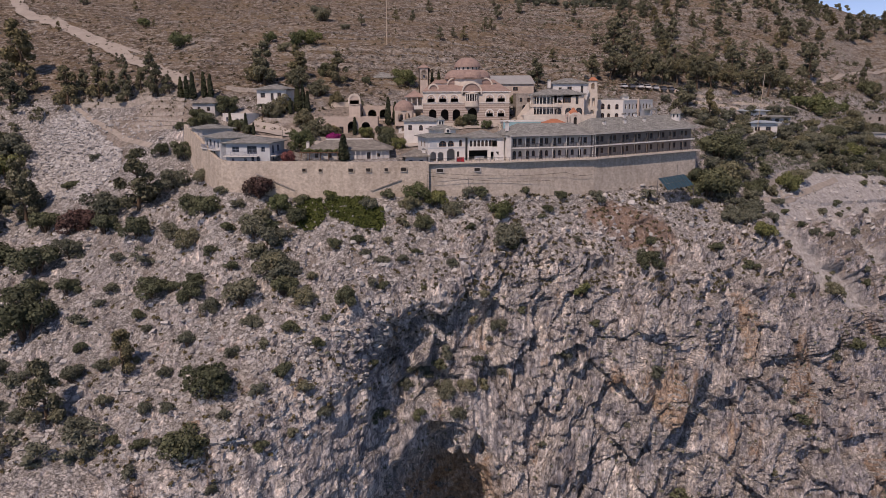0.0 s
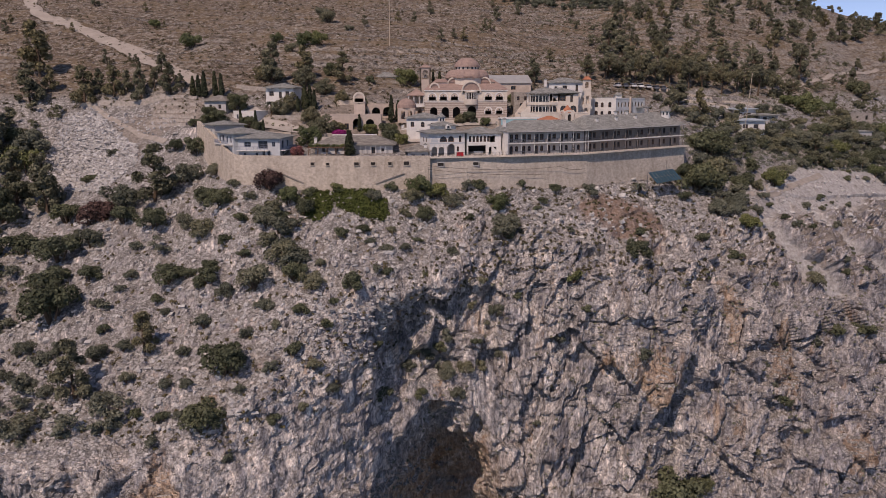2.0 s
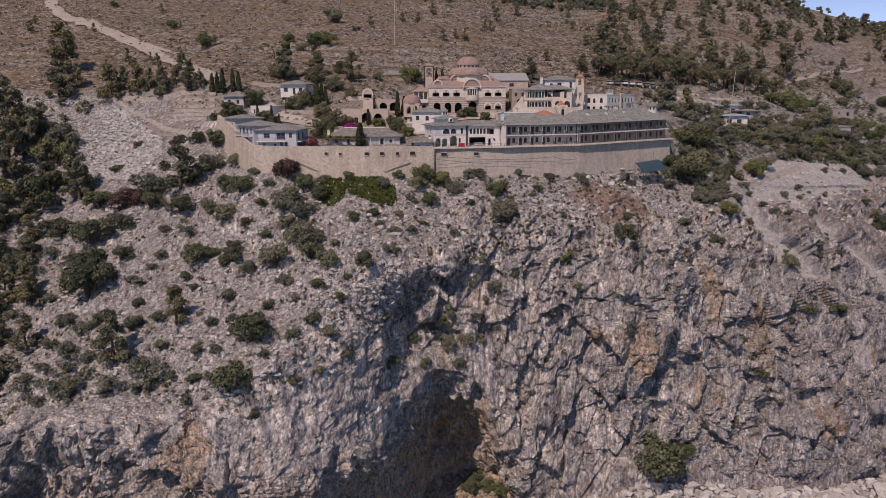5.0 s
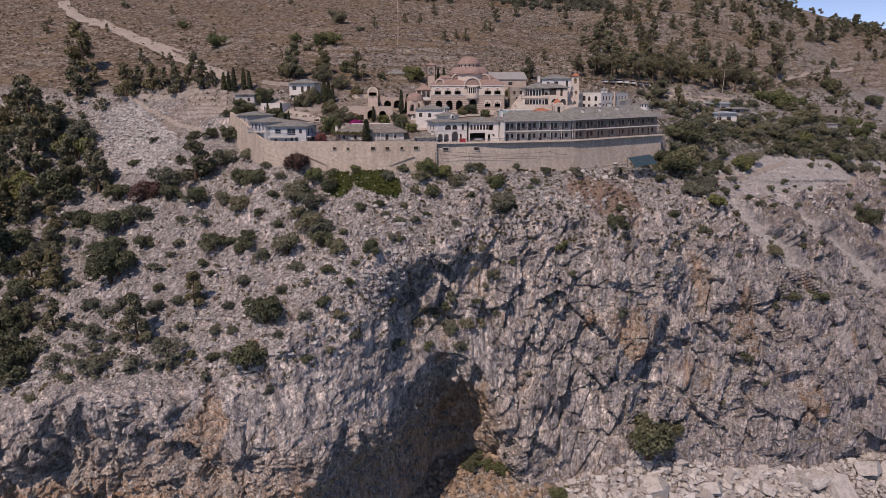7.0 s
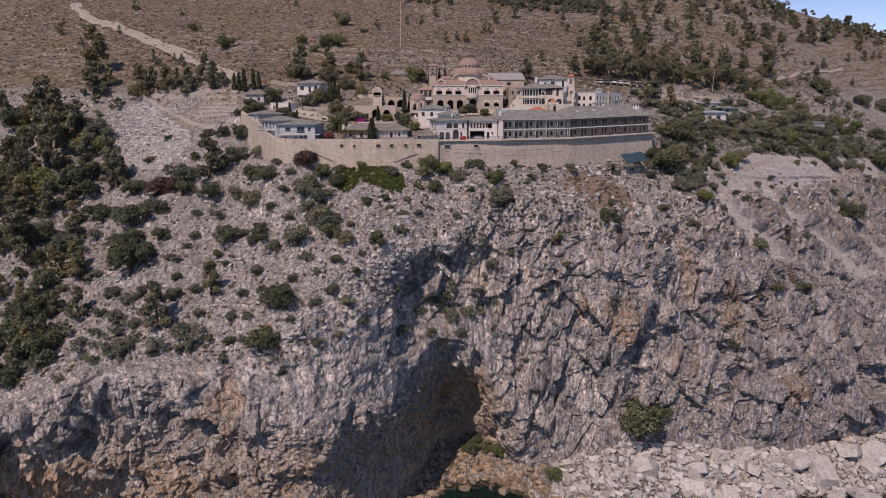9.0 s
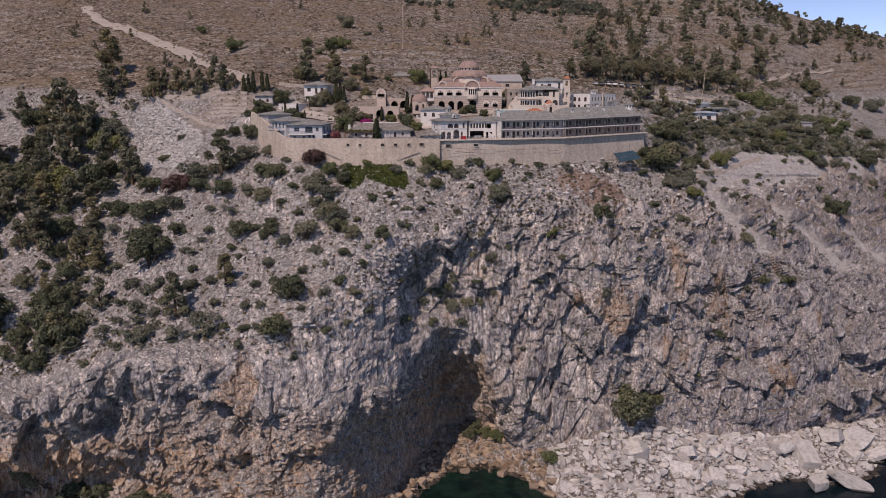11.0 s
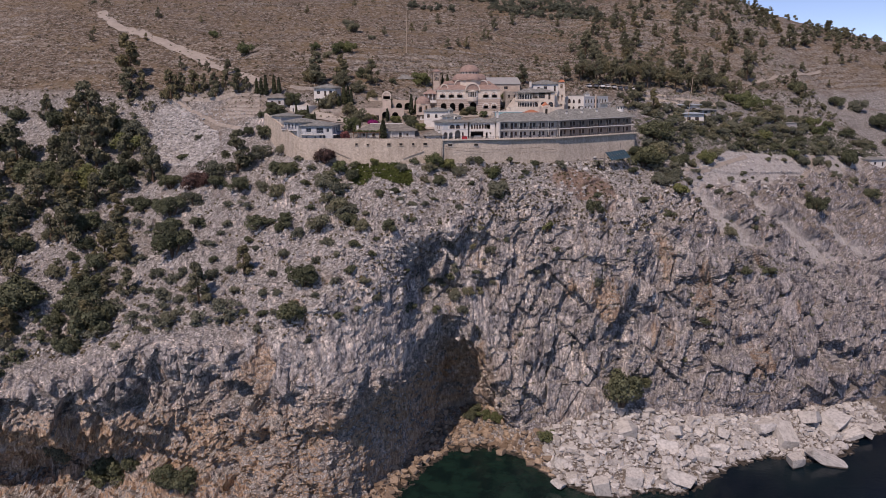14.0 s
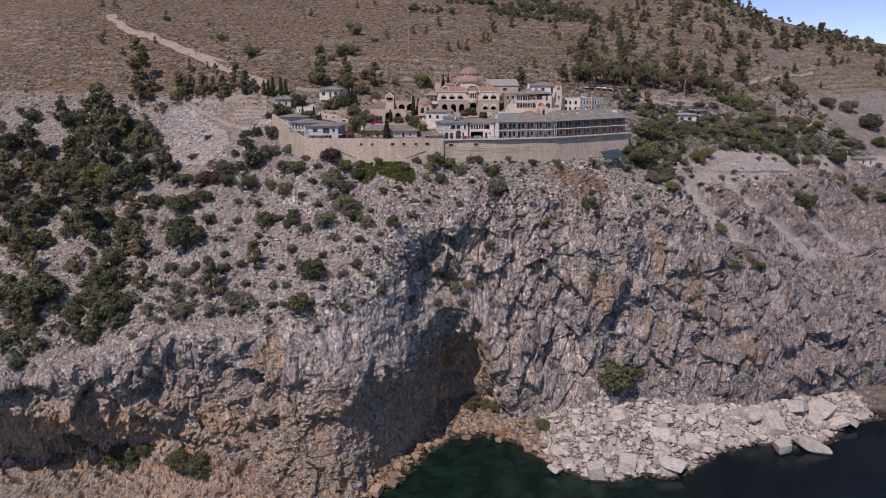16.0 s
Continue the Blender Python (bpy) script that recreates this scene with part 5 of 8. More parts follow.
def triple(parent, x, z, w):
    """A round blind arch: a pale band, a plastered field and three slim windows in it."""
    band = part("arch_band", pierced(loop_of(0, 0, w, w * 0.86, True), [loop_of(0, -0.01, w - 0.6, w * 0.86 - 0.3, True)], 0.16), WHITE, parent, "white arch band", m=Matrix.Translation((x, -0.15, z)))
    part("field", add_prism(bmesh.new(), loop_of(0, 0, w - 0.62, w * 0.86 - 0.31, True), 0.08, 0.155), PINK, band)
    for dx, h in ((-0.6, 0.9), (0.0, 1.3), (0.6, 0.9)):
        part("window", add_prism(bmesh.new(), loop_of(dx, 0.22, 0.34, h, True, 6), 0.03, 0.075), GLASS, band)


ups = [2.3, 5.65, 9.0, 19.2, 22.5]
front = [(2.7, 0.0, 2.2, 3.3, "o"), (6.2, 0.0, 2.2, 3.3, "o"), (9.6, 0.0, 2.2, 3.3, "o"), (14.2, 0.0, 2.6, 3.6, "o")]
facade(church, CHURCHSTONE, Matrix(), CW, 5.1, front, -3.0, 0.5)
facade(church, CREAM, Matrix.Translation((0, 0, 5.1)), CW, CH - 5.1, (), 0.0, 0.5)
for x in ups:
    triple(church, x, 5.35, 2.7)
for x in (19.2, 22.5):
    triple(church, x, 1.2, 2.5)
part("back_wall", box(1.0, 16.6, 3.2, 3.4, -0.5, 4.6), VOID, church)
part("porch_floor", box(0.5, 18.0, 0.5, 3.2, -0.4, -0.05), PAVING, church)
for m, ln, op in ((pose(CW, 0.5, 0, 0, 0, 90), CD - 1.0, [(3 + 3.4 * i, 5.5, 1.6, 2.2, "a") for i in range(5)] + [(3 + 3.4 * i, 1.4, 1.6, 2.2, "a") for i in range(5)]),
                  (pose(0, CD - 0.5, 0, 0, 0, -90), CD - 1.0, [(3 + 3.4 * i, 5.5, 1.6, 2.2, "a") for i in range(5)]), (pose(CW, CD, 0, 0, 0, 180), CW, [])):
    facade(church, CHURCHSTONE, m, ln, CH, op, -3.0, 0.5)
part("string_course", box(-0.12, CW + 0.12, -0.12, 0.0, 4.95, 5.15), WHITE, church)
part("cornice", box(-0.3, CW + 0.3, -0.32, CD + 0.3, CH + 0.003, CH + 0.22), WHITE, church)
# main roofs
part("roof", hip_roof(CW, CD, 0.3, 3.4, 0.1, 4.0), TERRACOTTA, church, m=Matrix.Translation((0, 0, CH + 0.34)))
upper = part("nave_block", box(4.0, CW - 3.6, 5.4, 16.0, CH, CH + 2.6), CREAM, church)
part("nave_roof", hip_roof(CW - 7.6, 10.6, 0.3, 1.0, 0.1, 5.0), TERRACOTTA, church, m=Matrix.Translation((4.0, 5.4, CH + 2.72)))
# arched gables in front of the roof
for x, w, y, zt in ((14.0, 5.8, -0.1, 7.5), (9.0, 4.0, 5.2, 9.7), (18.4, 4.0, 5.2, 9.7), (3.0, 3.0, 1.6, 8.5)):
    gb = part("arched_gable", add_prism(bmesh.new(), loop_of(0, 0, w, w / 2 + 0.5, True, 16), 0.0, 5.0), TERRACOTTA, church, m=Matrix.Translation((x, y, zt)))
    part("arch_band", pierced(loop_of(0, 0, w + 0.1, w / 2 + 0.6, True, 16), [loop_of(0, -0.01, w - 0.7, w / 2 + 0.15, True, 16)], 0.3), CREAM, gb, "white arch band", m=Matrix.Translation((0, -0.3, 0)))
# central bay with its balcony
bay = part("bay", add_lathe(bmesh.new(), 14.0, 0.4, [(2.0, 3.9), (2.1, 4.2), (2.1, 5.6)], 20), CREAM, church, "rounded cream balcony with a balustrade")
for i in range(9):
    a = math.pi + math.pi * i / 8
    part("column", box(-0.1, 0.1, -0.1, 0.1, 5.6, 7.6), WHITE, bay, m=Matrix.Translation((14.0 + 1.95 * math.cos(a), 0.4 + 1.95 * math.sin(a), 0)))
part("bay_roof", add_lathe(bmesh.new(), 14.0, 0.4, [(2.15, 7.6), (2.15, 7.85), (0.4, 8.1)], 20), CREAM, church)
part("bay_back", box(12.4, 15.6, -0.06, -0.01, 5.3, 7.9), VOID, church)
# drum, half domes and dome
cx, cy, CH = 13.3, 10.0, CH + 0.5
drum = part("lower_drum", add_lathe(bmesh.new(), cx, cy, [(6.3, CH + 1.0), (6.3, CH + 4.1)], 32), CREAM, church)
part("lower_dome", add_lathe(bmesh.new(), cx, cy, [(6.5, CH + 3.45), (6.6, CH + 3.8), (6.2, CH + 4.6), (5.2, CH + 5.5), (3.9, CH + 6.0)], 64, 0.06, 8), TERRACOTTA, church, "broad scalloped rose dome")
for i in range(8):
    a = math.radians(22.5 + 45 * i)
    part("half_dome", add_lathe(bmesh.new(), cx + 4.6 * math.cos(a), cy + 4.6 * math.sin(a), [(2.45, CH + 3.4), (2.4, CH + 4.3), (1.9, CH + 5.2), (1.0, CH + 5.8), (0.1, CH + 6.0)], 20), TERRACOTTA, church)
up = part("upper_drum", add_lathe(bmesh.new(), cx, cy, [(3.6, CH + 5.2), (3.6, CH + 6.9)], 32), CREAM, church)
for i in range(16):
    part("window", add_prism(bmesh.new(), loop_of(0, 0, 0.5, 0.8, True, 6), -0.03, 0.06), GLASS, up, m=pose(cx, cy, CH + 6.05, 0, 0, 22.5 * i) @ pose(0, -3.6, 0))
part("dome", add_lathe(bmesh.new(), cx, cy, [(3.95, CH + 6.75), (3.85, CH + 7.3), (3.4, CH + 8.2), (2.5, CH + 9.0), (1.3, CH + 9.5), (0.1, CH + 9.65)], 40, 0.02, 16), TERRACOTTA, church, "rose tiled dome")
# side loggia
logg = thing("loggia", pose(-5.6, 214.5, 114.6), "cream two-tier loggia with a rose roof beside the church", "loggia")
facade(logg, PINK, Matrix(), 4.9, 3.0, [(1.3, 0.1, 1.5, 2.3, "o"), (3.5, 0.1, 1.5, 2.3, "o")], -2.0)
part("floor", box(-0.3, 4.9, -0.8, 5.0, 3.0, 3.3), WHITE, logg)
part("parapet", box(-0.3, 4.9, -0.8, -0.6, 3.3, 4.1), WHITE, logg)
for x in (0.0, 1.6, 3.2, 4.6):
    part("column", box(x, x + 0.25, -0.5, -0.25, 4.1, 6.4), WHITE, logg)
part("back_wall", box(0.0, 4.8, 4.0, 4.3, -1.0, 6.4), PINK, logg)
part("roof", hip_roof(4.9, 5.0, 0.5, 1.9), TERRACOTTA, logg, m=Matrix.Translation((0, -0.3, 6.6)))

# ---- the buildings beside the pool ----
base = house("arched_terrace", "cream arched terrace over the pool below the round house", pose(27.0, 200.2, 112.2, 0, 0, 1), 19.5, 6.0, 3.6, CREAM, PAVING,
             front=[(2.4, 0.1, 2.2, 2.0, "o"), (6.5, 0.9, 3.4, 1.1, "q"), (10.6, 0.9, 3.4, 1.1, "q"), (14.6, 0.9, 3.4, 1.1, "q")], flat=True, category="terrace")
part("back_wall", box(0.5, 19.0, 2.8, 2.9, 0, 3.2), VOID, base)
rh = thing("round_house", pose(29.9, 203.2, 115.7), "cream house with rounded balconied corner, large windows and slate roof", "house")
facade(rh, CREAM, pose(5.6, 0.0, 0), 8.6, 5.8, [(1.2, 3.6, 2.8, 1.5, "r"), (4.0, 3.6, 1.8, 1.5, "r"), (6.6, 3.2, 0.8, 2.2, "r"), (1.4, 0.4, 1.9, 1.9, "a"), (4.3, 0.4, 1.9, 1.9, "a"), (7.2, 0.4, 1.9, 1.9, "a")], -2.5, 0.35, WOOD)
facade(rh, CREAM, pose(14.2, 0.35, 0, 0, 0, 90), 8.0, 5.8, [(3, 3.4, 1.2, 1.6, "r")], -2.5)
facade(rh, CREAM, pose(14.2, 8.7, 0, 0, 0, 180), 13.0, 5.8, (), -2.5)
part("rounded_wall", add_lathe(bmesh.new(), 5.2, 4.6, [(4.3, -2.5), (4.3, 5.8)], 40), GREYWALL, rh)
for z in (-0.2, 2.5):
    part("rounded_balcony", add_lathe(bmesh.new(), 5.2, 4.6, [(5.5, z), (5.5, z + 0.75)], 40), CREAM if z > 0 else PAVING, rh, "curved cream balcony")
for z0, z1 in ((0.55, 2.5), (3.25, 5.6)):
    for i in range(11):
        a = math.radians(175 + 11 * i)
        part("post", box(-0.07, 0.07, -0.07, 0.07, z0, z1), WHITE, rh, m=Matrix.Translation((5.2 + 5.3 * math.cos(a), 4.6 + 5.3 * math.sin(a), 0)))
for z in (0.2, 3.4):
    for i in range(6):
        a = 190 + 18 * i
        part("window", box(-0.6, 0.6, -0.03, 0.08, z, z + 1.7), GLASS, rh, m=pose(5.2, 4.6, 0, 0, 0, a + 90) @ pose(0, -4.3, 0))
part("roof", add_lathe(bmesh.new(), 5.2, 4.6, [(5.9, 5.6), (5.95, 5.85), (2.0, 7.2), (0.3, 7.5)], 40), SLATE, rh)
part("roof", hip_roof(10.0, 9.0, 0.5, 1.5), SLATE, rh, m=Matrix.Translation((4.4, -0.1, 5.98)))
topw = house("terrace_house", "white upper house with a low slate hip roof and dark window", pose(38.4, 221.0, 119.8, 0, 0, 1), 10.6, 8.5, 5.0, WHITE, SLATE, front=((2.2, 2.6, 0.9, 1.3, "r"), (5.0, 2.6, 1.4, 1.5, "r"), (8.8, 2.2, 0.8, 2.2, "r")), over=0.6, rise=1.5)
chimney(topw, -1.0, 1.0, 4.6, WHITE, 0.9, 1.4)
sg = thing("stepped_gable", pose(43.6, 208.6, 114.6), "cream sloping gable wall with an open bell arch and orange cap", "gable")
part("wall", pierced([(0, -1), (5.2, -1), (5.5, 5.2), (5.3, 8.4), (5.1, 10.8), (3.0, 10.8), (2.7, 8.4), (0.4, 2.0)], [loop_of(4.05, 8.4, 1.1, 1.8, True), loop_of(2.9, 3.6, 0.8, 2.0, False), loop_of(4.3, 3.8, 0.8, 2.2, False), loop_of(3.9, 0.2, 1.2, 2.4, True)], 0.7), CREAM, sg)
part("cap", hip_roof(2.1, 1.1, 0.15, 0.8), ORANGE, sg, m=Matrix.Translation((3.0, -0.2, 10.95)))
part("stair", add_prism(bmesh.new(), [(-0.4, -1), (2.4, 8.2), (2.8, 8.2), (0.4, -1)], -1.0, -0.02), WHITE, sg, "white slanting stair parapet")
part("core", box(1.2, 5.1, 0.72, 6.0, -1, 6.6), CREAM, sg)
wa = thing("white_arcade_house", pose(56.4, 208.2, 114.0, 0, 0, 46), "white flat-roofed building with rows of round-arched windows", "building")
WL, WD, WH = 18.0, 9.0, 5.7
facade(wa, WHITE, Matrix(), WL, WH, [(1.6 + 2.1 * i, 3.4, 0.9, 1.5, "a") for i in range(8)] + [(1.6 + 2.1 * i, 0.4, 1.0, 2.0, "a") for i in range(5)], -2.0, 0.35, WOOD)
facade(wa, WHITE, pose(0, WD - 0.35, 0, 0, 0, -90), WD - 0.7, WH, [(2.0, 3.3, 1.2, 1.7, "a"), (4.0, 3.3, 1.0, 1.5, "a"), (6.6, 3.3, 1.1, 1.6, "a"), (2.0, 0.4, 1.2, 1.9, "a"), (4.0, 0.3, 1.0, 1.9, "a"), (6.6, 0.3, 1.2, 2.0, "a")], -2.0, 0.35, WOOD)
facade(wa, WHITE, pose(WL, 0.35, 0, 0, 0, 90), WD - 0.7, WH, (), -2.0)
facade(wa, WHITE, pose(WL, WD, 0, 0, 0, 180), WL, WH, (), -2.0)
part("roof", box(0.3, WL - 0.3, 0.3, WD - 0.3, WH - 0.4, WH - 0.2), PAVING, wa)
part("parapet", pierced_cap(WL, WD, 0.35), WHITE, wa, m=Matrix.Translation((0, 0, WH)))
part("buttress", box(8.2, 8.9, -0.5, -0.01, -2, WH + 0.6), PINK, wa)
part("porch_roof", hip_roof(4.0, 2.0, 0.2, 0.5), SLATE, wa, m=Matrix.Translation((12.5, -2.2, 3.2)))
for x in (12.6, 16.3):
    part("porch_post", box(x, x + 0.15, -2.1, -1.95, -0.5, 3.0), WHITE, wa)
back_block = house("white_arcade_house", "low white range with small roof lanterns and terraces behind the arcade", pose(50.0, 214.5, 114.0, 0, 0, 4), 12.0, 9.0, 5.3, WHITE, SLATE, front=((2.0, 3.2, 1.1, 1.5, "a"), (4.5, 3.2, 1.1, 1.5, "a"), (7.0, 3.2, 1.1, 1.5, "a")), over=0.4, rise=0.9, category="building")
lan = part("lantern", box(-1.0, 1.0, -1.0, 1.0, 0, 1.3), WHITE, back_block, m=Matrix.Translation((10.5, 5.5, 5.6)))
part("lantern_roof", add_lathe(bmesh.new(), 0, 0, [(1.5, 1.3), (0.8, 1.8), (0.05, 2.2)], 8), SLATE, lan)
ok = thing("garden_kiosk", pose(38.2, 189.0, 111.5), "cream octagonal kiosk with arches and an orange tiled dome", "kiosk")
for i in range(4):
    part("wall", pierced([(-1.6, -1), (1.6, -1), (1.6, 4.4)] + [(1.6 * math.cos(math.pi * k / 10), 4.4 + 1.1 * math.sin(math.pi * k / 10)) for k in range(1, 10)] + [(-1.6, 4.4)], [loop_of(0, 2.0, 1.0, 2.4, True)], 0.3), CREAM, ok, m=pose(0, 0, 0, 0, 0, 90 * i + 12) @ pose(0, -1.6, 0))
# Near-black core puts the shade inside the kiosk arches into its colour.
part("core", box(-1.2, 1.2, -1.2, 1.2, -1, 4.2), VOID, ok)
part("dome", add_lathe(bmesh.new(), 0, 0, [(1.7, 4.75), (1.4, 5.3), (1.0, 5.8), (0.45, 6.3), (0.3, 6.6), (0.04, 6.75)], 16), ORANGE, ok)
oh = house("tiled_shed", "low cream shed with an orange tiled roof beside the kiosk", pose(31.0, 188.5, 112.2, 0, 0, 3), 5.2, 4.0, 2.0, CREAM, ORANGE, front=((1.0, 0.3, 1.0, 1.5, "a"),), over=0.3, rise=1.0, category="shed")
pool = thing("pool", pose(20.6, 193.5, 113.4, 0, 0, 3), "long narrow pool with teal walls behind the wing", "pool")
part("basin", pierced_cap(12.0, 6.0, 0.4), WHITE, pool, m=Matrix.Translation((0, 0, 1.1)))
part("basin_wall", box(0.1, 11.9, 0.1, 5.9, -4.0, 0.9), PAVING, pool)
part("water_surface", box(0.42, 11.58, 0.42, 5.58, 0.95, 1.15), TEAL, pool)
part("side_wall", box(0.0, 12.0, -0.1, 0.09, -1.0, 1.0), TEAL, pool)

# ---- stairs, ramps and a stone house between the church and the pool ----
sth = house("stone_house", "beige stone house with small windows beside the church", pose(26.6, 214.5, 116.5, 0, 0, 2), 7.4, 6.0, 5.2, DRYWALL, PAVING,
            front=((1.4, 3.0, 0.8, 1.2, "r"), (3.6, 3.0, 0.8, 1.2, "r"), (5.8, 3.0, 0.8, 1.2, "r"), (2.4, 0.2, 1.2, 2.0, "a")), flat=True)
for x0, y0, z0, x1, z1, lab in ((24.8, 203.0, 113.0, 30.0, 117.2, "long beige garden stair with pale parapets"), (26.4, 207.5, 114.6, 29.4, 118.6, "short beige garden stair with pale parapets")):
    st = thing("garden_stair", Matrix(), lab, "stair", "garden stairs")
    n = 14
    for i in range(n):
        xa, za = x0 + (x1 - x0) * i / n, z0 + (z1 - z0) * i / n
        part("step", box(xa, xa + (x1 - x0) / n, y0, y0 + 2.2, z0 - 2.0, za + (z1 - z0) / n), PAVING, st)
    for yy in (y0 - 0.3, y0 + 2.21):
        part("parapet", add_prism(bmesh.new(), [(x0, z0 - 2.0), (x1, z0 - 2.0), (x1, z1 + 0.9), (x0, z0 + 0.9)], yy, yy + 0.29), CREAM, st)
lt = house("garden_terrace", "low pale garden terrace wall with round arches", pose(20.0, 197.5, 111.0, 0, 0, 4), 9.0, 3.0, 2.6, CREAM, PAVING, front=((2.0, 0.1, 1.8, 1.8, "o"), (5.0, 0.1, 1.8, 1.8, "o")), flat=True, category="terrace")
part("back_wall", box(0.4, 8.6, 1.6, 1.7, 0, 2.2), VOID, lt)
for i, (x0, x1, y, h) in enumerate(((-34, -16, 196.4, 1.0), (-33, -12, 187.4, 0.8), (-14, -3, 200.2, 1.1), (-52, -38, 194.5, 1.0), (-46, -33, 209.5, 1.1), (-28, -8, 220.5, 1.3), (-6, 20, 233.8, 1.4), (30, 60, 231.0, 1.4), (-60, -42, 224.5, 1.2))):
    pts = [(x0 + (x1 - x0) * f, y + 0.6 * math.sin(3 * f + i)) for f in (0, 0.25, 0.5, 0.75, 1)]
    tops = [ground_at(px, py) + h for px, py in pts]
    wall_run("garden_wall_%d" % (i + 1), [(px, py, t) for (px, py), t in zip(pts, tops)], [t - h - 1.5 for t in tops], 0.45, STONEWALL if i % 2 else DRYWALL, "low stone garden wall between the terraces of the monastery")

# ---- plants ----
rng = np.random.default_rng(7)


def cards(places, normals, size, mat, name):
    """A mesh of many small leaf-shaped cards."""
    n = len(places)
    nrm = normals + rng.normal(0, 0.55, (n, 3))
    nrm /= np.linalg.norm(nrm, axis=1)[:, None] + 1e-9
    ref = rng.normal(0, 1, (n, 3))
    u = np.cross(nrm, ref)
    u /= np.linalg.norm(u, axis=1)[:, None] + 1e-9
    v = np.cross(nrm, u)
    s = (size * rng.uniform(0.6, 1.35, n))[:, None]
    a, b = u * s * 0.55, v * s
    co = np.stack([places + b * 1.25, places - b * 0.75 + a * 1.5, places - b * 0.75 - a * 1.5], 1).reshape(-1, 3)
    me = bpy.data.meshes.new(name)
    me.vertices.add(3 * n)
    me.vertices.foreach_set("co", co.reshape(-1).astype(np.float32))
    me.loops.add(3 * n)
    me.polygons.add(n)
    me.loops.foreach_set("vertex_index", np.arange(3 * n, dtype=np.int32))
    me.polygons.foreach_set("loop_start", np.arange(0, 3 * n, 3, dtype=np.int32))
    me.update(calc_edges=True)
    me.materials.append(mat)
    return me


def clump_points(clumps, count, inner=0.35):
    """Points and directions on and in a set of balls (x, y, z, r)."""
    c = np.array(clumps)
    w = c[:, 3] ** 2
    pick = rng.choice(len(c), count, p=w / w.sum())
    d = rng.normal(0, 1, (count, 3))
    d[:, 2] += 0.25
    d /= np.linalg.norm(d, axis=1)[:, None]
    r = c[pick, 3] * (1 - inner * rng.random(count) ** 2) * rng.uniform(0.85, 1.12, count)
    return c[pick, :3] + d * r[:, None] * np.array([1, 1, 0.85]), d


def branchwork(bm, base, tip, r0, r1, sides=5):
    a, b = Vector(base), Vector(tip)
    d = (b - a).normalized()
    u = d.orthogonal().normalized()
    w = d.cross(u)
    rings = [[bm.verts.new(p + (u * math.cos(2 * math.pi * i / sides) + w * math.sin(2 * math.pi * i / sides)) * r) for i in range(sides)] for p, r in ((a, r0), ((a + b) / 2 + u * (r0 * 0.8), (r0 + r1) / 2), (b, r1))]
    for p, q in zip(rings, rings[1:]):
        for i in range(sides):
            bm.faces.new((p[i], p[(i + 1) % sides], q[(i + 1) % sides], q[i]))
    bm.faces.new(rings[-1])
    return bm


def shrub_kind(mat, seed, tall=1.35, lobes=10, leaves=3200, leaf=0.06, stem=0.35):
    """Meshes of a shrub of radius 1: foliage in uneven lobes, and its stems."""
    global rng
    rng = np.random.default_rng(seed)
    cl = [(0, 0, tall * 0.45, 0.52)]
    for _ in range(lobes):
        a, q = rng.uniform(0, 2 * math.pi), rng.uniform(0.35, 0.78)
        cl.append((q * math.cos(a), q * math.sin(a), rng.uniform(0.18, 0.75) * tall * (1.1 - 0.45 * q), rng.uniform(0.24, 0.42)))
    p, d = clump_points(cl, leaves)
    p[:, 2] = np.maximum(p[:, 2], 0.02)
    crown = cards(p, d, leaf, mat, "foliage")
    bm = bmesh.new()
    for x, y, z, r in cl[:6]:
        branchwork(bm, (x * 0.1, y * 0.1, -0.25), (x * 0.8, y * 0.8, z), 0.06, 0.02)
    return crown, link_mesh("stem", bm, BARK)


def pine_kind(mat, seed, tall=2.1, bare=0.3, leaves=3200, leaf=0.062, spread=0.95, flat=False):
    global rng
    rng = np.random.default_rng(seed)
    cl, bm = [], bmesh.new()
    lean = rng.normal(0, 0.08, 2)
    branchwork(bm, (0, 0, -0.3), (lean[0], lean[1], tall * 0.92), 0.085, 0.025, 7)
    for i in range(22):
        f = rng.uniform(bare / tall, 0.98)
        a = rng.uniform(0, 2 * math.pi)
        q = spread * (1.05 - 0.8 * f) * rng.uniform(0.55, 1.1)
        q = spread * rng.uniform(0.15, 0.95) if flat else q
        tip = (q * math.cos(a) + lean[0] * f, q * math.sin(a) + lean[1] * f, tall * f + 0.05)
        branchwork(bm, (lean[0] * f, lean[1] * f, tall * f - 0.18), tip, 0.03, 0.01, 4)
        cl.append((*tip, rng.uniform(0.2, 0.36) * (1.15 - 0.5 * f)))
    cl.append((lean[0], lean[1], tall * 0.97, 0.2))
    p, d = clump_points(cl, leaves, 0.6)
    return cards(p, d, leaf, mat, "crown"), link_mesh("trunk", bm, BARK)


def cypress_kind(seed, leaves=900):
    global rng
    rng = np.random.default_rng(seed)
    f = rng.random(leaves) ** 0.8
    a = rng.uniform(0, 2 * math.pi, leaves)
    r = 0.135 * np.clip(np.minimum(f * 9 + 0.35, 1) * (1.02 - f) ** 0.55, 0, 1) * rng.uniform(0.7, 1.1, leaves) * (1 + 0.15 * np.sin(a * 3 + f * 9))
    p = np.stack([r * np.cos(a), r * np.sin(a), 0.05 + f * 0.95], 1)
    d = np.stack([np.cos(a), np.sin(a), np.full(leaves, 0.6)], 1)
    bm = branchwork(bmesh.new(), (0, 0, -0.06), (0, 0, 0.9), 0.02, 0.005)
    return cards(p, d, 0.036, LEAF_CYPRESS, "crown"), link_mesh("trunk", bm, BARK)


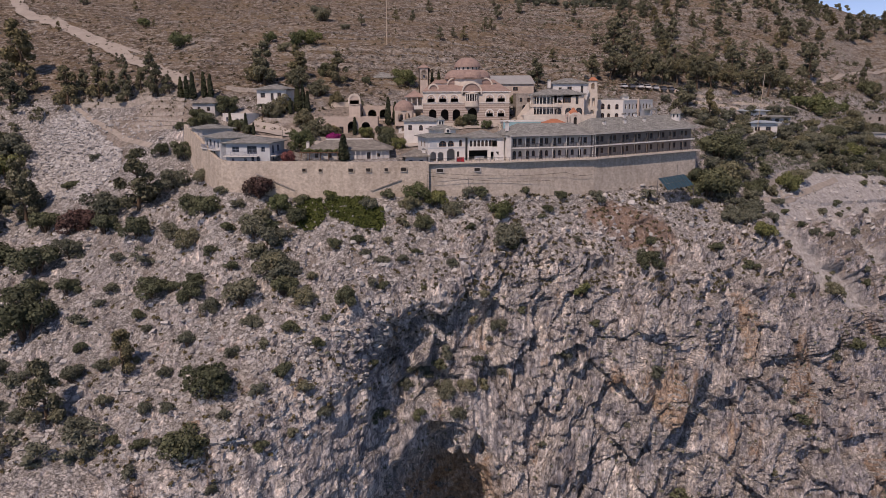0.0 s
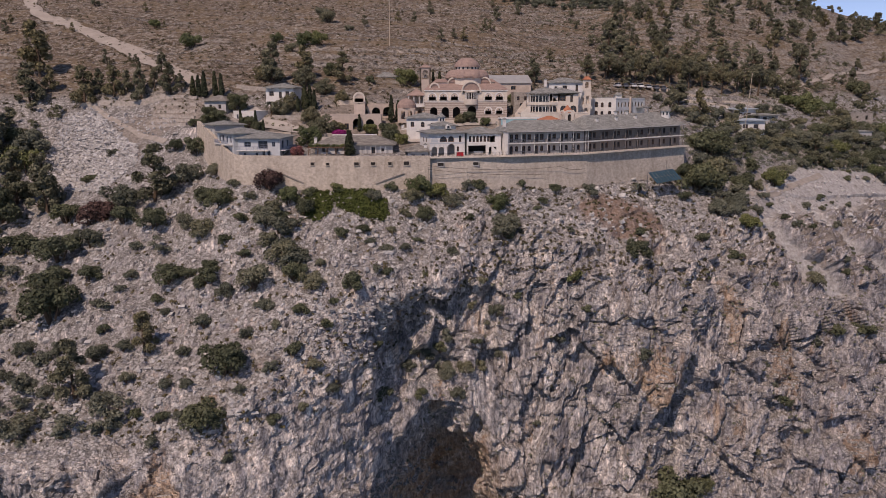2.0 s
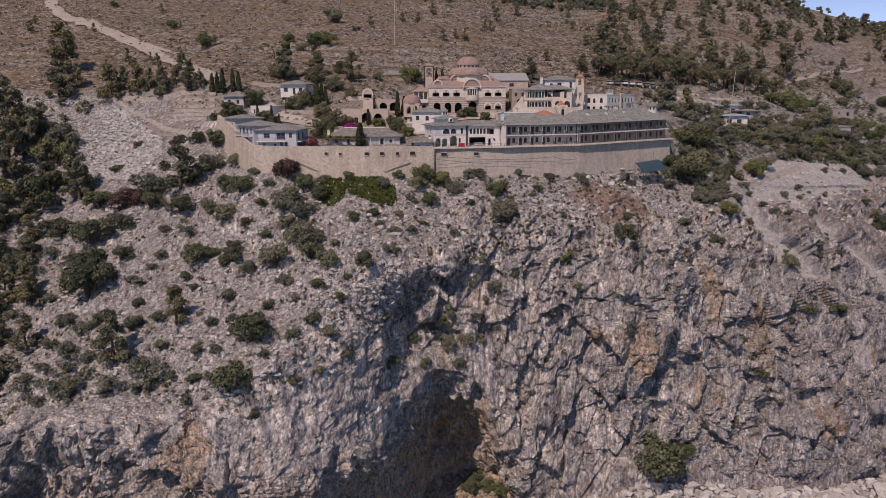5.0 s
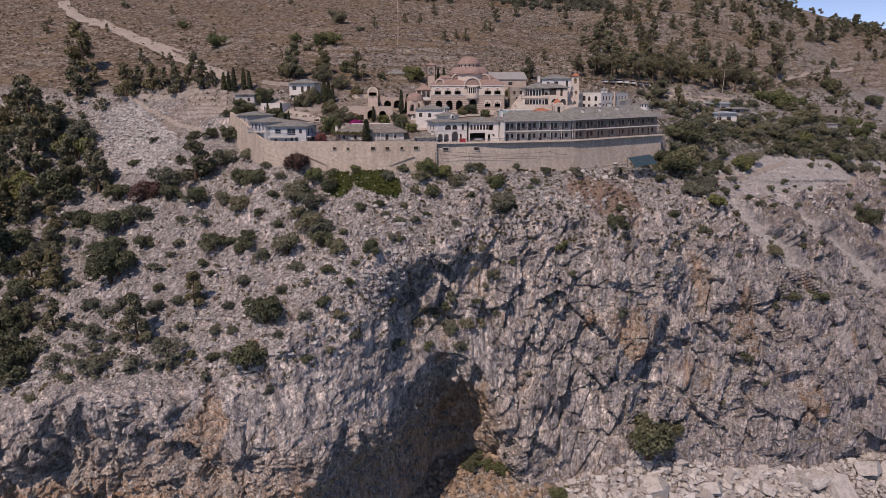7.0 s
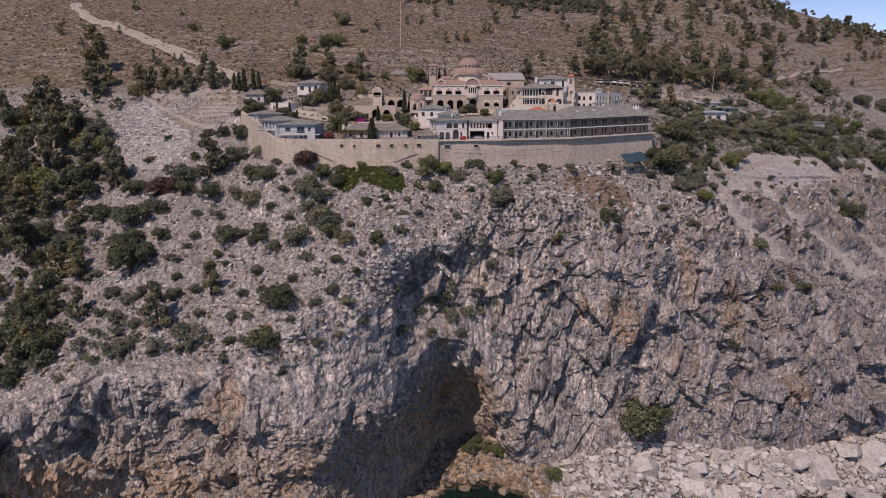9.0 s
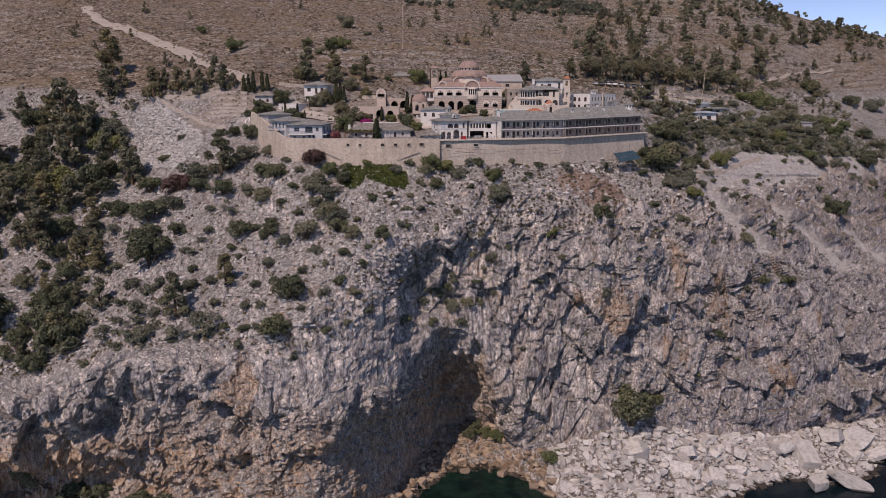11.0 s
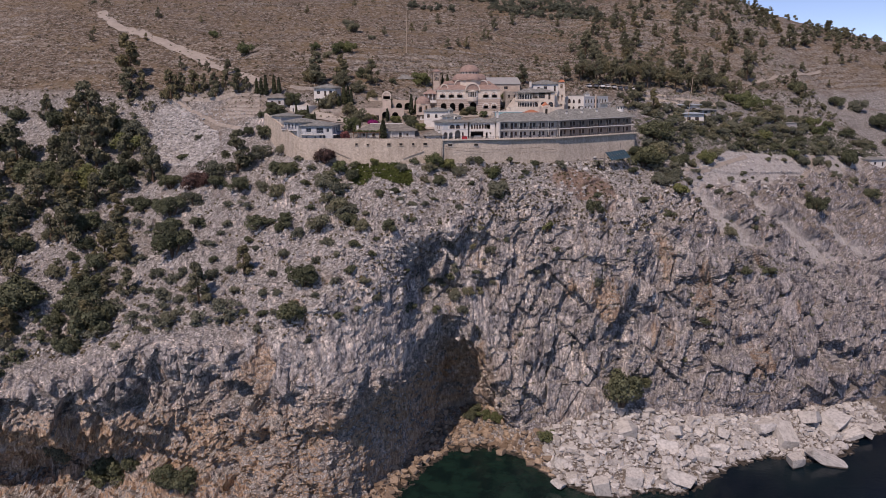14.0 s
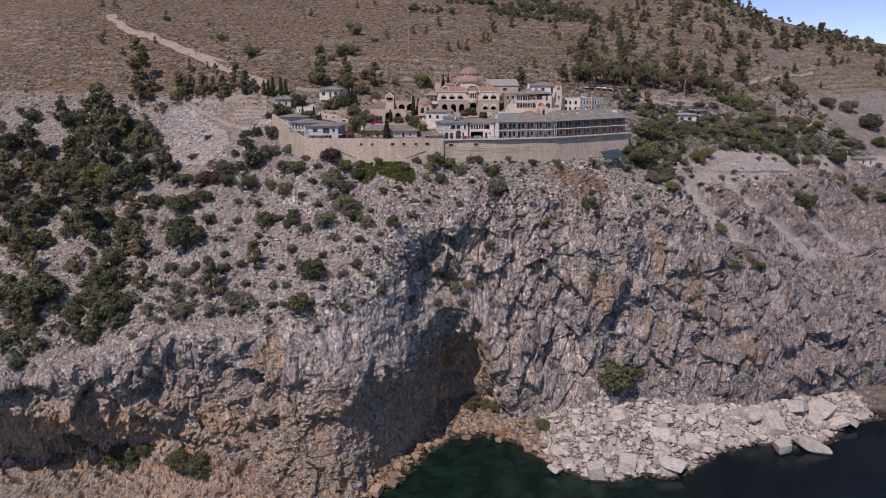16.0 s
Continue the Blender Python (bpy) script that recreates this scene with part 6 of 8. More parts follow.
KINDS = {
    "DARK": [shrub_kind(LEAF_DARK, s, 1.7, 12, 3000, 0.054) for s in (1, 2, 3, 4)],
    "OLIVE": [shrub_kind(LEAF_OLIVE, s, 1.5, 12, 2800, 0.053) for s in (11, 12, 13)],
    "GREEN": [shrub_kind(LEAF_GREEN, s, 1.45, 12, 3000, 0.054) for s in (21, 22)],
    "PLUM": [shrub_kind(LEAF_PLUM, s, 1.4, 10, 3000, 0.05) for s in (31,)],
    "MAGENTA": [shrub_kind(LEAF_MAGENTA, 33, 1.3, 9, 2400, 0.06)],
    "ROSE": [shrub_kind(LEAF_ROSE, 35, 1.5, 9, 2400, 0.06)],
    "PINE": [pine_kind(LEAF_PINE, s, 2.35, 0.2, 3000, 0.058, 0.78) for s in (41, 42, 43, 44, 45)],
    "UMBRELLA": [pine_kind(LEAF_PINE, s, 2.1, 1.05, 2300, 0.05, 0.95, True) for s in (46, 47, 48)],
    "CYPRESS": [cypress_kind(s) for s in (51, 52)],
    "GROVE": [shrub_kind(LEAF_OLIVE, s, 1.65, 10, 1300, 0.074) for s in (71, 72, 73)] + [shrub_kind(LEAF_DARK, 74, 1.7, 10, 1700, 0.066)],
    "TREE": [shrub_kind(LEAF_GREEN, 61, 1.9, 14, 4200, 0.05), shrub_kind(LEAF_DARK, 62, 1.9, 14, 4200, 0.05), shrub_kind(LEAF_PINE, 63, 1.7, 14, 4200, 0.05)],
}
SMALL = {
    "DARK": [shrub_kind(LEAF_DARK, s, 1.55, 9, 1300, 0.078) for s in (5, 6, 7)],
    "OLIVE": [shrub_kind(LEAF_OLIVE, s, 1.45, 9, 1300, 0.075) for s in (15, 16, 17)],
    "GREEN": [shrub_kind(LEAF_GREEN, 25, 1.4, 9, 1500, 0.075)],
    "PINE": [pine_kind(LEAF_PINE, s, 2.3, 0.5, 800, 0.075, 0.75) for s in (141, 142, 143)],
}
WORDS = {
    "DARK": ("shrub", "dense dark green shrub rooted among pale stones", "shrub", "dark shrubs of the slopes"),
    "OLIVE": ("shrub", "grey-green wild olive shrub with thin foliage on stony ground", "shrub", "olive shrubs of the slopes"),
    "GREEN": ("bush", "bright green leafy bush on the slope", "bush", "green bushes"),
    "PLUM": ("bush", "broad plum-brown bush below the wall", "bush", ""),
    "MAGENTA": ("bougainvillea", "vivid magenta flowering bougainvillea in the garden", "bush", ""),
    "ROSE": ("oleander", "rose-coloured flowering oleander hanging over the wall", "bush", ""),
    "PINE": ("pine_tree", "open-crowned pine with brownish green needles on dry ground", "tree", "pines of the hillside"),
    "UMBRELLA": ("pine_tree", "tall umbrella pine with a bare trunk behind the monastery", "tree", "pines behind the monastery"),
    "CYPRESS": ("cypress", "slim dark green cypress in the monastery garden", "tree", "cypresses"),
    "GROVE": ("olive_tree", "small round grey-green olive tree in the grove on the headland", "tree", "olive trees of the headland"),
    "TREE": ("garden_tree", "full round leafy tree in the monastery garden", "tree", "garden trees"),
}
FIRST = {}
spin = random.Random(5)


def plant(kind, place, size, which=None, wide=1.0):
    k = (SMALL if size < 2.5 and kind in SMALL else KINDS)[kind]
    i = spin.randrange(len(k)) if which is None else which
    name, label, cat, grp = WORDS[kind]
    m = Matrix.Translation(place) @ Matrix.Rotation(spin.uniform(0, 6.28), 4, "Z") @ Matrix.Diagonal((size * wide * spin.uniform(0.92, 1.1), size * wide * spin.uniform(0.92, 1.1), size * spin.uniform(0.9, 1.12), 1))
    ob = thing(name, m, label, cat, grp)
    crown, wood = k[i]
    part(crown.name.split(".")[0], crown, None, ob)
    part(wood.name.split(".")[0], wood, None, ob)
    return ob


# where the shrubs and trees stand: (x, y, radius); on the cliff (x, z, radius)
DARK_A = [(-171.9, 208.6, 4.8), (-168.4, 221.7, 3.3), (-150, 159.2, 3.6), (-149.9, 216.7, 4.3), (-147.8, 168.5, 5.5), (-147.3, 190.2, 5.9), (-147.3, 209.5, 3), (-139.2, 189.3, 4.3), (-137.2, 156.3, 4), (-135.2, 132.5, 4.9), (-131.4, 120.6, 2.8), (-126.3, 215.6, 2.7), (-125.4, 131.9, 6), (-125, 113.4, 2.7), (-120.3, 166.1, 4.3), (-118.8, 152.3, 1.9), (-117, 157, 2.8), (-116.3, 187.4, 5.8), (-114.6, 128.8, 2.7), (-110.7, 132.2, 3.4), (-109.5, 147.6, 3.2), (-108.6, 137.1, 3.8), (-106.5, 119.1, 2.9), (-105.6, 140.6, 2.1), (-105.2, 129.2, 4.6), (-104.9, 174.3, 3.5), (-101.8, 124.1, 4.9), (-98.6, 127.9, 3), (-95.6, 195.3, 1.8), (-95.5, 181, 3.5)]
DARK_B = [(-90.5, 164.2, 4.4), (-88.6, 156, 3.5), (-84.4, 146.4, 5.1), (-79.4, 155.9, 2.3), (-76.5, 171, 2.6), (-71.1, 197, 2), (-70.5, 140.2, 1.3), (-68.3, 168.5, 2.9), (-63.8, 194.2, 2.9), (-61, 146.9, 1.3), (-59.3, 151.8, 3), (-56.8, 120.7, 1.3), (-55.4, 171, 2.9), (-54.8, 151.1, 1.6), (-51.6, 119.4, 1.4), (-50.9, 147.8, 1.9), (-50.9, 165.9, 3.1), (-49.7, 150, 2), (-48.6, 148.5, 2.3), (-47.4, 155.4, 1.5), (-44.8, 159.9, 1.5), (-43, 117.1, 3.4), (-41.7, 149.9, 1.3), (-41.1, 125.6, 3.8), (-30.4, 119.7, 1.1), (-29.3, 160.3, 2.3), (-29, 165.6, 1.5), (-28.9, 141.3, 2.5), (-27.2, 127.3, 1.6), (-26.6, 133.4, 1.5)]
DARK_C = [(-21.5, 132.4, 1.3), (-20.3, 136.4, 1), (-19.8, 152.7, 1.3), (-18.7, 240.7, 1.5), (-15.9, 139, 2.1), (-15.1, 154.2, 1.5), (-9.3, 144.8, 1.2), (-8.9, 166.4, 1.5), (-2.3, 155.5, 1), (-0.6, 160.5, 2), (10.1, 160.3, 1), (12.9, 169.8, 1.6), (23.9, 172.5, 1.4), (28.8, 169.6, 1.2), (32.9, 174.2, 1.4), (69.7, 184, 1.7), (70.2, 169.9, 1.5), (72.1, 193.5, 2.4), (75.6, 191.5, 5), (79.8, 192.5, 4), (80.8, 173.9, 1.9), (83, 203.7, 5.2), (91.6, 214.4, 4.4), (91.9, 173.2, 1.2), (98.8, 207.5, 2.6), (142.9, 252.2, 5.2), (156.4, 243, 4), (175.9, 255.8, 2.8), (188.3, 251.4, 6.1), (190.6, 254.7, 5.7)]
DARK_D = [(192.5, 237.3, 4.8), (201.7, 331, 4), (202.1, 237.1, 4.2), (205.1, 284.1, 4.9), (225, 331.3, 3.5), (226.3, 281.2, 5.4), (233.5, 301.7, 5)]
PINE_A = [(-164.3, 190.2, 5.5), (-159.6, 200.7, 6.7), (-159.1, 186, 3), (-158.7, 180.8, 4.9), (-156.5, 221, 3.8), (-143.9, 200, 5), (-142.4, 214.2, 5.2), (-140, 175.9, 6.1), (-137.3, 212.9, 8.1), (-136.8, 198, 5.5), (-134, 186.2, 5.2), (-133.4, 144.2, 3.4), (-132.3, 211.5, 4.6), (-132.3, 247.4, 6.6), (-130.2, 202.2, 6.6), (-129.9, 177.5, 5.1), (-129.5, 160.8, 3.5), (-127, 209.1, 5.6), (-126.5, 228.2, 5.1), (-123.9, 166.1, 4), (-123, 159.6, 5.8), (-122.8, 235.2, 2.9), (-121.6, 178.6, 4.1), (-120.1, 145.5, 2.2), (-115.8, 195.1, 5.3), (-113.4, 257.5, 2.2), (-112.4, 173.3, 3.1), (-109, 227.2, 4.9), (-105.2, 189.6, 5.7), (-104.8, 230.3, 2.8)]
PINE_B = [(-102.2, 151.1, 3.6), (-99.6, 227.9, 3.9), (-98.8, 246.9, 2.1), (-95.5, 228.6, 2.3), (-95.2, 135.8, 3.4), (-90.3, 225.5, 3.4), (-89.8, 244.8, 2.4), (-86.5, 227.6, 2.3), (-80.3, 224, 3.4), (-76.7, 223.7, 2.2), (-71.1, 178, 5.6), (-71, 126.3, 4.3), (-59.6, 134.7, 3.4), (-49.4, 230.7, 4.4), (-39.8, 236.4, 3.8), (-27.3, 236.5, 3.7), (-12.3, 324.8, 2), (-5, 328, 1.8), (2.6, 348.2, 2.2), (6.4, 293.2, 2.1), (15.5, 297, 2.1), (33.5, 344.4, 2.4), (37.8, 249.4, 3.2), (46.2, 362.5, 2.3), (66.2, 259.2, 4.2), (73.9, 258, 4.6), (74.8, 294.6, 4.8), (77, 281.2, 4.6), (80.8, 260.7, 3.8), (80.9, 232.2, 3.4)]
PINE_C = [(87, 241.8, 3.3), (89.8, 266.8, 4.4), (91.3, 317.3, 2.1), (92.4, 236.9, 3.3), (98.3, 279.6, 2.8), (98.7, 268.2, 4.5), (103.4, 328.8, 3.2), (106.2, 274.1, 4.1), (111.1, 333.1, 3.9), (116.1, 279.9, 4.7), (127.6, 225.5, 3.8), (127.6, 296.9, 3.5), (137.1, 299.6, 5.7), (141.1, 357.8, 2.4), (151.9, 313.5, 3.3), (169.7, 324.1, 5.7), (177.4, 397.6, 2.1), (179.3, 367.8, 3.8), (191.5, 378, 3.3), (227.9, 397.8, 5), (229.7, 426.3, 3), (241.6, 405.6, 3.7)]
GREEN = [(-129.7, 188.6, 5.3), (-119.6, 207.6, 4.9), (-109, 295.8, 2.2), (-88.6, 274.6, 3.2), (-56.7, 279, 2.2), (-44.9, 270.2, 3.4), (-39.8, 269.7, 3), (-33.8, 163.6, 2.4), (-22.3, 166.2, 1.7), (-2.2, 166.1, 2.7), (2, 166, 2.4), (17.1, 164.7, 2.4), (85.5, 177.4, 4.2), (104.2, 205, 4.8), (140.8, 299.5, 3.5), (142.4, 238, 6), (142.5, 277.4, 5), (148.5, 304.7, 3.6), (148.6, 276.3, 7.3), (153.4, 233.9, 3.6), (161.7, 287.1, 6.4), (184.6, 271.6, 5.2), (186.5, 282.7, 5.2), (197.9, 288.3, 4.3)]
OLIVE_A = [(-126.5, 122.6, 2), (-126.5, 128, 1.8), (-125.8, 139.2, 2.1), (-120.7, 144.2, 2.5), (-119.4, 212.9, 4.9), (-111.7, 145.7, 1.6), (-111.4, 163.1, 2.8), (-108.3, 123.2, 1.9), (-103.9, 145.8, 1.6), (-99.4, 131.8, 1.7), (-95.6, 148.6, 1.6), (-91, 114.4, 1.5), (-90.8, 202.1, 1.5), (-88.7, 122.4, 1.6), (-88, 133.2, 1.5), (-87.6, 140, 2), (-86.3, 125.3, 1.3), (-85.1, 109.4, 1.2), (-83.7, 115.7, 1.5), (-83.7, 167, 2.9), (-82.4, 129.8, 2.2), (-81.5, 135.9, 1.6), (-80.8, 118.3, 1.8), (-79.6, 178.1, 3.8), (-79.5, 138.6, 1.6), (-77.5, 119, 2.1), (-77.4, 128, 1.6), (-74.8, 148.4, 1.3), (-70.8, 163.4, 1.4), (-70.6, 150.7, 1.2)]
OLIVE_B = [(-70.2, 119.6, 1.2), (-69.5, 155.3, 1.4), (-69.2, 134.5, 2.2), (-64.5, 123.4, 2.1), (-64.4, 184.1, 3.4), (-64.1, 135.2, 1.6), (-61.6, 128.5, 1.5), (-61.1, 168.8, 2.1), (-60.4, 118.7, 1.3), (-57.9, 143.6, 1.1), (-55.5, 180.9, 2.2), (-54.1, 160.4, 2.4), (-52.7, 124.8, 1.3), (-52.1, 115.3, 1.3), (-51.2, 133.4, 1.2), (-48.8, 263.7, 2.1), (-48.6, 139.4, 1.9), (-48, 118.9, 1), (-47.8, 168.7, 1.2), (-47.6, 124, 1.2), (-46.7, 329.3, 3.1), (-44.7, 143.7, 2.1), (-43, 164.3, 1.4), (-41.7, 318.6, 3), (-38, 115.1, 1.1), (-37.9, 157.2, 3.3), (-37.8, 133.4, 1.4), (-37.6, 143.1, 3.1), (-36.5, 120.5, 1.1), (-35.4, 138.3, 1.8)]
OLIVE_C = [(-32.7, 147.8, 3.5), (-32.2, 305.6, 1.9), (-31.7, 133, 1.2), (-31.4, 124, 1.3), (-25.2, 122.9, 1.1), (-24.6, 139.2, 2.1), (-23.9, 145.2, 1.2), (-23.3, 127, 1.4), (-19.9, 127.9, 1.2), (-13.8, 163.3, 1.8), (-13.4, 151, 1), (-11.6, 144.7, 1.1), (-9.9, 150.8, 1.3), (-8.7, 156.3, 1), (-5.5, 153.2, 1.1), (-5.5, 160.4, 1.3), (-3.9, 164.1, 2.4), (6.2, 164.6, 2), (9.8, 169.3, 1.5), (18.2, 158.4, 3), (42, 175.5, 1.8), (66.1, 188.5, 1.6), (80, 183.7, 3.1), (81.9, 196.3, 4.5), (84.8, 183.8, 3.9), (85.3, 185.6, 3.6), (87.2, 188.5, 3.6), (88.9, 199.8, 3.3), (96.9, 199.2, 2.9), (100.2, 217.4, 4)]
OLIVE_D = [(101.7, 231.1, 3.3), (103.7, 174.8, 3.6), (108.3, 230.7, 3.3), (109.7, 225.4, 4.2), (110.9, 211.6, 4), (118.5, 236.7, 4.9), (120.2, 229.5, 4.3), (128.7, 238.7, 5), (136.5, 187.4, 1.3), (140.1, 284.4, 4), (140.9, 238.1, 2.8), (147.5, 238.8, 3.6), (154.9, 264.7, 6), (157.3, 233, 4.5), (159.8, 259, 4.9), (167.1, 237.1, 3.7), (167.6, 266.9, 4.5), (170.7, 236.9, 3.2), (171.4, 290.2, 4.5), (172.9, 231.6, 2.3), (176, 270.4, 4.3), (181.1, 259.7, 5.5), (185.1, 239.2, 3), (206.4, 274.6, 4.6), (212.7, 259.6, 3.9), (236.6, 330.1, 4.5)]
PLUM = [(-85.2, 174.6, 4.1), (-39.2, 167.3, 3.8)]
CLIFF_DARK = [(-103.3, 6.8, 6.3), (-95, 11.6, 2.4), (-81.7, 12.9, 3.4), (-75.7, 11.6, 4.2), (-11.7, 67.7, 1.1), (-10.4, 55.6, 1.9), (-2.6, 53.3, 1.5), (-0.8, 81.2, 1), (2.4, 62.7, 1.5), (10.8, 64.7, 1.3), (18.9, 88.3, 1.5), (20.6, 74.8, 1), (26.9, 93.1, 1), (37.3, 71.3, 1), (51.1, 83.8, 2.8), (53.8, 86.6, 1.8), (60.6, 22.5, 6.3), (62.3, 69.4, 1), (70.2, 22.8, 2.1), (70.5, 22.5, 2.2), (70.9, 75.2, 0.9), (92.2, 43.2, 1.8), (109.3, 58.2, 2.4), (118.4, 57.6, 2.9), (124, 48.8, 1.5), (151.4, 76.2, 3.8)]
CLIFF_OLIVE = [(-121.3, 12.8, 4.1), (-121, 6.8, 2), (-4.9, 58.8, 1.6), (-2.5, 62.3, 1.9), (-0.9, 60.8, 1.9), (4, 65.6, 1.9), (4.1, 57, 2.3), (4.1, 57.4, 1.7), (5.8, 85.3, 1.3), (6.5, 52.5, 1.7), (8.9, 58.4, 2), (9.8, 72.5, 1.3), (12.2, 58.1, 1.5), (12.3, 78.6, 1.3), (13.7, 67.9, 1.1), (16.2, 71.4, 2), (17, 60.6, 1.3), (26.1, 42.2, 1.2), (29, 51.6, 1), (30.9, 64.1, 1.7), (34.9, 88.5, 1), (45.7, 46.5, 1), (50.6, 61, 1.7), (85.1, 29.6, 1.3), (86.6, 52.5, 1.3), (88.5, 47.4, 1.3), (97.7, 35.3, 1.2), (102, 56.5, 1.6), (135.1, 41.5, 1.5)]
CLIFF_GREEN = [(34.7, 78.5, 1.8)]
for kind, groups in {"DARK": (DARK_A, DARK_B, DARK_C, DARK_D,), "PINE": (PINE_A, PINE_B, PINE_C,), "GREEN": (GREEN,), "OLIVE": (OLIVE_A, OLIVE_B, OLIVE_C, OLIVE_D,), "PLUM": (PLUM,)}.items():
    for line in groups:
        for x, y, r in line:
            z = ground_at(x, y)
            plant(kind, (x, y, z - 0.05 * r), r * (1.12 if kind == "PINE" else 0.82 if x > 84 and y < 300 else 1.28))
for kind, groups in {"DARK": (CLIFF_DARK,), "OLIVE": (CLIFF_OLIVE,), "GREEN": (CLIFF_GREEN,)}.items():
    for line in groups:
        for x, z, r in line:
            at, nrm = rock_at(x, z)
            plant(kind, at + Vector((0, 0.1 * r if r < 3 else -0.45 * r, -0.6 * r)), r * 1.25)

# bushes on the beach of the cave and beside the rubble
for kind, x, z, s in (("DARK", 10.5, 4.6, 3.0), ("GREEN", 15.5, 4.8, 3.0), ("GREEN", 20.0, 4.6, 3.2), ("DARK", 13.0, 5.2, 2.8), ("GREEN", 35.8, 5.0, 3.4)):
    plant(kind, rock_at(x, z)[0] + Vector((0, 0.4 if x < 30 else -1.5, -0.3)), s)

# the monastery garden
for x, y, h in ((-72.3, 220.7, 6.4), (-70.5, 220.3, 7.0), (-68.5, 219.6, 7.9), (-65.2, 219.6, 7.4), (-63.2, 219.3, 6.6), (-49.8, 204.2, 4.6), (-46.2, 197.5, 3.4), (-54.2, 204.6, 4.2), (-37.0, 214.6, 8.0), (-35.6, 215.4, 7.0),
                (-34.2, 214.8, 6.2), (-10.6, 209.8, 7.2), (-8.6, 211.2, 6.6), (2.4, 246.0, 5.6), (4.6, 246.5, 5.8), (-19.6, 203.2, 5.2), (-39.0, 213.5, 5.0)):
    plant("CYPRESS", (x, y, ground_at(x, y) - 0.1), h)
plant("CYPRESS", (-19.4, 171.2, 106.2), 6.0, wide=1.6)
for x, y, r, w in ((-31.0, 181.5, 3.6, 0), (-16.3, 201.5, 2.2, 0), (-10.2, 186.5, 2.6, 1), (-6.8, 184.5, 2.0, 0), (-9.6, 196.0, 2.5, 1), (9.4, 207.5, 2.0, 2), (12.6, 207.6, 2.6, 1), (17.0, 204.0, 1.8, 0), (22.6, 198.5, 2.4, 0), (-57.0, 212.5, 3.6, 1),
                   (-61.0, 206.5, 3.0, 1), (-64.5, 209.5, 2.6, 1), (-30.0, 197.5, 4.2, 2), (-35.0, 207.5, 3.4, 2), (-26.0, 201.2, 3.0, 2), (-41.5, 214.0, 3.4, 2), (-44.5, 211.5, 3.0, 2), (-51.5, 201.5, 2.2, 1), (-48.0, 199.0, 1.8, 1), (-7.0, 247.5, 4.0, 0),
                   (-12.0, 202.0, 2.2, 1), (-20.6, 219.5, 2.4, 2), (-14.0, 216.5, 2.2, 1), (-27.0, 221.0, 2.8, 2), (-33.0, 226.0, 3.6, 2), (-40.0, 231.0, 4.2, 2), (-52.0, 232.0, 4.4, 2), (-64.0, 205.0, 2.0, 1), (-66.5, 201.0, 1.8, 1), (29.0, 232.0, 2.4, 0),
                   (33.5, 224.0, 2.6, 1), (-31.5, 242.0, 3.2, 1)):
    plant("TREE", (x, y, ground_at(x, y) - 0.1), r * 1.02, w)
plant("MAGENTA", (-24.4, 195.0, ground_at(-24.4, 195) - 0.1), 2.7)
plant("MAGENTA", (-27.2, 202.8, ground_at(-27.2, 202.8) - 0.1), 0.9)
plant("ROSE", (-32.2, 169.8, 105.6), 2.3)
plant("PLUM", (-25.9, 203.0, ground_at(-25.9, 203) - 0.1), 1.2)
for i in range(9):
    plant("GREEN", (-29.0 + 1.1 * i, 171.0 + spin.uniform(-0.4, 1.2), 108.4), 0.75)
for i in range(14):
    x = -60 + 7.5 * i
    y = 196 + spin.uniform(-6, 10) if x < 8 else 208 + spin.uniform(-1, 3)
    plant("DARK" if i % 2 else "GREEN", (x, y, ground_at(x, y) - 0.05), spin.uniform(0.5, 0.9))


def palm(place, h, label):
    t = thing("palm_tree", Matrix.Translation(place), label, "tree", "palms")
    part("trunk", add_lathe(bmesh.new(), 0, 0, [(0.34, -0.3), (0.3, 0.4), (0.24, h * 0.5), (0.3, h), (0.1, h + 0.15)], 10), BARK, t)
    r = random.Random(3)
    for i in range(30):
        a, lift, ln = 2 * math.pi * i / 30 * 5.0, r.uniform(-0.15, 1.1), r.uniform(2.0, 2.7)
        bm = bmesh.new()
        prev = None
        for k in range(8):
            s = k / 7
            x = ln * s * math.cos(lift * (1 - 0.5 * s))
            z = h + ln * (math.sin(lift) * s - 0.75 * s * s)
            w = 0.34 * math.sin(math.pi * (0.08 + 0.9 * s)) + 0.02
            row = [bm.verts.new((x, -w, z - 0.14 * w)), bm.verts.new((x, 0, z + 0.08)), bm.verts.new((x, w, z - 0.14 * w))]
            if prev:
                for q in (0, 1):
                    bm.faces.new((prev[q], prev[q + 1], row[q + 1], row[q]))
            prev = row
        part("frond", bm, LEAF_OLIVE, t, m=Matrix.Rotation(a, 4, "Z"))
    return t


palm((56.4, 180.6, ground_at(56.4, 180.6) + 0.1), 2.2, "stocky palm with arching grey-green fronds below the guest wing")
palm((-46.5, 211.0, ground_at(-46.5, 211)), 3.4, "tall palm with drooping fronds beside the white house")

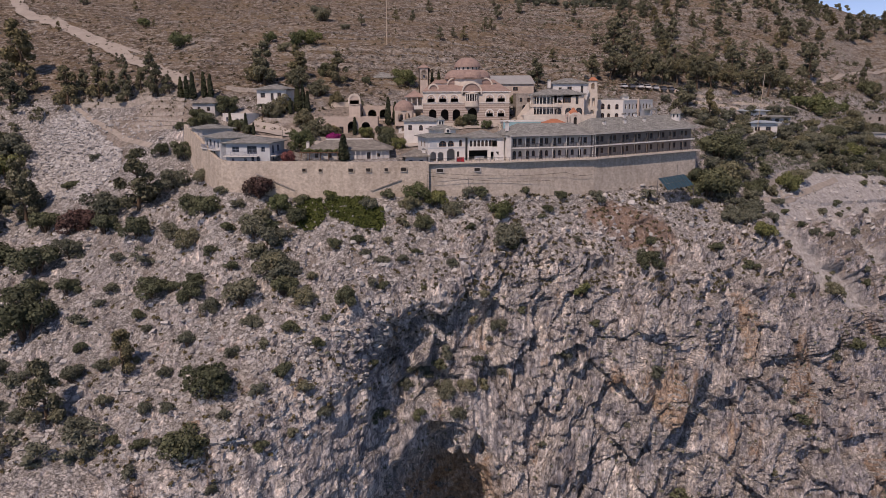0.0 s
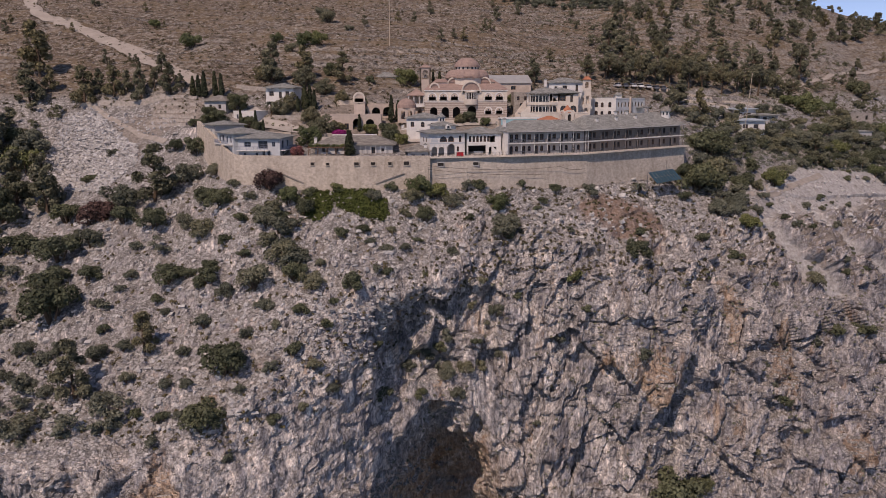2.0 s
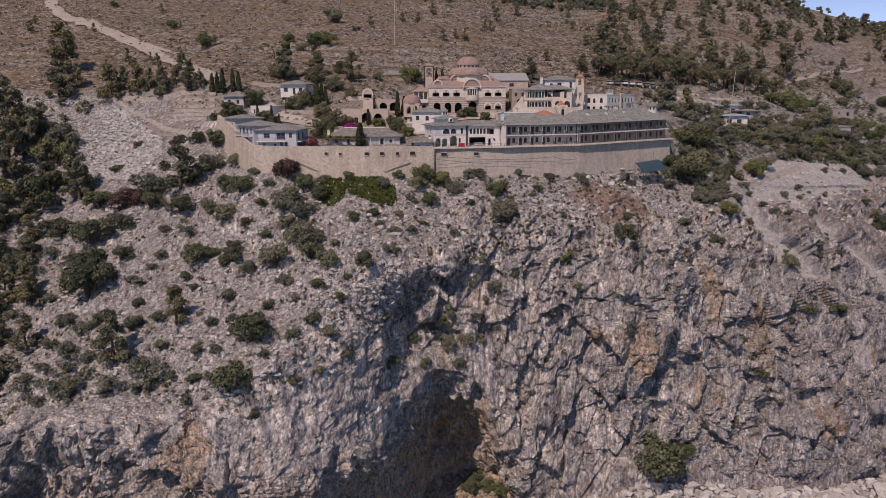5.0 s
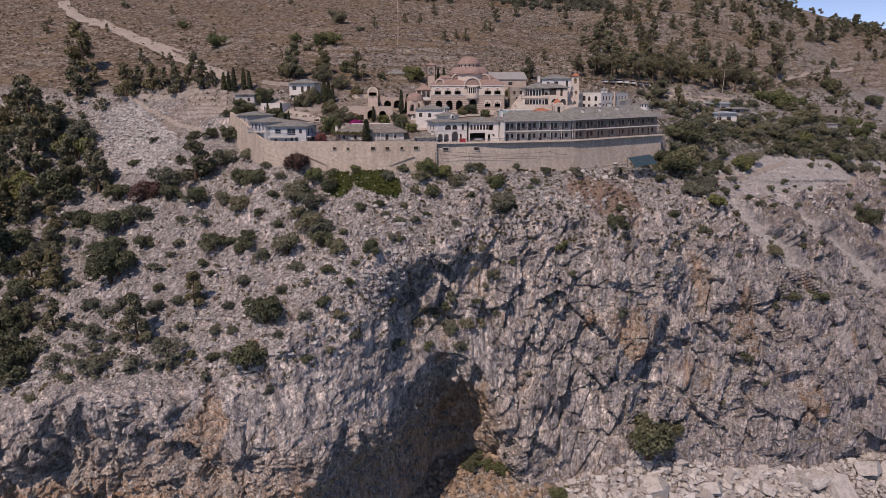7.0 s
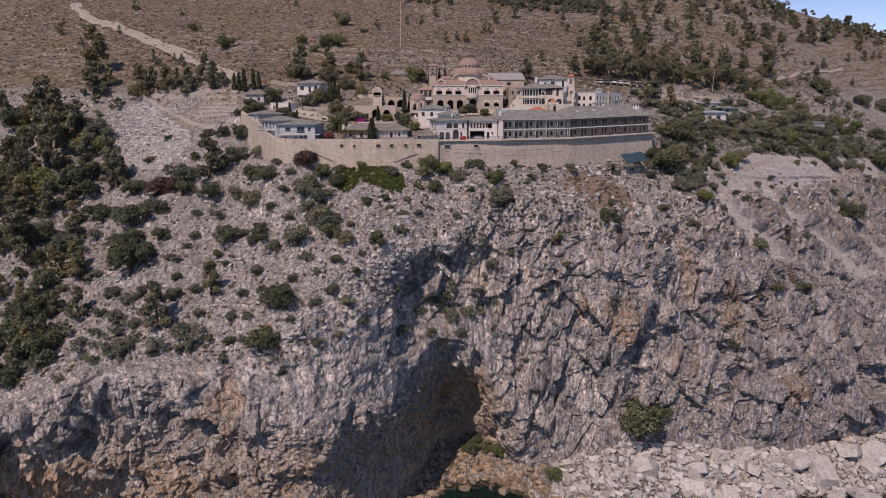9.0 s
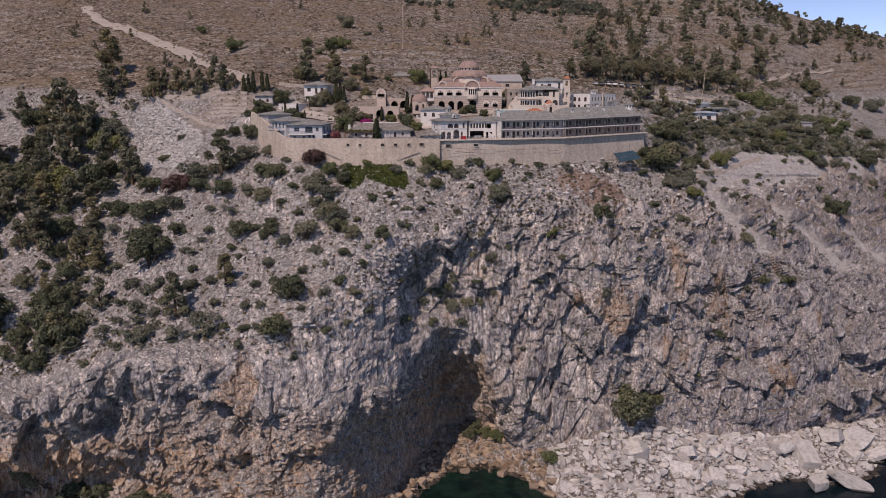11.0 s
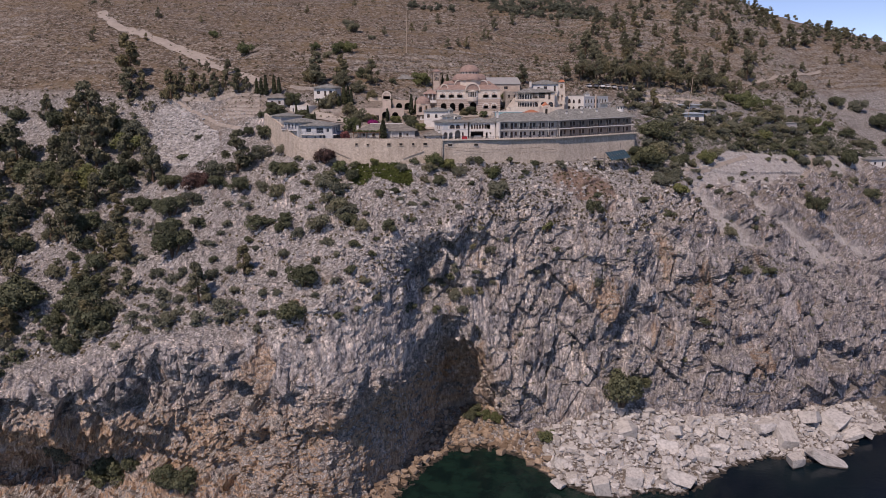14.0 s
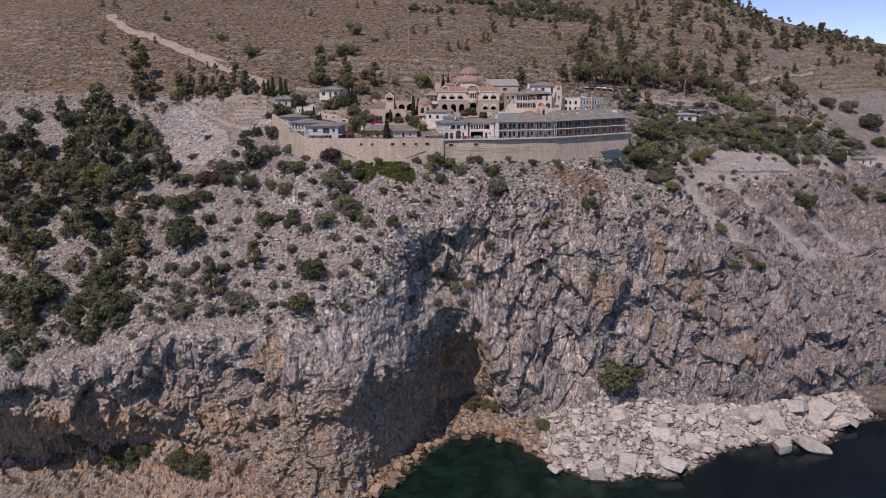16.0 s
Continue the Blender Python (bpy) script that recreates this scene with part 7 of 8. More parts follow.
# ---- solar panels below the wing ----
solar = thing("solar_array", Matrix.Translation((0, 0, 0)), "tilted row of dark blue solar panels in pale frames", "solar panel")
tl, bl, br, tr = Vector((59.0, 181.9, 100.5)), Vector((60.9, 179.6, 97.7)), Vector((68.6, 182.6, 98.6)), Vector((66.8, 185.2, 101.2))
nrm = (br - bl).cross(tl - bl).normalized()
for i in range(8):
    for j in range(2):
        u0, u1, v0, v1 = i / 8 + 0.006, (i + 1) / 8 - 0.006, j / 2 + 0.008, (j + 1) / 2 - 0.008
        for nm, mat, grow, th in (("panel_frame", METAL, 0.0, 0.06), ("cells", PANEL, 0.007, 0.085)):
            bm = bmesh.new()
            pts = []
            for u, v in ((u0 + grow, v0 + grow), (u1 - grow, v0 + grow), (u1 - grow, v1 - grow), (u0 + grow, v1 - grow)):
                pts.append((bl * (1 - u) + br * u) * (1 - v) + (tl * (1 - u) + tr * u) * v)
            lo, hi = [bm.verts.new(p) for p in pts], [bm.verts.new(p + nrm * th) for p in pts]
            bm.faces.new(lo[::-1])
            bm.faces.new(hi)
            for k in range(4):
                bm.faces.new((lo[k], lo[(k + 1) % 4], hi[(k + 1) % 4], hi[k]))
            part(nm, bm, mat, solar)
for p in (tl, tr, (tl + tr) / 2, bl, br):
    part("leg", box(p.x - 0.06, p.x + 0.06, p.y - 0.06, p.y + 0.06, ground_at(p.x, p.y) - 0.4, p.z), METAL, solar)


# ---- poles, mast and wires ----
def pole(name, base, top, r, mat, label, group="", cross=False):
    t = thing(name, Matrix.Translation(base), label, "pole", group)
    d = Vector(top) - Vector(base)
    part("shaft", branchwork(bmesh.new(), (0, 0, -0.5), tuple(d), r, r * 0.7, 8), mat, t)
    if cross:
        part("cross_arm", box(d.x - 0.7, d.x + 0.7, d.y - 0.05, d.y + 0.05, d.z - 0.5, d.z - 0.36), mat, t)
    else:
        part("cap", add_lathe(bmesh.new(), d.x, d.y, [(r * 0.9, d.z - 0.1), (r * 0.9, d.z + 0.05), (0.02, d.z + 0.12)], 8), mat, t)
    return t


gz = ground_at(-14.0, 279.0)
pole("radio_mast", (-14.0, 279.0, gz), (-13.8, 279.0, gz + 19.0), 0.17, PALEWOOD, "tall thin pale mast standing on the hillside")
gz = ground_at(104.0, 228.0)
pole("tall_pole", (104.4, 228.0, gz), (105.6, 228.0, gz + 20.5), 0.13, PALEWOOD, "tall pale leaning pole beside the bungalows")
wires = []
for x, y, h in ((0.2, 166.6, 6.2), (9.9, 168.2, 5.2), (66.5, 189.5, 5.5), (40.5, 236.0, 9.0), (47.5, 240.0, 9.5), (-36.5, 187.0, 4.0), (118.0, 262.0, 9.0)):
    z = ground_at(x, y)
    z = min(z, 101.5) if y < 192 and x > -5 else z
    pole("utility_pole", (x, y, z), (x, y, z + h), 0.055 if y < 200 else 0.1, METAL if y < 200 else BARK, "slim dark utility pole", "utility poles", y > 200)
for a, b, sag in (((0.2, 166.4, 104.2), (34.0, 174.6, 103.0), 0.9), ((34.0, 174.6, 103.0), (41.0, 177.0, 102.2), 0.5), ((0.2, 166.4, 103.3), (30.0, 173.4, 101.2), 0.6)):
    cu = bpy.data.curves.new("cable", "CURVE")
    cu.dimensions, cu.bevel_depth = "3D", 0.035
    sp = cu.splines.new("POLY")
    sp.points.add(16)
    for i in range(17):
        f = i / 16
        p = Vector(a).lerp(Vector(b), f)
        sp.points[i].co = (p.x, p.y, p.z - sag * 4 * f * (1 - f), 1)
    ob = tagged(new("cable", cu), "thin dark cable sagging along the retaining wall", "cable", "cables on the wall")
    cu.materials.append(VOID)

TRODDEN = paint("trodden_earth", (0.33, 0.29, 0.255), 0.95, 0.2, 0.5)
# ---- roads, yards and dry walls ----
drape("road", [(-186, 352), (-178, 336), (-166, 318), (-147.5, 306), (-125, 285), (-108, 269.5), (-93, 254), (-80, 236), (-73, 226)], 5.2, DUST, 0.35, "pale dusty road climbing the dry hillside")
drape("road_shoulder", [(-150, 312), (-128, 291), (-111, 276), (-98, 268)], 1.6, DUST, 0.3, "pale bank beside the dusty road")
drape("pavement", [(-54, 213), (-48, 206), (-41, 202.5), (-33, 200)], 6.5, PAVING, 0.3, "pale concrete drive between the garden trees", "pavement")
drape("pavement", [(-34, 190), (-20, 190.5), (-8, 190), (2, 190)], 9.0, PAVING, 0.25, "pale paved court in front of the rose arcade", "pavement")
drape("pavement", [(-4, 206.5), (12, 207.5), (27, 208.5)], 7.0, PAVING, 0.25, "pale paved court before the church", "pavement")
drape("road", [(170, 322), (202, 349), (240, 379)], 1.8, DUST, 0.3, "pale track crossing the far slope")
drape("road", [(93, 194.5), (106, 203.7), (117, 212.5), (128, 221)], 1.5, TRODDEN, 0.14, "pale earth track on the headland")
drape("road", [(175, 258), (166, 240), (159, 231), (154, 224.5), (166, 229), (184, 239)], 1.6, TRODDEN, 0.14, "pale earth track winding down the headland")
for i, (xa, ya, xb, yb) in enumerate(((-84, 210.5, -70, 204.5), (-84, 214.0, -69, 207.8), (-84, 217.2, -69.5, 211.0), (-83.5, 219.6, -70, 214.0), (-83, 221.8, -70.5, 216.8), (-82, 223.6, -71, 219.6))):
    pts = [(xa + (xb - xa) * f, ya + (yb - ya) * f) for f in (0, 0.33, 0.67, 1)]
    tops = [ground_at(x, y) + 0.75 for x, y in pts]
    wall_run("terrace_wall_%d" % (i + 1), [(x, y, t) for (x, y), t in zip(pts, tops)], [t - 2.2 for t in tops], 0.6, DRYWALL, "low dry stone terrace wall on the bare slope")
pts = [(-110, 227), (-103, 226.6), (-92, 224.5), (-82, 224)]
wall_run("boundary_wall", [(x, y, ground_at(x, y) + 1.0) for x, y in pts], [ground_at(x, y) - 1 for x, y in pts], 0.5, DRYWALL, "pale low boundary wall on the crest of the scree")
drape("path", [(-106, 226.3), (-99.4, 220.8), (-89.8, 212.6), (-82, 204.8), (-74, 199.4)], 1.5, TRODDEN, 0.16, "trodden pale path along the edge of the rubble cone", "path", 1.0)
FIELD_ROWS = []
for x, y, ln, a in ((-20, 262, 30, 4), (-2, 256, 44, -2), (44, 262, 40, 5), (78, 270, 36, 8), (-60, 250, 26, -8), (10, 271, 50, 2), (62, 284, 46, 5), (-38, 284, 40, -5), (6, 290, 60, 1), (100, 300, 50, 10), (120, 262, 30, 14), (140, 282, 44, 16), (165, 300, 50, 18)):
    n = int(ln / 5) + 1
    pts = [(x + (i - n / 2) * 5 * math.cos(radians(a)), y + (i - n / 2) * 5 * math.sin(radians(a)) + 1.2 * math.sin(i * 1.3 + x)) for i in range(n)]
    FIELD_ROWS.append(pts)
frow = random.Random(12)
for k in range(26):
    y0 = 262 + 6.4 * k
    x0 = frow.uniform(-150, 130)
    n = frow.randrange(6, 16)
    tilt = frow.uniform(-0.05, 0.12)
    FIELD_ROWS.append([(x0 + 5 * i, y0 + 5 * i * tilt + 1.0 * math.sin(i * 0.9 + k)) for i in range(n)])

# pines, terraces and parked cars behind the monastery
for x, y, s in ((57, 252.5, 3.6), (64, 255, 4.0), (71, 253, 4.3), (76, 259, 3.8), (83, 258, 4.4), (90, 262, 4.0), (97, 261, 4.4), (104, 266, 4.2), (112, 268, 4.6), (120, 273, 4.4), (130, 277, 5.4), (139, 283, 4.8), (147, 287, 4.4), (80, 268, 4.0), (100, 274, 4.0), (117, 281, 4.2)):
    plant("UMBRELLA", (x, y, ground_at(x, y) - 0.15), s)
for x, y, s in ((88, 247, 2.6), (96, 241, 2.2), (104, 238, 2.8), (110, 247, 2.5), (118, 243, 2.7), (84, 236, 2.4), (90, 228, 2.6), (97, 226, 2.3), (122, 254, 2.8), (132, 262, 3.0), (80, 243, 2.0)):
    plant("DARK" if x % 2 else "OLIVE", (x, y, ground_at(x, y) - 0.15), s)
for i, (xa, ya, xb, yb) in enumerate(((80, 251.5, 104, 256.5), (84, 246.5, 108, 251.0), (82, 240.5, 104, 244.5), (100, 236, 122, 243), (108, 256, 130, 264))):
    pts = [(xa + (xb - xa) * f, ya + (yb - ya) * f) for f in (0, 0.25, 0.5, 0.75, 1)]
    tops = [ground_at(x, y) + 0.8 for x, y in pts]
    wall_run("parking_wall_%d" % (i + 1), [(x, y, t) for (x, y), t in zip(pts, tops)], [t - 2.4 for t in tops], 0.5, STONEWALL, "low pale terrace wall below the parking ground")


def car(place, turn, mat, label):
    """A parked car seen from afar: body, cabin with dark glass, four wheels."""
    t = thing("car", Matrix.Translation(place) @ Matrix.Rotation(turn, 4, "Z"), label, "car", "parked cars")
    body = add_prism(bmesh.new(), [(-2.1, 0.3), (2.1, 0.3), (2.15, 0.62), (1.9, 0.84), (1.0, 0.92), (-2.0, 0.95), (-2.15, 0.7)], -0.86, 0.86)
    bmesh.ops.bevel(body, geom=body.edges[:], offset=0.06, segments=2, affect="EDGES")
    part("body", body, mat, t)
    part("cabin", add_prism(bmesh.new(), [(-1.8, 0.94), (1.0, 0.92), (0.35, 1.42), (-1.3, 1.46)], -0.74, 0.74), GLASS, t, "dark glazed cabin")
    part("roof", add_prism(bmesh.new(), [(-1.32, 1.44), (0.38, 1.41), (0.3, 1.49), (-1.2, 1.52)], -0.7, 0.7), mat, t)
    for x in (-1.3, 1.35):
        for y in (-0.8, 0.8):
            part("wheel", add_lathe(bmesh.new(), 0, 0, [(0.05, -0.1), (0.31, -0.1), (0.33, 0.0), (0.31, 0.1), (0.05, 0.1)], 14), VOID, t, m=Matrix.Translation((x, y, 0.32)) @ Matrix.Rotation(radians(90), 4, "X"))
    return t


CAR_PAINTS = [(paint("silver_car_paint", (0.50, 0.51, 0.53), 0.3, 0.05), "silver"), (paint("white_car_paint", (0.70, 0.70, 0.70), 0.3, 0.04), "white"), (paint("grey_car_paint", (0.14, 0.15, 0.17), 0.3, 0.05), "dark grey")]
for i in range(9):
    x = 67 + 2.9 * i
    y = 248.6 + 0.235 * (x - 67) + frow.uniform(-0.3, 0.3)
    mat, word = CAR_PAINTS[(i * 2 + i // 3) % 3]
    car((x, y, ground_at(x, y) + 0.05), radians(98 + frow.uniform(-5, 5)), mat, word + " car parked under the pines")

# ---- stones, scrub and boulders ----
rs = np.random.default_rng(21)


def hull(seed, n=13, flat=0.75):
    """An angular block: the hull of scattered points, its edges worn."""
    r = random.Random(seed)
    bm = bmesh.new()
    for _ in range(n):
        v = Vector((r.uniform(-1, 1), r.uniform(-1, 1), r.uniform(-1, 1)))
        v = v / max(abs(v.x), abs(v.y), abs(v.z)) * r.uniform(0.72, 1.0)
        bm.verts.new((v.x, v.y, v.z * flat))
    got = bmesh.ops.convex_hull(bm, input=bm.verts[:])
    bmesh.ops.delete(bm, geom=[g for g in got["geom_interior"] if isinstance(g, bmesh.types.BMVert)], context="VERTS")
    return bm


def block(seed, flat=0.8, rough=0.16, chip=0.5):
    """A quarried-looking block: a skewed box with some corners broken off."""
    r = random.Random(seed)
    bm = bmesh.new()
    for sx in (-1, 1):
        for sy in (-1, 1):
            for sz in (-1, 1):
                c = Vector((sx * (1 - r.uniform(0, 2 * rough)), sy * (1 - r.uniform(0, 2 * rough)), sz * flat * (1 - r.uniform(0, 2 * rough))))
                if r.random() < chip:
                    for a in range(3):
                        q = c.copy()
                        q[a] *= r.uniform(0.25, 0.75)
                        bm.verts.new(q)
                else:
                    bm.verts.new(c)
    got = bmesh.ops.convex_hull(bm, input=bm.verts[:])
    bmesh.ops.delete(bm, geom=[g for g in got["geom_interior"] if isinstance(g, bmesh.types.BMVert)], context="VERTS")
    bmesh.ops.dissolve_limit(bm, angle_limit=radians(6), verts=bm.verts[:], edges=bm.edges[:])
    return bm


def template(bm):
    bmesh.ops.triangulate(bm, faces=bm.faces[:])
    bm.verts.ensure_lookup_table()
    bm.verts.index_update()
    co = np.array([v.co[:] for v in bm.verts])
    tri = np.array([[v.index for v in f.verts] for f in bm.faces])
    bm.free()
    return co, tri


TEMPLATES = [template(hull(100 + i, 8 + i % 4)) for i in range(8)] + [template(block(200 + i, 0.85, 0.26, 0.35)) for i in range(8)]


def heap(name, places, sizes, mat, label, category, squash=0.8):
    """Many loose stones in one mesh."""
    cos, tris, at = [], [], 0
    for p, s in zip(places, sizes):
        co, tri = TEMPLATES[rs.integers(len(TEMPLATES))]
        a, b = rs.uniform(0, 6.28), rs.normal(0, 0.6)
        ca, sa, cb, sb = math.cos(a), math.sin(a), math.cos(b), math.sin(b)
        rot = np.array([[ca, -sa, 0], [sa, ca, 0], [0, 0, 1]]) @ np.array([[1, 0, 0], [0, cb, -sb], [0, sb, cb]])
        cos.append((co * np.array([s * rs.uniform(0.65, 1.6), s * rs.uniform(0.6, 1.15), s * squash * rs.uniform(0.7, 1.2)])) @ rot.T + p)
        tris.append(tri + at)
        at += len(co)
    me = bpy.data.meshes.new(name)
    co, tri = np.concatenate(cos), np.concatenate(tris)
    me.vertices.add(len(co))
    me.vertices.foreach_set("co", co.reshape(-1).astype(np.float32))
    me.loops.add(tri.size)
    me.polygons.add(len(tri))
    me.loops.foreach_set("vertex_index", tri.reshape(-1).astype(np.int32))
    me.polygons.foreach_set("loop_start", np.arange(0, tri.size, 3, dtype=np.int32))
    me.update(calc_edges=True)
    me.shade_flat()
    me.materials.append(mat)
    return tagged(new(name, me), label, category, kind="stuff")


def stone_material(name, dark, light):
    m, nt, b = material(name, 0.9)
    geo = nt.nodes.new("ShaderNodeNewGeometry")
    v = coords(nt)
    tone = ramp(nt, geo.outputs["Random Per Island"], [(0.0, dark), (1.0, light)])
    grain = ramp(nt, noise_of(nt, v, 3.4, 8, 0.72), [(0.34, (0.45, 0.44, 0.43)), (0.48, (0.92, 0.92, 0.92)), (0.62, (1.15, 1.15, 1.15))])
    base = mix(nt, 0.85, tone, grain, "MULTIPLY")
    sp = nt.nodes.new("ShaderNodeSeparateXYZ")
    nt.links.new(geo.outputs["Position"], sp.inputs[0])
    wet = maths(nt, "MULTIPLY", maths(nt, "SUBTRACT", 0.75, sp.outputs["Z"]), 2.5, True)
    nt.links.new(mix(nt, wet, base, (0.06, 0.05, 0.042)), b.inputs["Base Color"])
    bump(nt, b, noise_of(nt, v, 2.5, 8, 0.7), 0.6, 0.25)
    return m


PALE_STONE = stone_material("pale_boulder_stone", (0.36, 0.343, 0.328), (0.64, 0.622, 0.603))
OCHRE_STONE = stone_material("ochre_boulder_stone", (0.19, 0.135, 0.095), (0.47, 0.37, 0.28))
WARM_STONE = stone_material("warm_field_stone", (0.17, 0.142, 0.12), (0.43, 0.39, 0.35))
BOULDER_STONE = stone_material("weathered_boulder_stone", (0.46, 0.44, 0.415), (0.56, 0.54, 0.515))
GREY_STONE = stone_material("grey_scree_stone", (0.32, 0.305, 0.292), (0.60, 0.58, 0.565))


def scatter(z0, z1, x0, x1, count):
    """Random places on the sheet between two guide lines and two abscissas."""
    r0, r1 = np.searchsorted(ZONE, z0), np.searchsorted(ZONE, z1)
    r, xs = rs.integers(r0, r1, count), rs.uniform(x0, x1, count)
    c = np.searchsorted(XS, xs)
    return LAND[r, c] + rs.normal(0, 0.2, (count, 3)) * np.array([1, 1, 0])


p = scatter(1.06, 1.98, 34, 112, 3300)
sz = 0.22 + 1.3 * rs.random(len(p)) ** 3.6
p[:, 2] += 0.3 * sz
heap("rubble", p, sz, PALE_STONE, "white limestone rubble fallen from the cliff to the shore", "rubble")
p = scatter(1.06, 2.0, 34, 165, 3600)
p[:, 2] += 0.12
heap("rubble", p, 0.12 + 0.26 * rs.random(len(p)), PALE_STONE, "small white limestone chips between the blocks of the shore", "rubble")
p = scatter(0.86, 1.06, 33, 170, 900)
heap("shore_rocks", p, 0.4 + 1.1 * rs.random(len(p)) ** 2.0, PALE_STONE, "wet brown rocks awash along the waterline", "rocks")
p = scatter(0.9, 1.05, -34, 34, 420)
heap("shore_rocks", p, 0.35 + 0.9 * rs.random(len(p)) ** 2.0, OCHRE_STONE, "wet brown rocks awash in the cove", "rocks")
p = scatter(1.05, 1.95, 112, 165, 1300)
p[:, 2] += 0.2
heap("rubble", p, 0.3 + 1.2 * rs.random(len(p)) ** 3.0, PALE_STONE, "pale blocks and rubble along the eastern shore", "rubble")
p = scatter(1.0, 1.95, -32, 35, 1500)
p[:, 2] += 0.25
heap("rubble", p, 0.25 + 1.15 * rs.random(len(p)) ** 3.0, OCHRE_STONE, "ochre stones on the shore of the cove", "rubble")
p = scatter(1.02, 1.5, -128, -30, 700)
heap("rubble", p, 0.3 + 1.1 * rs.random(len(p)) ** 3.0, OCHRE_STONE, "ochre and grey rubble under the western cliff", "rubble")
p = scatter(4.9, 6.95, -205, -8, 16000)
heap("scree", p, 0.16 + 0.6 * rs.random(len(p)) ** 4.0, GREY_STONE, "grey scree stones on the western slope", "scree")
p = scatter(7.0, 8.8, -205, -72, 1800)
heap("scree", p, 0.18 + 0.5 * rs.random(len(p)) ** 3.0, GREY_STONE, "grey scree below the boundary wall", "scree")
p = scatter(6.0, 7.0, -8, 165, 2600)
heap("scree", p, 0.15 + 0.7 * rs.random(len(p)) ** 4.0, GREY_STONE, "broken grey stones on the cliff edge", "scree")

# the cone of coarse rubble below the western path
CONE = [(-106, 226), (-113, 223), (-115, 209), (-110.5, 205), (-100, 195), (-88.5, 187.5), (-81, 193), (-83.5, 202), (-99.4, 219)]
cand = np.stack([rs.uniform(-116, -80, 16000), rs.uniform(186, 227, 16000)], 1)
inside = np.zeros(len(cand), bool)
for (xa, ya), (xb, yb) in zip(CONE, CONE[1:] + CONE[:1]):
    cross = (ya > cand[:, 1]) != (yb > cand[:, 1])
    inside ^= cross & (cand[:, 0] < (xb - xa) * (cand[:, 1] - ya) / (yb - ya + 1e-9) + xa)
p = np.array([(x, y, ground_at(x, y) + rs.uniform(-0.1, 0.25)) for x, y in cand[inside][:7000]])
heap("rubble_cone", p, 0.22 + 0.62 * rs.random(len(p)) ** 2.2, GREY_STONE, "cone of coarse pale quarry rubble below the path", "rubble", 0.6)
for row in FIELD_ROWS:
    q = np.array(row)
    f = rs.uniform(0, len(q) - 1.001, len(q) * 26)
    i = f.astype(int)
    xy = q[i] + (q[i + 1] - q[i]) * (f - i)[:, None] + rs.normal(0, 0.35, (len(f), 2))
    p = np.array([(x, y, ground_at(x, y) + rs.uniform(-0.1, 0.45)) for x, y in xy])
    heap("field_wall", p, 0.18 + 0.3 * rs.random(len(p)), WARM_STONE, "collapsed dry stone wall of an old field terrace", "stone wall")
p = scatter(9.6, 12.6, -205, 215, 9500)
heap("field_stones", p, 0.16 + 0.6 * rs.random(len(p)) ** 3.0, WARM_STONE, "pale field stones scattered over the dry hillside", "stones")

# low dry scrub: tufts of cards in one mesh for each ground
def tufts(name, places, size, per, mat, label, leaf=0.24):
    n = len(places)
    c = np.repeat(places, per, 0)
    s = np.repeat(size, per)[:, None]
    d = rs.normal(0, 1, (n * per, 3))
    d[:, 2] = np.abs(d[:, 2])
    d /= np.linalg.norm(d, axis=1)[:, None]
    me = cards(c + d * s * rs.uniform(0.4, 1.0, (n * per, 1)), d, leaf, mat, name)
    return tagged(new(name, me), label, "scrub", kind="stuff")


rng = np.random.default_rng(77)
p = scatter(4.7, 6.95, -205, -5, 1500)
tufts("scrub", p, rs.uniform(0.25, 0.8, len(p)), 16, SCRUB, "low dry scrub between the stones of the slope")
p = scatter(5.4, 6.98, -5, 92, 1000)
tufts("scrub", p, rs.uniform(0.25, 0.7, len(p)), 16, SCRUB, "low dry scrub along the cliff edge")
p = scatter(2.6, 5.6, -20, 165, 900)
tufts("scrub", p, rs.uniform(0.2, 0.6, len(p)), 14, LEAF_OLIVE, "small tufts growing from the cliff face")
p = scatter(9.0, 12.6, -205, 215, 4200)
tufts("scrub", p, rs.uniform(0.35, 1.1, len(p)), 14, SCRUB, "brown scrub over the terraced hillside")
p = scatter(9.4, 12.9, 20, 215, 1600)
tufts("scrub", p, rs.uniform(0.5, 1.4, len(p)), 18, LEAF_OLIVE, "dark evergreen scrub on the eastern hillside")
p = scatter(7.2, 9.4, 76, 215, 1500)
tufts("scrub", p, rs.uniform(0.4, 1.2, len(p)), 18, LEAF_OLIVE, "olive green undergrowth east of the guest wing")
fx, fy = rs.uniform(-31, -9, 1900), rs.uniform(158.5, 167, 1900)
keep = np.minimum(((fx + 26.6) / 3.3) ** 2 + ((fy - 162.6) / 4.2) ** 2, ((fx + 16.5) / 6.6) ** 2 + ((fy - 163.2) / 4.2 + 0.08 * (fx + 16.5)) ** 2) < 1.0 + 0.35 * (rs.random(1900) - 0.4)
p = np.array([(x, y, ground_at(x, y)) for x, y in zip(fx[keep], fy[keep])])
tufts("reed_patch", p, rs.uniform(0.5, 0.9, len(p)), 16, leaf_material("reed_leaves", (0.034, 0.050, 0.016), (0.078, 0.100, 0.036)), "bright green reed patch below the garden wall")

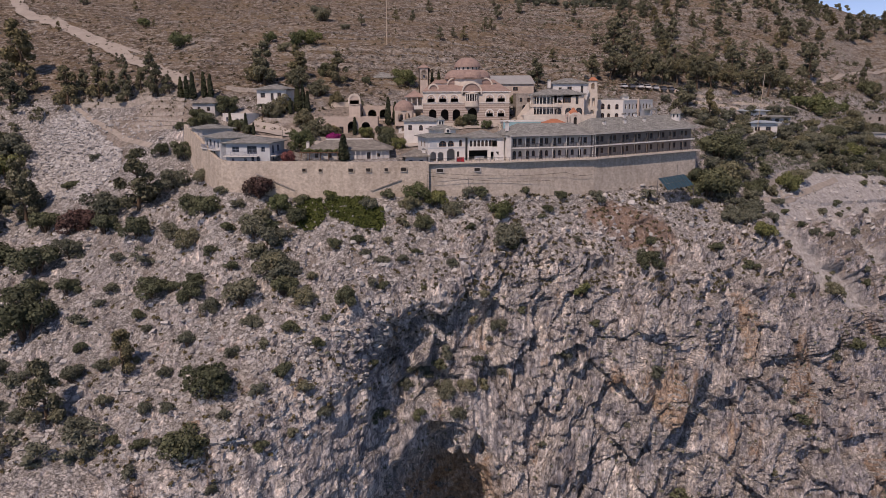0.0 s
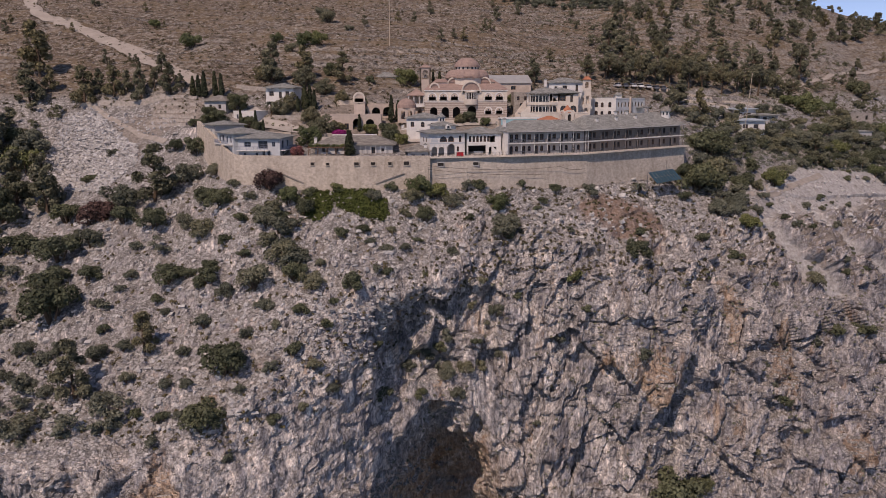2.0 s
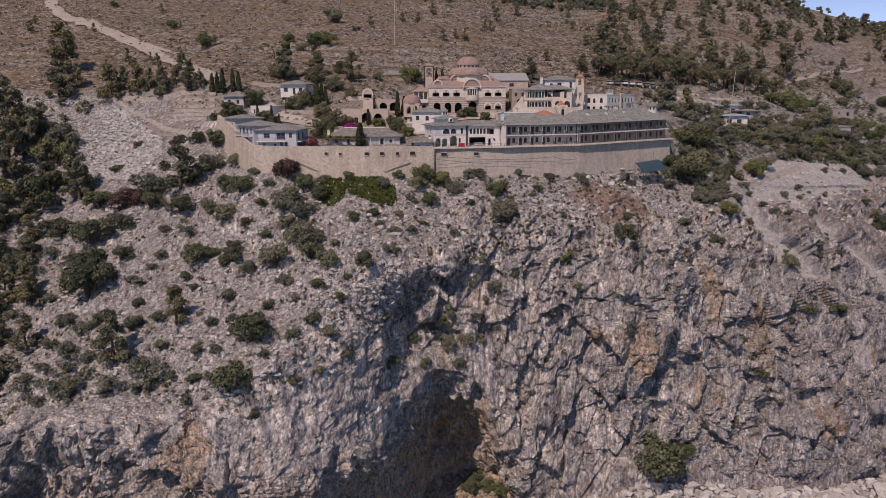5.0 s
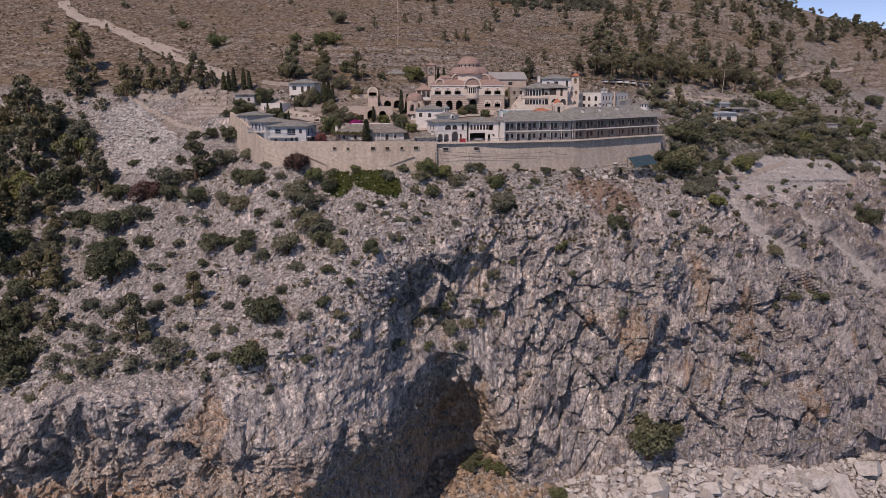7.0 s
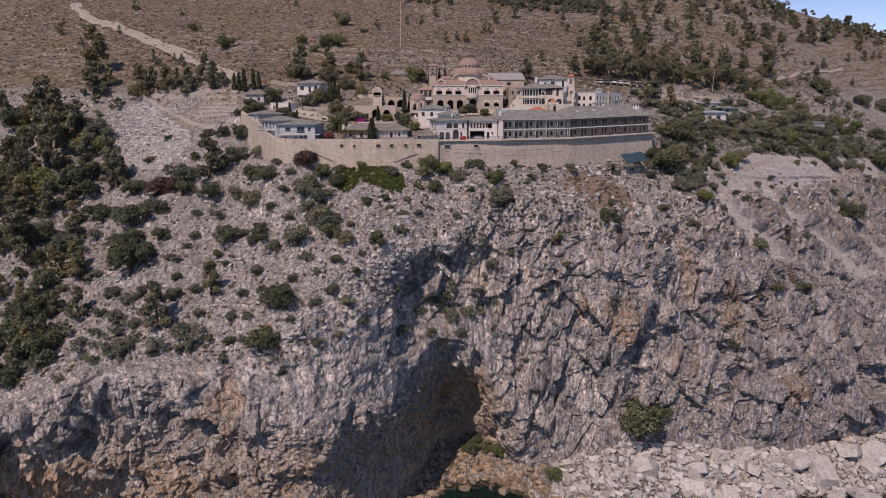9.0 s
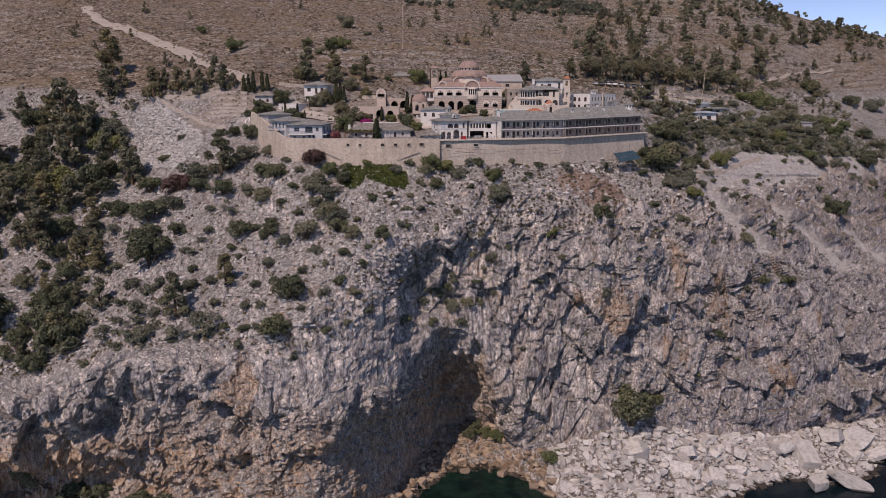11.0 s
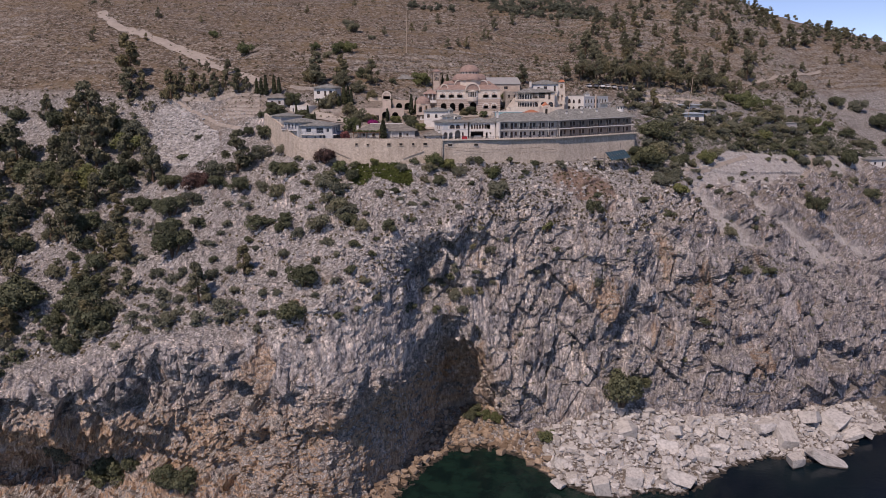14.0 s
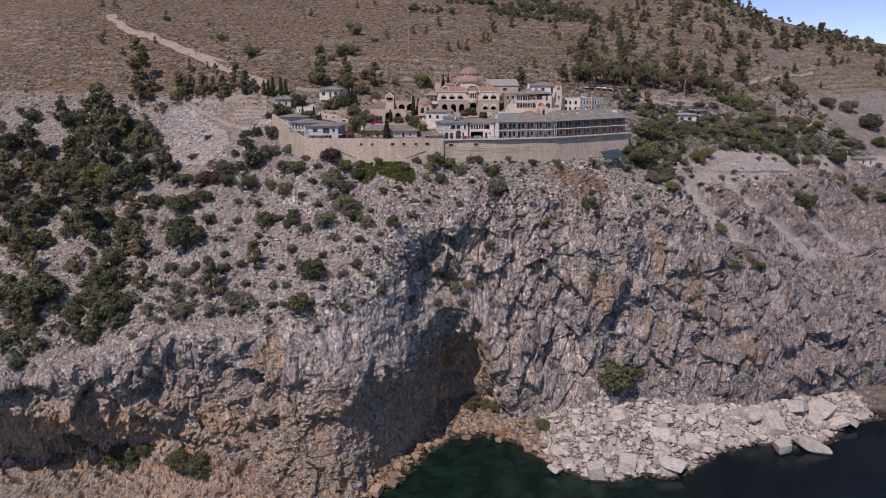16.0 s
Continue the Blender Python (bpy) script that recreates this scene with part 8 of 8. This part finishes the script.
# thickets filling the far flanks
for z0, z1, x0, x1, n, m, w in ((4.6, 6.9, -205, -105, 210, LEAF_DARK, "dark evergreen thicket on the western slope"), (4.6, 6.9, -205, -60, 110, LEAF_OLIVE, "grey-green thicket on the western slope"), (7.0, 9.4, -205, -112, 90, LEAF_PINE, "brownish green thicket below the western hill"),
                                (6.9, 9.2, 80, 215, 60, LEAF_OLIVE, "grey-green olive thicket on the eastern plateau"), (7.2, 9.2, 78, 215, 40, LEAF_DARK, "dark thicket on the eastern plateau"), (9.6, 12.4, 70, 215, 230, LEAF_PINE, "brownish green scrub on the eastern hill")):
    p = scatter(z0, z1, x0, x1, n)
    p = p[np.array([vnoise(p / 22.0, 5) > -0.25])[0]]
    sz = rs.uniform(0.9, 2.3, len(p))
    lobes = np.repeat(p, 6, 0) + rs.normal(0, 0.55, (6 * len(p), 3)) * np.repeat(sz, 6)[:, None] + np.repeat(sz, 6)[:, None] * np.array([0, 0, 0.75])
    tufts("thicket", lobes, np.repeat(sz, 6) * 0.62, 60, m, w, 0.28)
# the olive grove on the headland
taken = []
for q in scatter(7.05, 9.9, 82, 200, 2600):
    if len(taken) < 230 and all((q[0] - a) ** 2 + (q[1] - b) ** 2 > 19 for a, b in taken) and (((q[0] - 140) / 42) ** 2 + ((q[1] - 250 - 0.25 * (q[0] - 140)) / 30) ** 2 < 1.0 or (q[1] > 206 and vnoise(np.array([q]) / 19.0, 9)[0] > 0.1)):
        taken.append((q[0], q[1]))
        plant("GROVE", (q[0], q[1], q[2] - 0.1), spin.uniform(1.9, 3.1))
# shrubs on the ribs between the chutes, and down the edge of the cliff beside the wing
for q in scatter(5.3, 7.2, 92, 200, 70):
    plant("OLIVE" if spin.random() < 0.6 else "DARK", (q[0], q[1], q[2] - 0.2), spin.uniform(0.6, 1.7))
for x, y, s in ((79, 198, 3.4), (83, 196, 3.0), (86, 201, 3.2), (80, 190, 2.6), (84, 189, 2.4), (88, 192, 2.6), (86, 184, 2.2), (91, 186, 2.0), (90, 196, 2.8), (94, 200, 2.6), (82, 205, 3.2), (89, 207, 3.0)):
    plant("GROVE", (x, y, ground_at(x, y) - 0.2), s)
for q in scatter(4.9, 6.9, -172, -98, 42):
    plant("PINE", (q[0], q[1], q[2] - 0.2), spin.uniform(2.6, 4.4))
# the string of trees that runs down the slope from the garden wall
for x, y, s in ((-36.5, 161, 2.6), (-35.5, 157.5, 3.0), (-34.2, 154, 3.2), (-36.6, 152, 2.6), (-32.4, 150, 3.2), (-30.4, 146, 3.0), (-28.6, 147.2, 2.4), (-31.6, 156, 2.4), (-28.8, 143.4, 2.6)):
    plant("GROVE", (x, y, ground_at(x, y) - 0.2), s)
# the wood high on the hill
p = scatter(11.72, 12.35, -14, 104, 330)
p = p[vnoise(p / 24.0, 15) > -0.35]
sz = rs.uniform(1.0, 2.4, len(p))
lobes = np.repeat(p, 5, 0) + rs.normal(0, 0.5, (5 * len(p), 3)) * np.repeat(sz, 5)[:, None] + np.repeat(sz, 5)[:, None] * np.array([0, 0, 0.9])
tufts("thicket", lobes, np.repeat(sz, 5) * 0.66, 40, LEAF_OLIVE, "grey-green wood on the upper hillside", 0.42)
# the wooded skyline in the east
p = scatter(11.6, 12.02, 150, 330, 190)
sz = rs.uniform(0.8, 2.4, len(p)) 
lobes = np.repeat(p, 5, 0) + rs.normal(0, 0.5, (5 * len(p), 3)) * np.repeat(sz, 5)[:, None] + np.repeat(sz, 5)[:, None] * np.array([0, 0, 0.9])
tufts("thicket", lobes, np.repeat(sz, 5) * 0.7, 30, LEAF_PINE, "dark wooded skyline of the eastern ridge", 0.45)
# far pines on the hill
for i in range(40):
    q = scatter(10.0, 12.7, -205, 215, 1)[0]
    plant("PINE", (q[0], q[1], q[2] - 0.2), spin.uniform(1.3, 2.6))
for i in range(30):
    q = scatter(10.2, 12.4, 60, 215, 1)[0]
    plant("PINE", (q[0], q[1], q[2] - 0.2), spin.uniform(1.6, 3.0))
for i in range(70):
    q = scatter(11.0, 12.0, 90, 300, 1)[0]
    plant("PINE", (q[0], q[1], q[2] - 0.2), spin.uniform(2.0, 3.4))

BOULDERS = [block(300 + i, 0.85, 0.17, 0.5) for i in range(7)]
BOULDER_MESHES = []
for bm in BOULDERS:
    bmesh.ops.bevel(bm, geom=bm.edges[:], offset=0.035, segments=1, affect="EDGES")
    BOULDER_MESHES.append(link_mesh("boulder", bm, BOULDER_STONE))


def boulder(x, y, z, size, tilt=(0, 0, 0), which=0, label="large angular white limestone boulder at the waterline"):
    ob = new("boulder", BOULDER_MESHES[which % 7])
    ob.matrix_world = Matrix.Translation((x, y, z)) @ Euler([radians(a) for a in tilt]).to_matrix().to_4x4() @ Matrix.Diagonal((*size, 1))
    return tagged(ob, label, "boulder", "boulders of the shore")


for i, (x, y, z, sx, sy, sz) in enumerate(((48.2, 124.5, 1.2, 2.6, 2.2, 4.2), (59.4, 129.0, 1.8, 3.0, 2.4, 3.6), (73.6, 128.8, 1.6, 4.4, 3.0, 3.0), (58.6, 145.5, 9.5, 5.2, 3.0, 3.2), (74.6, 142.8, 5.0, 3.6, 2.6, 3.0), (85.6, 142.0, 2.4, 2.6, 2.4, 2.6),
                                           (116.6, 139.6, 1.2, 2.4, 2.0, 2.5), (119.5, 153.0, 3.4, 5.0, 3.4, 2.6), (143.0, 164.0, 3.6, 5.0, 3.4, 3.4), (38.0, 139.0, 1.6, 2.4, 2.0, 2.6), (41.4, 132.5, 0.7, 1.7, 1.4, 1.5), (35.6, 128.5, 0.5, 2.0, 1.4, 1.2),
                                           (146.0, 157.5, 1.0, 3.2, 2.0, 1.4), (151.6, 158.6, 0.8, 2.4, 1.8, 1.3), (103.5, 149.0, 2.2, 2.0, 1.8, 1.7), (95.4, 147.2, 2.2, 2.2, 1.9, 1.9), (67.6, 136.4, 1.6, 2.2, 2.0, 2.0), (56.8, 134.6, 2.2, 3.4, 2.4, 1.9),
                                           (63.8, 130.4, 0.8, 1.6, 1.4, 1.7), (112.8, 156.0, 5.4, 3.6, 2.8, 2.6), (133.0, 163.0, 5.4, 3.8, 3.0, 3.0), (53.2, 128.8, 0.6, 2.0, 1.6, 1.6), (90.0, 139.6, 0.8, 1.8, 1.5, 1.5), (137.0, 157.0, 1.6, 2.6, 2.0, 1.8),
                                           (66.0, 147.0, 7.0, 2.6, 2.0, 2.2), (79.0, 149.0, 7.6, 2.8, 2.2, 2.2), (48.0, 138.0, 4.0, 2.4, 1.8, 1.8), (97.0, 153.0, 4.8, 2.4, 2.0, 2.0))):
    boulder(x, y, z + 1.1, (sx * 1.18, sy * 1.18, sz * 0.95), (spin.uniform(-28, 28), spin.uniform(-28, 28), spin.uniform(0, 360)), i)
boulder(127.5, 141.0, 1.8, (6.6, 2.6, 2.1), (6, 22, -18), 2, "long slanting slab of pale layered limestone in the water")
for x, y, z, s in ((-22, 117, 1.5, 2.4), (-10, 139, 0.8, 1.8), (-6, 146, 1.0, 1.6), (-2, 150, 0.8, 1.4), (8, 152.6, 0.8, 1.5), (20, 150.8, 0.9, 1.7), (-17, 122, 0.9, 1.9), (-32, 113, 1.2, 2.6), (29, 143, 0.7, 1.6)):
    b = boulder(x, y, z, (s, s * 0.8, s * 0.75), (spin.uniform(-15, 15), spin.uniform(-15, 15), spin.uniform(0, 360)), spin.randrange(7), "weathered ochre rock on the shore of the cove")
    b.data = b.data.copy()
    b.data.materials[0] = OCHRE_STONE
